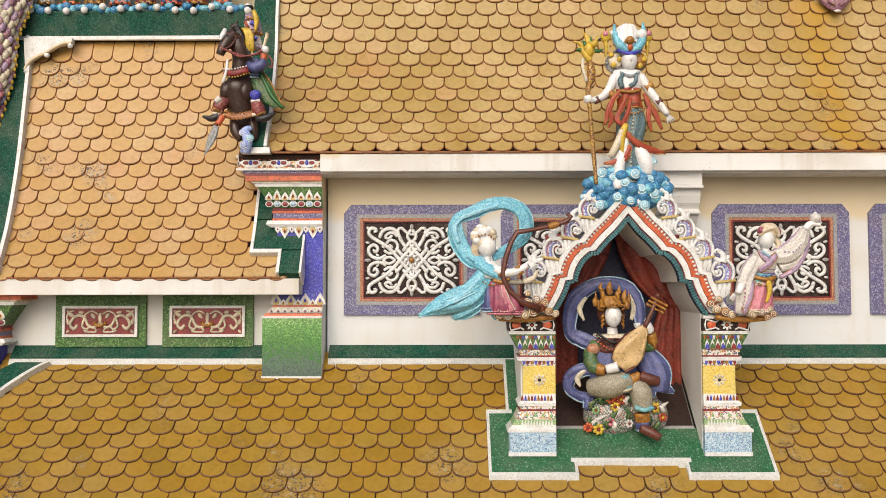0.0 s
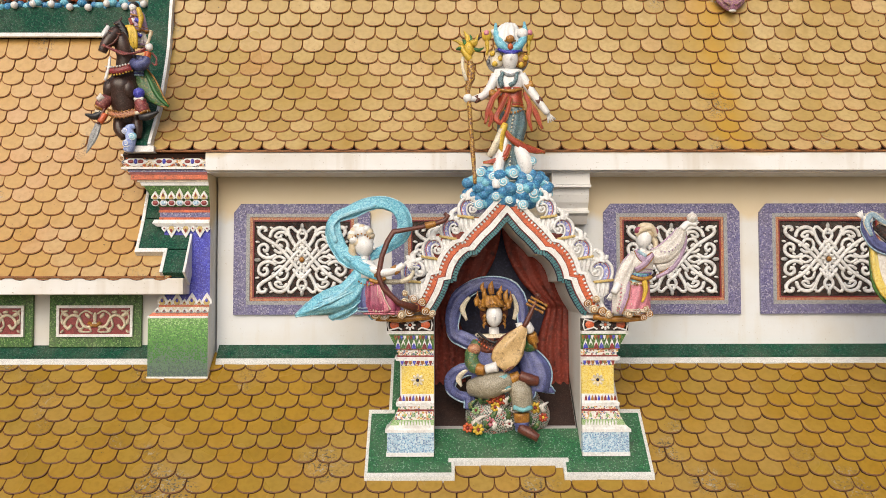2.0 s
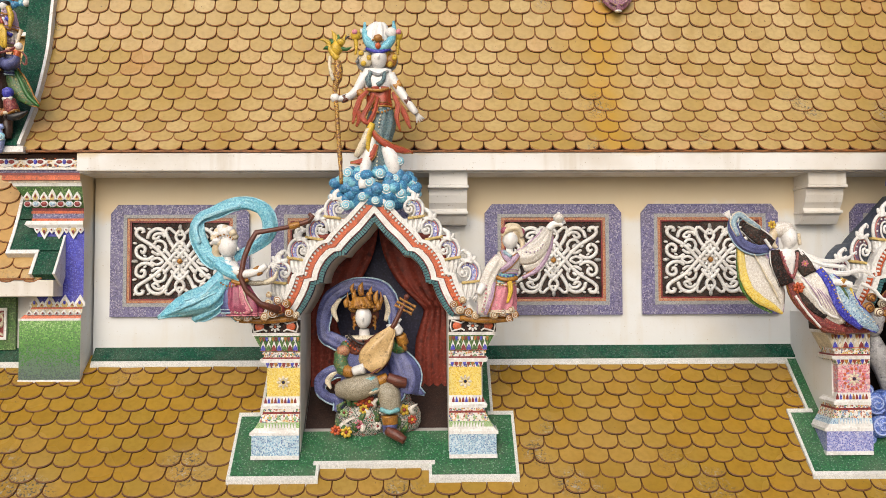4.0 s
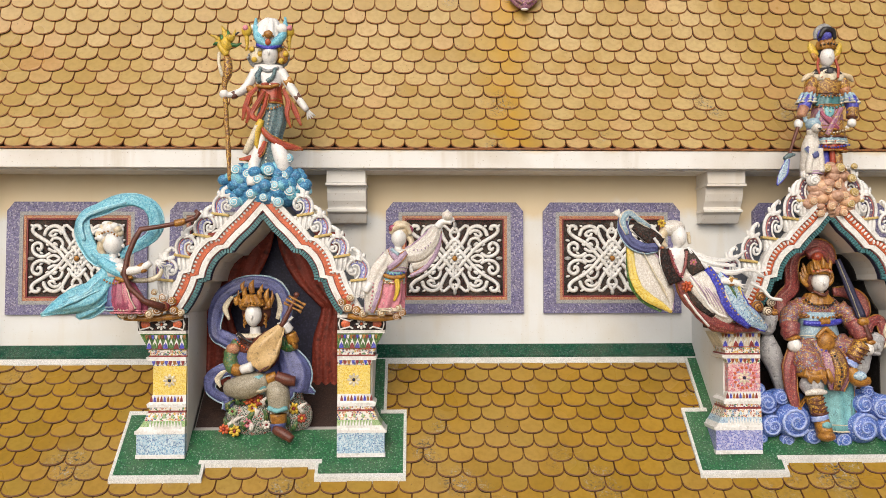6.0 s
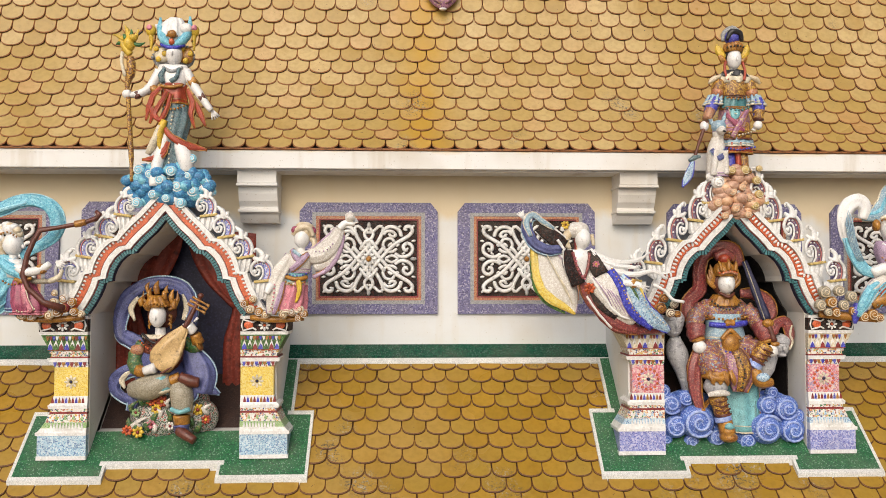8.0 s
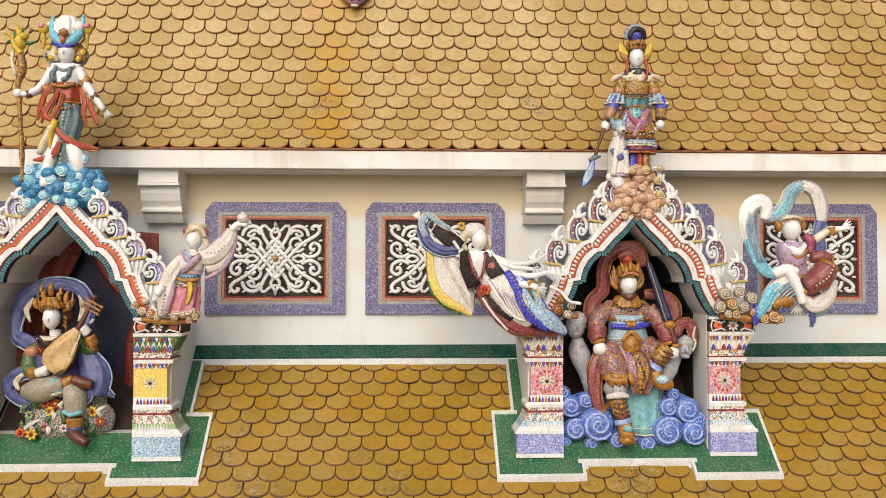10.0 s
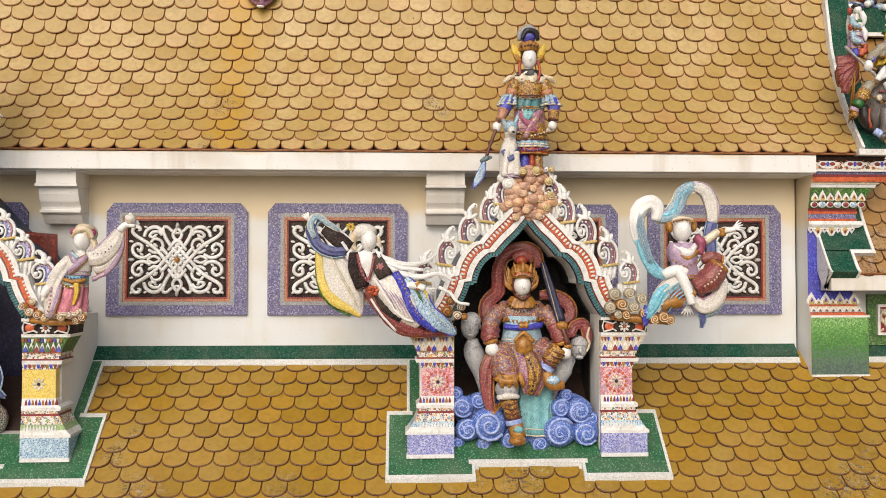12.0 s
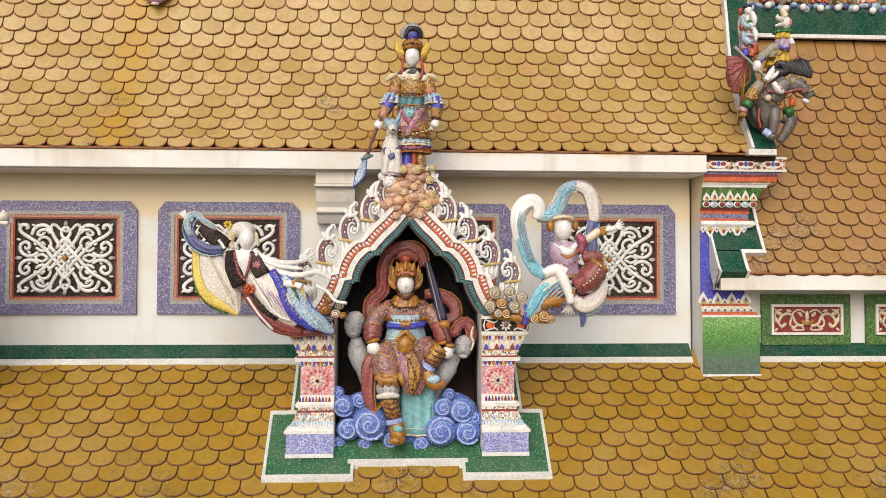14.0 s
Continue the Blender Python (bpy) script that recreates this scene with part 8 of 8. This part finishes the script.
# two small bearded attendants behind the rider
for a0, b0, coat, cap in ((1336, 16, "ivory", "coal"), (1338, 44, "lilac", "kelly")):
    f.robe(coat, [(a0, b0 + 2, 10, 10, 9), (a0 + 1, b0 + 18, 10, 14, 10), (a0 + 4, b0 + 42, 10, 15, 11)], 7, 0.10).b("skin", a0 + 1, b0 - 4, 2, 7, 8, 7).b(cap, a0, b0 - 11, 4, 9, 5, 8).t("skin", [(a0 + 6, b0, 0), (a0 + 10, b0 + 12, -2), (a0 + 10, b0 + 24, -2)], [4, 5, 1.5]).t("paleblue", [(a0 - 9, b0 + 8, 4), (a0 - 8, b0 + 22, 0), (a0 + 2, b0 + 28, -6)], [5, 6, 4]).t("gold", [(a0 - 8, b0 + 30, -2), (a0 + 14, b0 + 32, -2)], 2).b("red", a0 - 14, b0 - 2, 2, 4, 7, 4)
f.t("cobalt", [(1328, 84, -2), (1329, 96, -4)], 6).t("orange", [(1341, 84, -4), (1338, 96, -4)], 6).t("red", [(1346, 76, -6), (1343, 92, -6)], 4)
f.done("rider_statue", "glazed statue of a yellow-robed rider on a grey horse", "statue", "riders on the corner columns")

# -- small figures and cloud frieze along the wing ridges --
COATS = ["tealdark", "crimson", "forest", "red", "paleblue", "ivory", "iris", "ochre"]
for s, xa, n in ((-1, -1.78, 9), (1, 9.25, 9)):
    bm = bmesh.new()
    rng = random.Random(11 + s)
    up = 0.0 if s < 0 else 0.04
    for k in range(44):
        x = xa + s * 0.055 * k - s * 0.25
        ball(bm, (x, 0.44 + rng.uniform(-0.02, 0.03), 4.445 + up + rng.uniform(-0.025, 0.03)), (rng.uniform(0.03, 0.055), 0.04, rng.uniform(0.026, 0.04)), 0 if k % 2 else 1, None, 10, 7)
        if k % 3 == 0:
            ball(bm, (x + 0.02, 0.40, 4.43 + up + rng.uniform(-0.02, 0.02)), 0.033, 2, None, 10, 7)
    tagged(part("cloud_frieze", bm, ["cyan", "cloudblue", "skin"] if s < 0 else ["iris", "paleblue", "skin"], None, "", True), "row of blue and white cloud curls along the ridge", "frieze", kind="stuff")
    for k in range(n):
        x = xa + s * 0.235 * k
        f = Fig((0, 0), (x, 4.46 + up), 0.52, 0.005)
        c = COATS[(k * 3 + (s > 0)) % 8]
        f.t("coal", [(-7, -2, -10), (-7, -12, -4)], [6, 5]).t("coal", [(7, -2, -10), (7, -12, -4)], [6, 5]).robe(c, [(0, -10, 0, 17, 12), (0, -40, 0, 15, 11), (0, -70, 0, 18, 11), (0, -80, 0, 10, 8)], 7, 0.08).robe("gold" if k % 2 else "orange", [(0, -8, 0, 18, 13), (0, -14, 0, 17, 12)], 7, 0.08).t(c, [(-16, -70, 0), (-20, -50, -8), (-8, -44, -14)], [7, 6, 5]).t(c, [(16, -70, 0), (20, -50, -8), (8, -44, -14)], [7, 6, 5]).b("skin", 0, -94, 0, 10, 12, 10).b("coal", 0, -104, 2, 11, 8, 11)
        f.done("figurine", "small glazed robed figurine standing on the ridge", "figurine", "ridge figurines")
    bm = bmesh.new()
    for k in range(20):
        x = xa + s * 0.12 * k + s * 0.05
        box(bm, x - 0.022, x + 0.022, 0.70, 0.735, 4.42, 5.2)
    setting(part("trim_ridge_screen", bm, "white"), "white upright bars of the ridge screen", "screen")

# pendant ornament at the head of the upper roof
bm = bmesh.new()
tube(bm, [(3.715, 0.27, 4.62), (3.715, 0.26, 4.50), (3.715, 0.245, 4.41), (3.715, 0.235, 4.355), (3.715, 0.23, 4.32)], [0.14, 0.15, 0.125, 0.075, 0.02], 0, 14, 0.35, (0, 1, 0.02))
ball(bm, (3.715, 0.205, 4.318), (0.035, 0.02, 0.012), 1)
for q in (-1, 1):
    tube(bm, [(3.715 + q * 0.03, 0.195, 4.50), (3.715 + q * 0.09, 0.20, 4.46), (3.715 + q * 0.07, 0.20, 4.40), (3.715 + q * 0.02, 0.195, 4.37)], 0.012, 0, 6)
tagged(part("roof_pendant", bm, ["plum", "skin"], None, "", True), "plum mosaic teardrop pendant hanging over the roof tiles", "ornament")

# scaled dragon neck beyond the left wing: rows of frilled scales on a violet body
bm = bmesh.new()
neck = smooth_path([(-3.80, 0.20, 3.15), (-3.76, 0.22, 3.45), (-3.70, 0.26, 3.8), (-3.70, 0.30, 4.15), (-3.62, 0.33, 4.45), (-3.60, 0.35, 4.9)], 7)
tube(bm, neck, [0.10 + 0.05 * i / len(neck) for i in range(len(neck))], 0, 14)
rng = random.Random(8)
for i, (x, y, z) in enumerate(neck):
    g = 0.10 + 0.05 * i / len(neck)
    for k, a in enumerate((-10, 25, 60, 95, 130)):
        t = radians(a + (12 if i % 2 else 0))
        c = (x + g * math.cos(t), y - g * math.sin(t), z + rng.uniform(-0.012, 0.012))
        low_end = z < 3.62
        ball(bm, c, (0.034, 0.024, 0.05), (3, 0, 4)[(i + k) % 3] if low_end else (1, 2, 1, 0, 1)[(2 * i + k) % 5], (0, 20 * math.cos(t), 0), 7, 5)
        if k == 0:
            ball(bm, (c[0] + 0.028, c[1], c[2] - 0.02), (0.016, 0.014, 0.022), 5, None, 6, 4)
tagged(part("dragon_neck", bm, ["plum", "cream", "lilac", "purple", "rose", "sunny"], None, "", True), "violet and cream scaled dragon neck beside the wing roof", "ornament")


# ---- roof tiles, last ----
TW, TE = 0.1852, 0.1263


def tile_geometry():
    """A fish-scale tile lying along -v, its round end proud: (u, v, w) points and faces; edge faces carry slot 1."""
    n, w, t = 8, TW / 2 * 0.985, 0.024
    out = [(-w, 0.15)] + [(-w * math.cos(math.pi * i / n), -0.066 * math.sin(math.pi * i / n) ** 0.85) for i in range(n + 1)] + [(w, 0.15)]
    ins = [(x * 0.955, v + 0.0085 if 0 < i < len(out) - 1 else v) for i, (x, v) in enumerate(out)]
    lift = lambda v: 0.012 + 0.022 * (0.15 - v) / 0.216
    vs = [(x, v, lift(v)) for x, v in ins] + [(x, v, lift(v) - 0.004) for x, v in out] + [(x, v, lift(v) - 0.008) for x, v in out] + [(x, v, lift(v) - t - 0.003) for x, v in out]
    k = len(out)
    fs = [(tuple(range(k - 1, -1, -1)), 0)]
    for a, slot in ((0, 2), (k, 2), (2 * k, 1)):  # glazed lip and upper edge; clay below, near-black for the shadow gap
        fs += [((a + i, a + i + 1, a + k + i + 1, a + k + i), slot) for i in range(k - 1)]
    return vs, fs


def along(profile, start, squeeze):
    """Rows up a roof profile: place and slope at each row's line, by arc length."""
    pts = [Vector((0, y, z)) for y, z in smooth_path(profile, 8)]
    rows, need, walked = [], start, 0.0
    for a, b in zip(pts, pts[1:]):
        d = (b - a).length
        while walked + d >= need:
            rows.append((a.lerp(b, (need - walked) / d), (b - a).normalized()))
            need += TE * (0.85 if squeeze and len(rows) < 3 else 1.017 if squeeze else 1.0)
        walked += d
    return rows


def tile_roof(name, profile, keep, near, label, glazing="tile", start=0.081, squeeze=False, phase=None):
    """A tiled slope. keep(x, z): whether a tile is there; near(x, z): whether it is a piece of its own."""
    bm = bmesh.new()
    good = [x for x in np.arange(-6, 14, 0.1) if keep(x, profile[len(profile) // 2][1])]
    x0, x1 = min(good) - 0.1, max(good) + 0.1
    lo = smooth_path(profile, 6)
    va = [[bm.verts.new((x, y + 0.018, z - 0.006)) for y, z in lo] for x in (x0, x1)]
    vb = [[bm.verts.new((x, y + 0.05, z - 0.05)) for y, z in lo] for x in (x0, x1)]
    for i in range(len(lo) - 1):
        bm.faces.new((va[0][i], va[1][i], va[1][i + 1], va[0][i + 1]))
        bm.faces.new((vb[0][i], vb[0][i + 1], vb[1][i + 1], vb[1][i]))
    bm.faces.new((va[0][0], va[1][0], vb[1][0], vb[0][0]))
    # backing sheet in the same near-black as the tiles' painted shadow gaps
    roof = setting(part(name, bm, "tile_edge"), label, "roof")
    vs, fs = tile_geometry()
    one = bpy.data.meshes.new("tile")
    one.from_pydata(vs, [], [f for f, _ in fs])
    rest_v, rest_f, rest_m, count = [], [], [], 0
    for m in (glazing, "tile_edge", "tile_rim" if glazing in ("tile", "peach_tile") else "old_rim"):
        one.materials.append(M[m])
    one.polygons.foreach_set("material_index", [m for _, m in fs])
    rng = random.Random(len(name))
    for r, (p, t) in enumerate(along(profile, start, squeeze)):
        n = Vector((1, 0, 0)).cross(t)
        for k in range(-60, 90):
            x = k * TW + (phase(r) if phase else 0.03 + 0.5 * TW * (r % 2))
            if not keep(x, p.z):
                continue
            j = [rng.uniform(-1, 1) for _ in range(4)]
            rot = Matrix((Vector((1, 0, 0)), t, n)).transposed().to_4x4() @ Euler((0.014 * j[0], 0.016 * j[1], 0.016 * j[2])).to_matrix().to_4x4()
            m = Matrix.Translation(p + Vector((0.002 * j[3], 0, 0)) + n * 0.002 * j[1] + Vector((x, 0, 0))) @ rot
            if count < 300 and near(x, p.z):
                o = new("tile", one)
                o.matrix_world = m
                o.parent = roof
                count += 1
            else:
                s = len(rest_v)
                rest_v += [tuple(m @ Vector(v)) for v in vs]
                rest_f += [tuple(i + s for i in f) for f, _ in fs]
                rest_m += [q for _, q in fs]
    me = bpy.data.meshes.new("tile_field")
    me.from_pydata(rest_v, [], rest_f)
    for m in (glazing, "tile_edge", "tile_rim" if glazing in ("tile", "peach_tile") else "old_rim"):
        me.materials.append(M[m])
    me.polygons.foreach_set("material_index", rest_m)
    o = new("tile_field", me)
    o.parent = roof
    tagged(o, kind="stuff")
    return roof


def clear_low(x, z):
    """The lower roof's tiles stop at the shrines, the columns and the flashing."""
    y = (z - PITCH_A) / PITCH_B
    for c in (1.642, 5.872):
        if abs(x - c) < 0.80 and y > -0.80 or abs(x - c) < 0.97 and -0.83 < y < -0.56 and abs(x - c) > 0.38:
            return False
    return y < -0.085


LOWER = [(-2.6, low(-2.6)), (-1.8, low(-1.8)), (-1.0, low(-1.0)), (-0.5, low(-0.5)), (-0.02, low(-0.02))]
tile_roof("roof_upper", UPPER, lambda x, z: -1.27 - 0.05 * (z - 3) < x < 8.82 + 0.05 * (z - 3), lambda x, z: 0.5 < x < 7.0 and z < 3.9, "steep upper roof of amber glazed fish-scale tiles", start=0.081, squeeze=True, phase=lambda r: (2.4246 - (0.107 if r > 4 else 0.0858) * (r - 4)) % TW)
tile_roof("roof_lower", LOWER, clear_low, lambda x, z: z > 0.3 and 0 < x < 7.6, "lower skirt roof of amber glazed fish-scale tiles, lichen-spotted", "old_tile", start=0.05, phase=lambda r: (2.7016 + 0.0966 * (26 - r)) % TW)
tile_roof("roof_wing_left", WING, lambda x, z: -4.3 < x < (-1.15 if z > 2.85 else -1.29 if z > 2.18 else -1.04) and x > -3.43 - 0.11 * (z - 2.1) and z < 4.12, lambda x, z: x > -2.6, "steep wing roof of bleached peach-amber fish-scale tiles", "peach_tile")
tile_roof("roof_wing_right", WING_RIGHT, lambda x, z: 11.2 > x > (8.66 if z > 2.88 else 8.80 if z > 2.21 else 8.60) and z < 4.155, lambda x, z: x < 10.3, "steep wing roof of brown amber fish-scale tiles", "brown_tile")


# ---- unseen pale ground far below, added to bounce light up the walls ----
bm = bmesh.new()
box(bm, -400, 400, -400, 400, -6.3, -6.0)
setting(part("ground", bm, plaster("pale_paving", (0.24, 0.23, 0.21), (0.18, 0.17, 0.15), 0.5, 0.9)), "unseen pale ground plane far below, added to bounce light up", "ground")
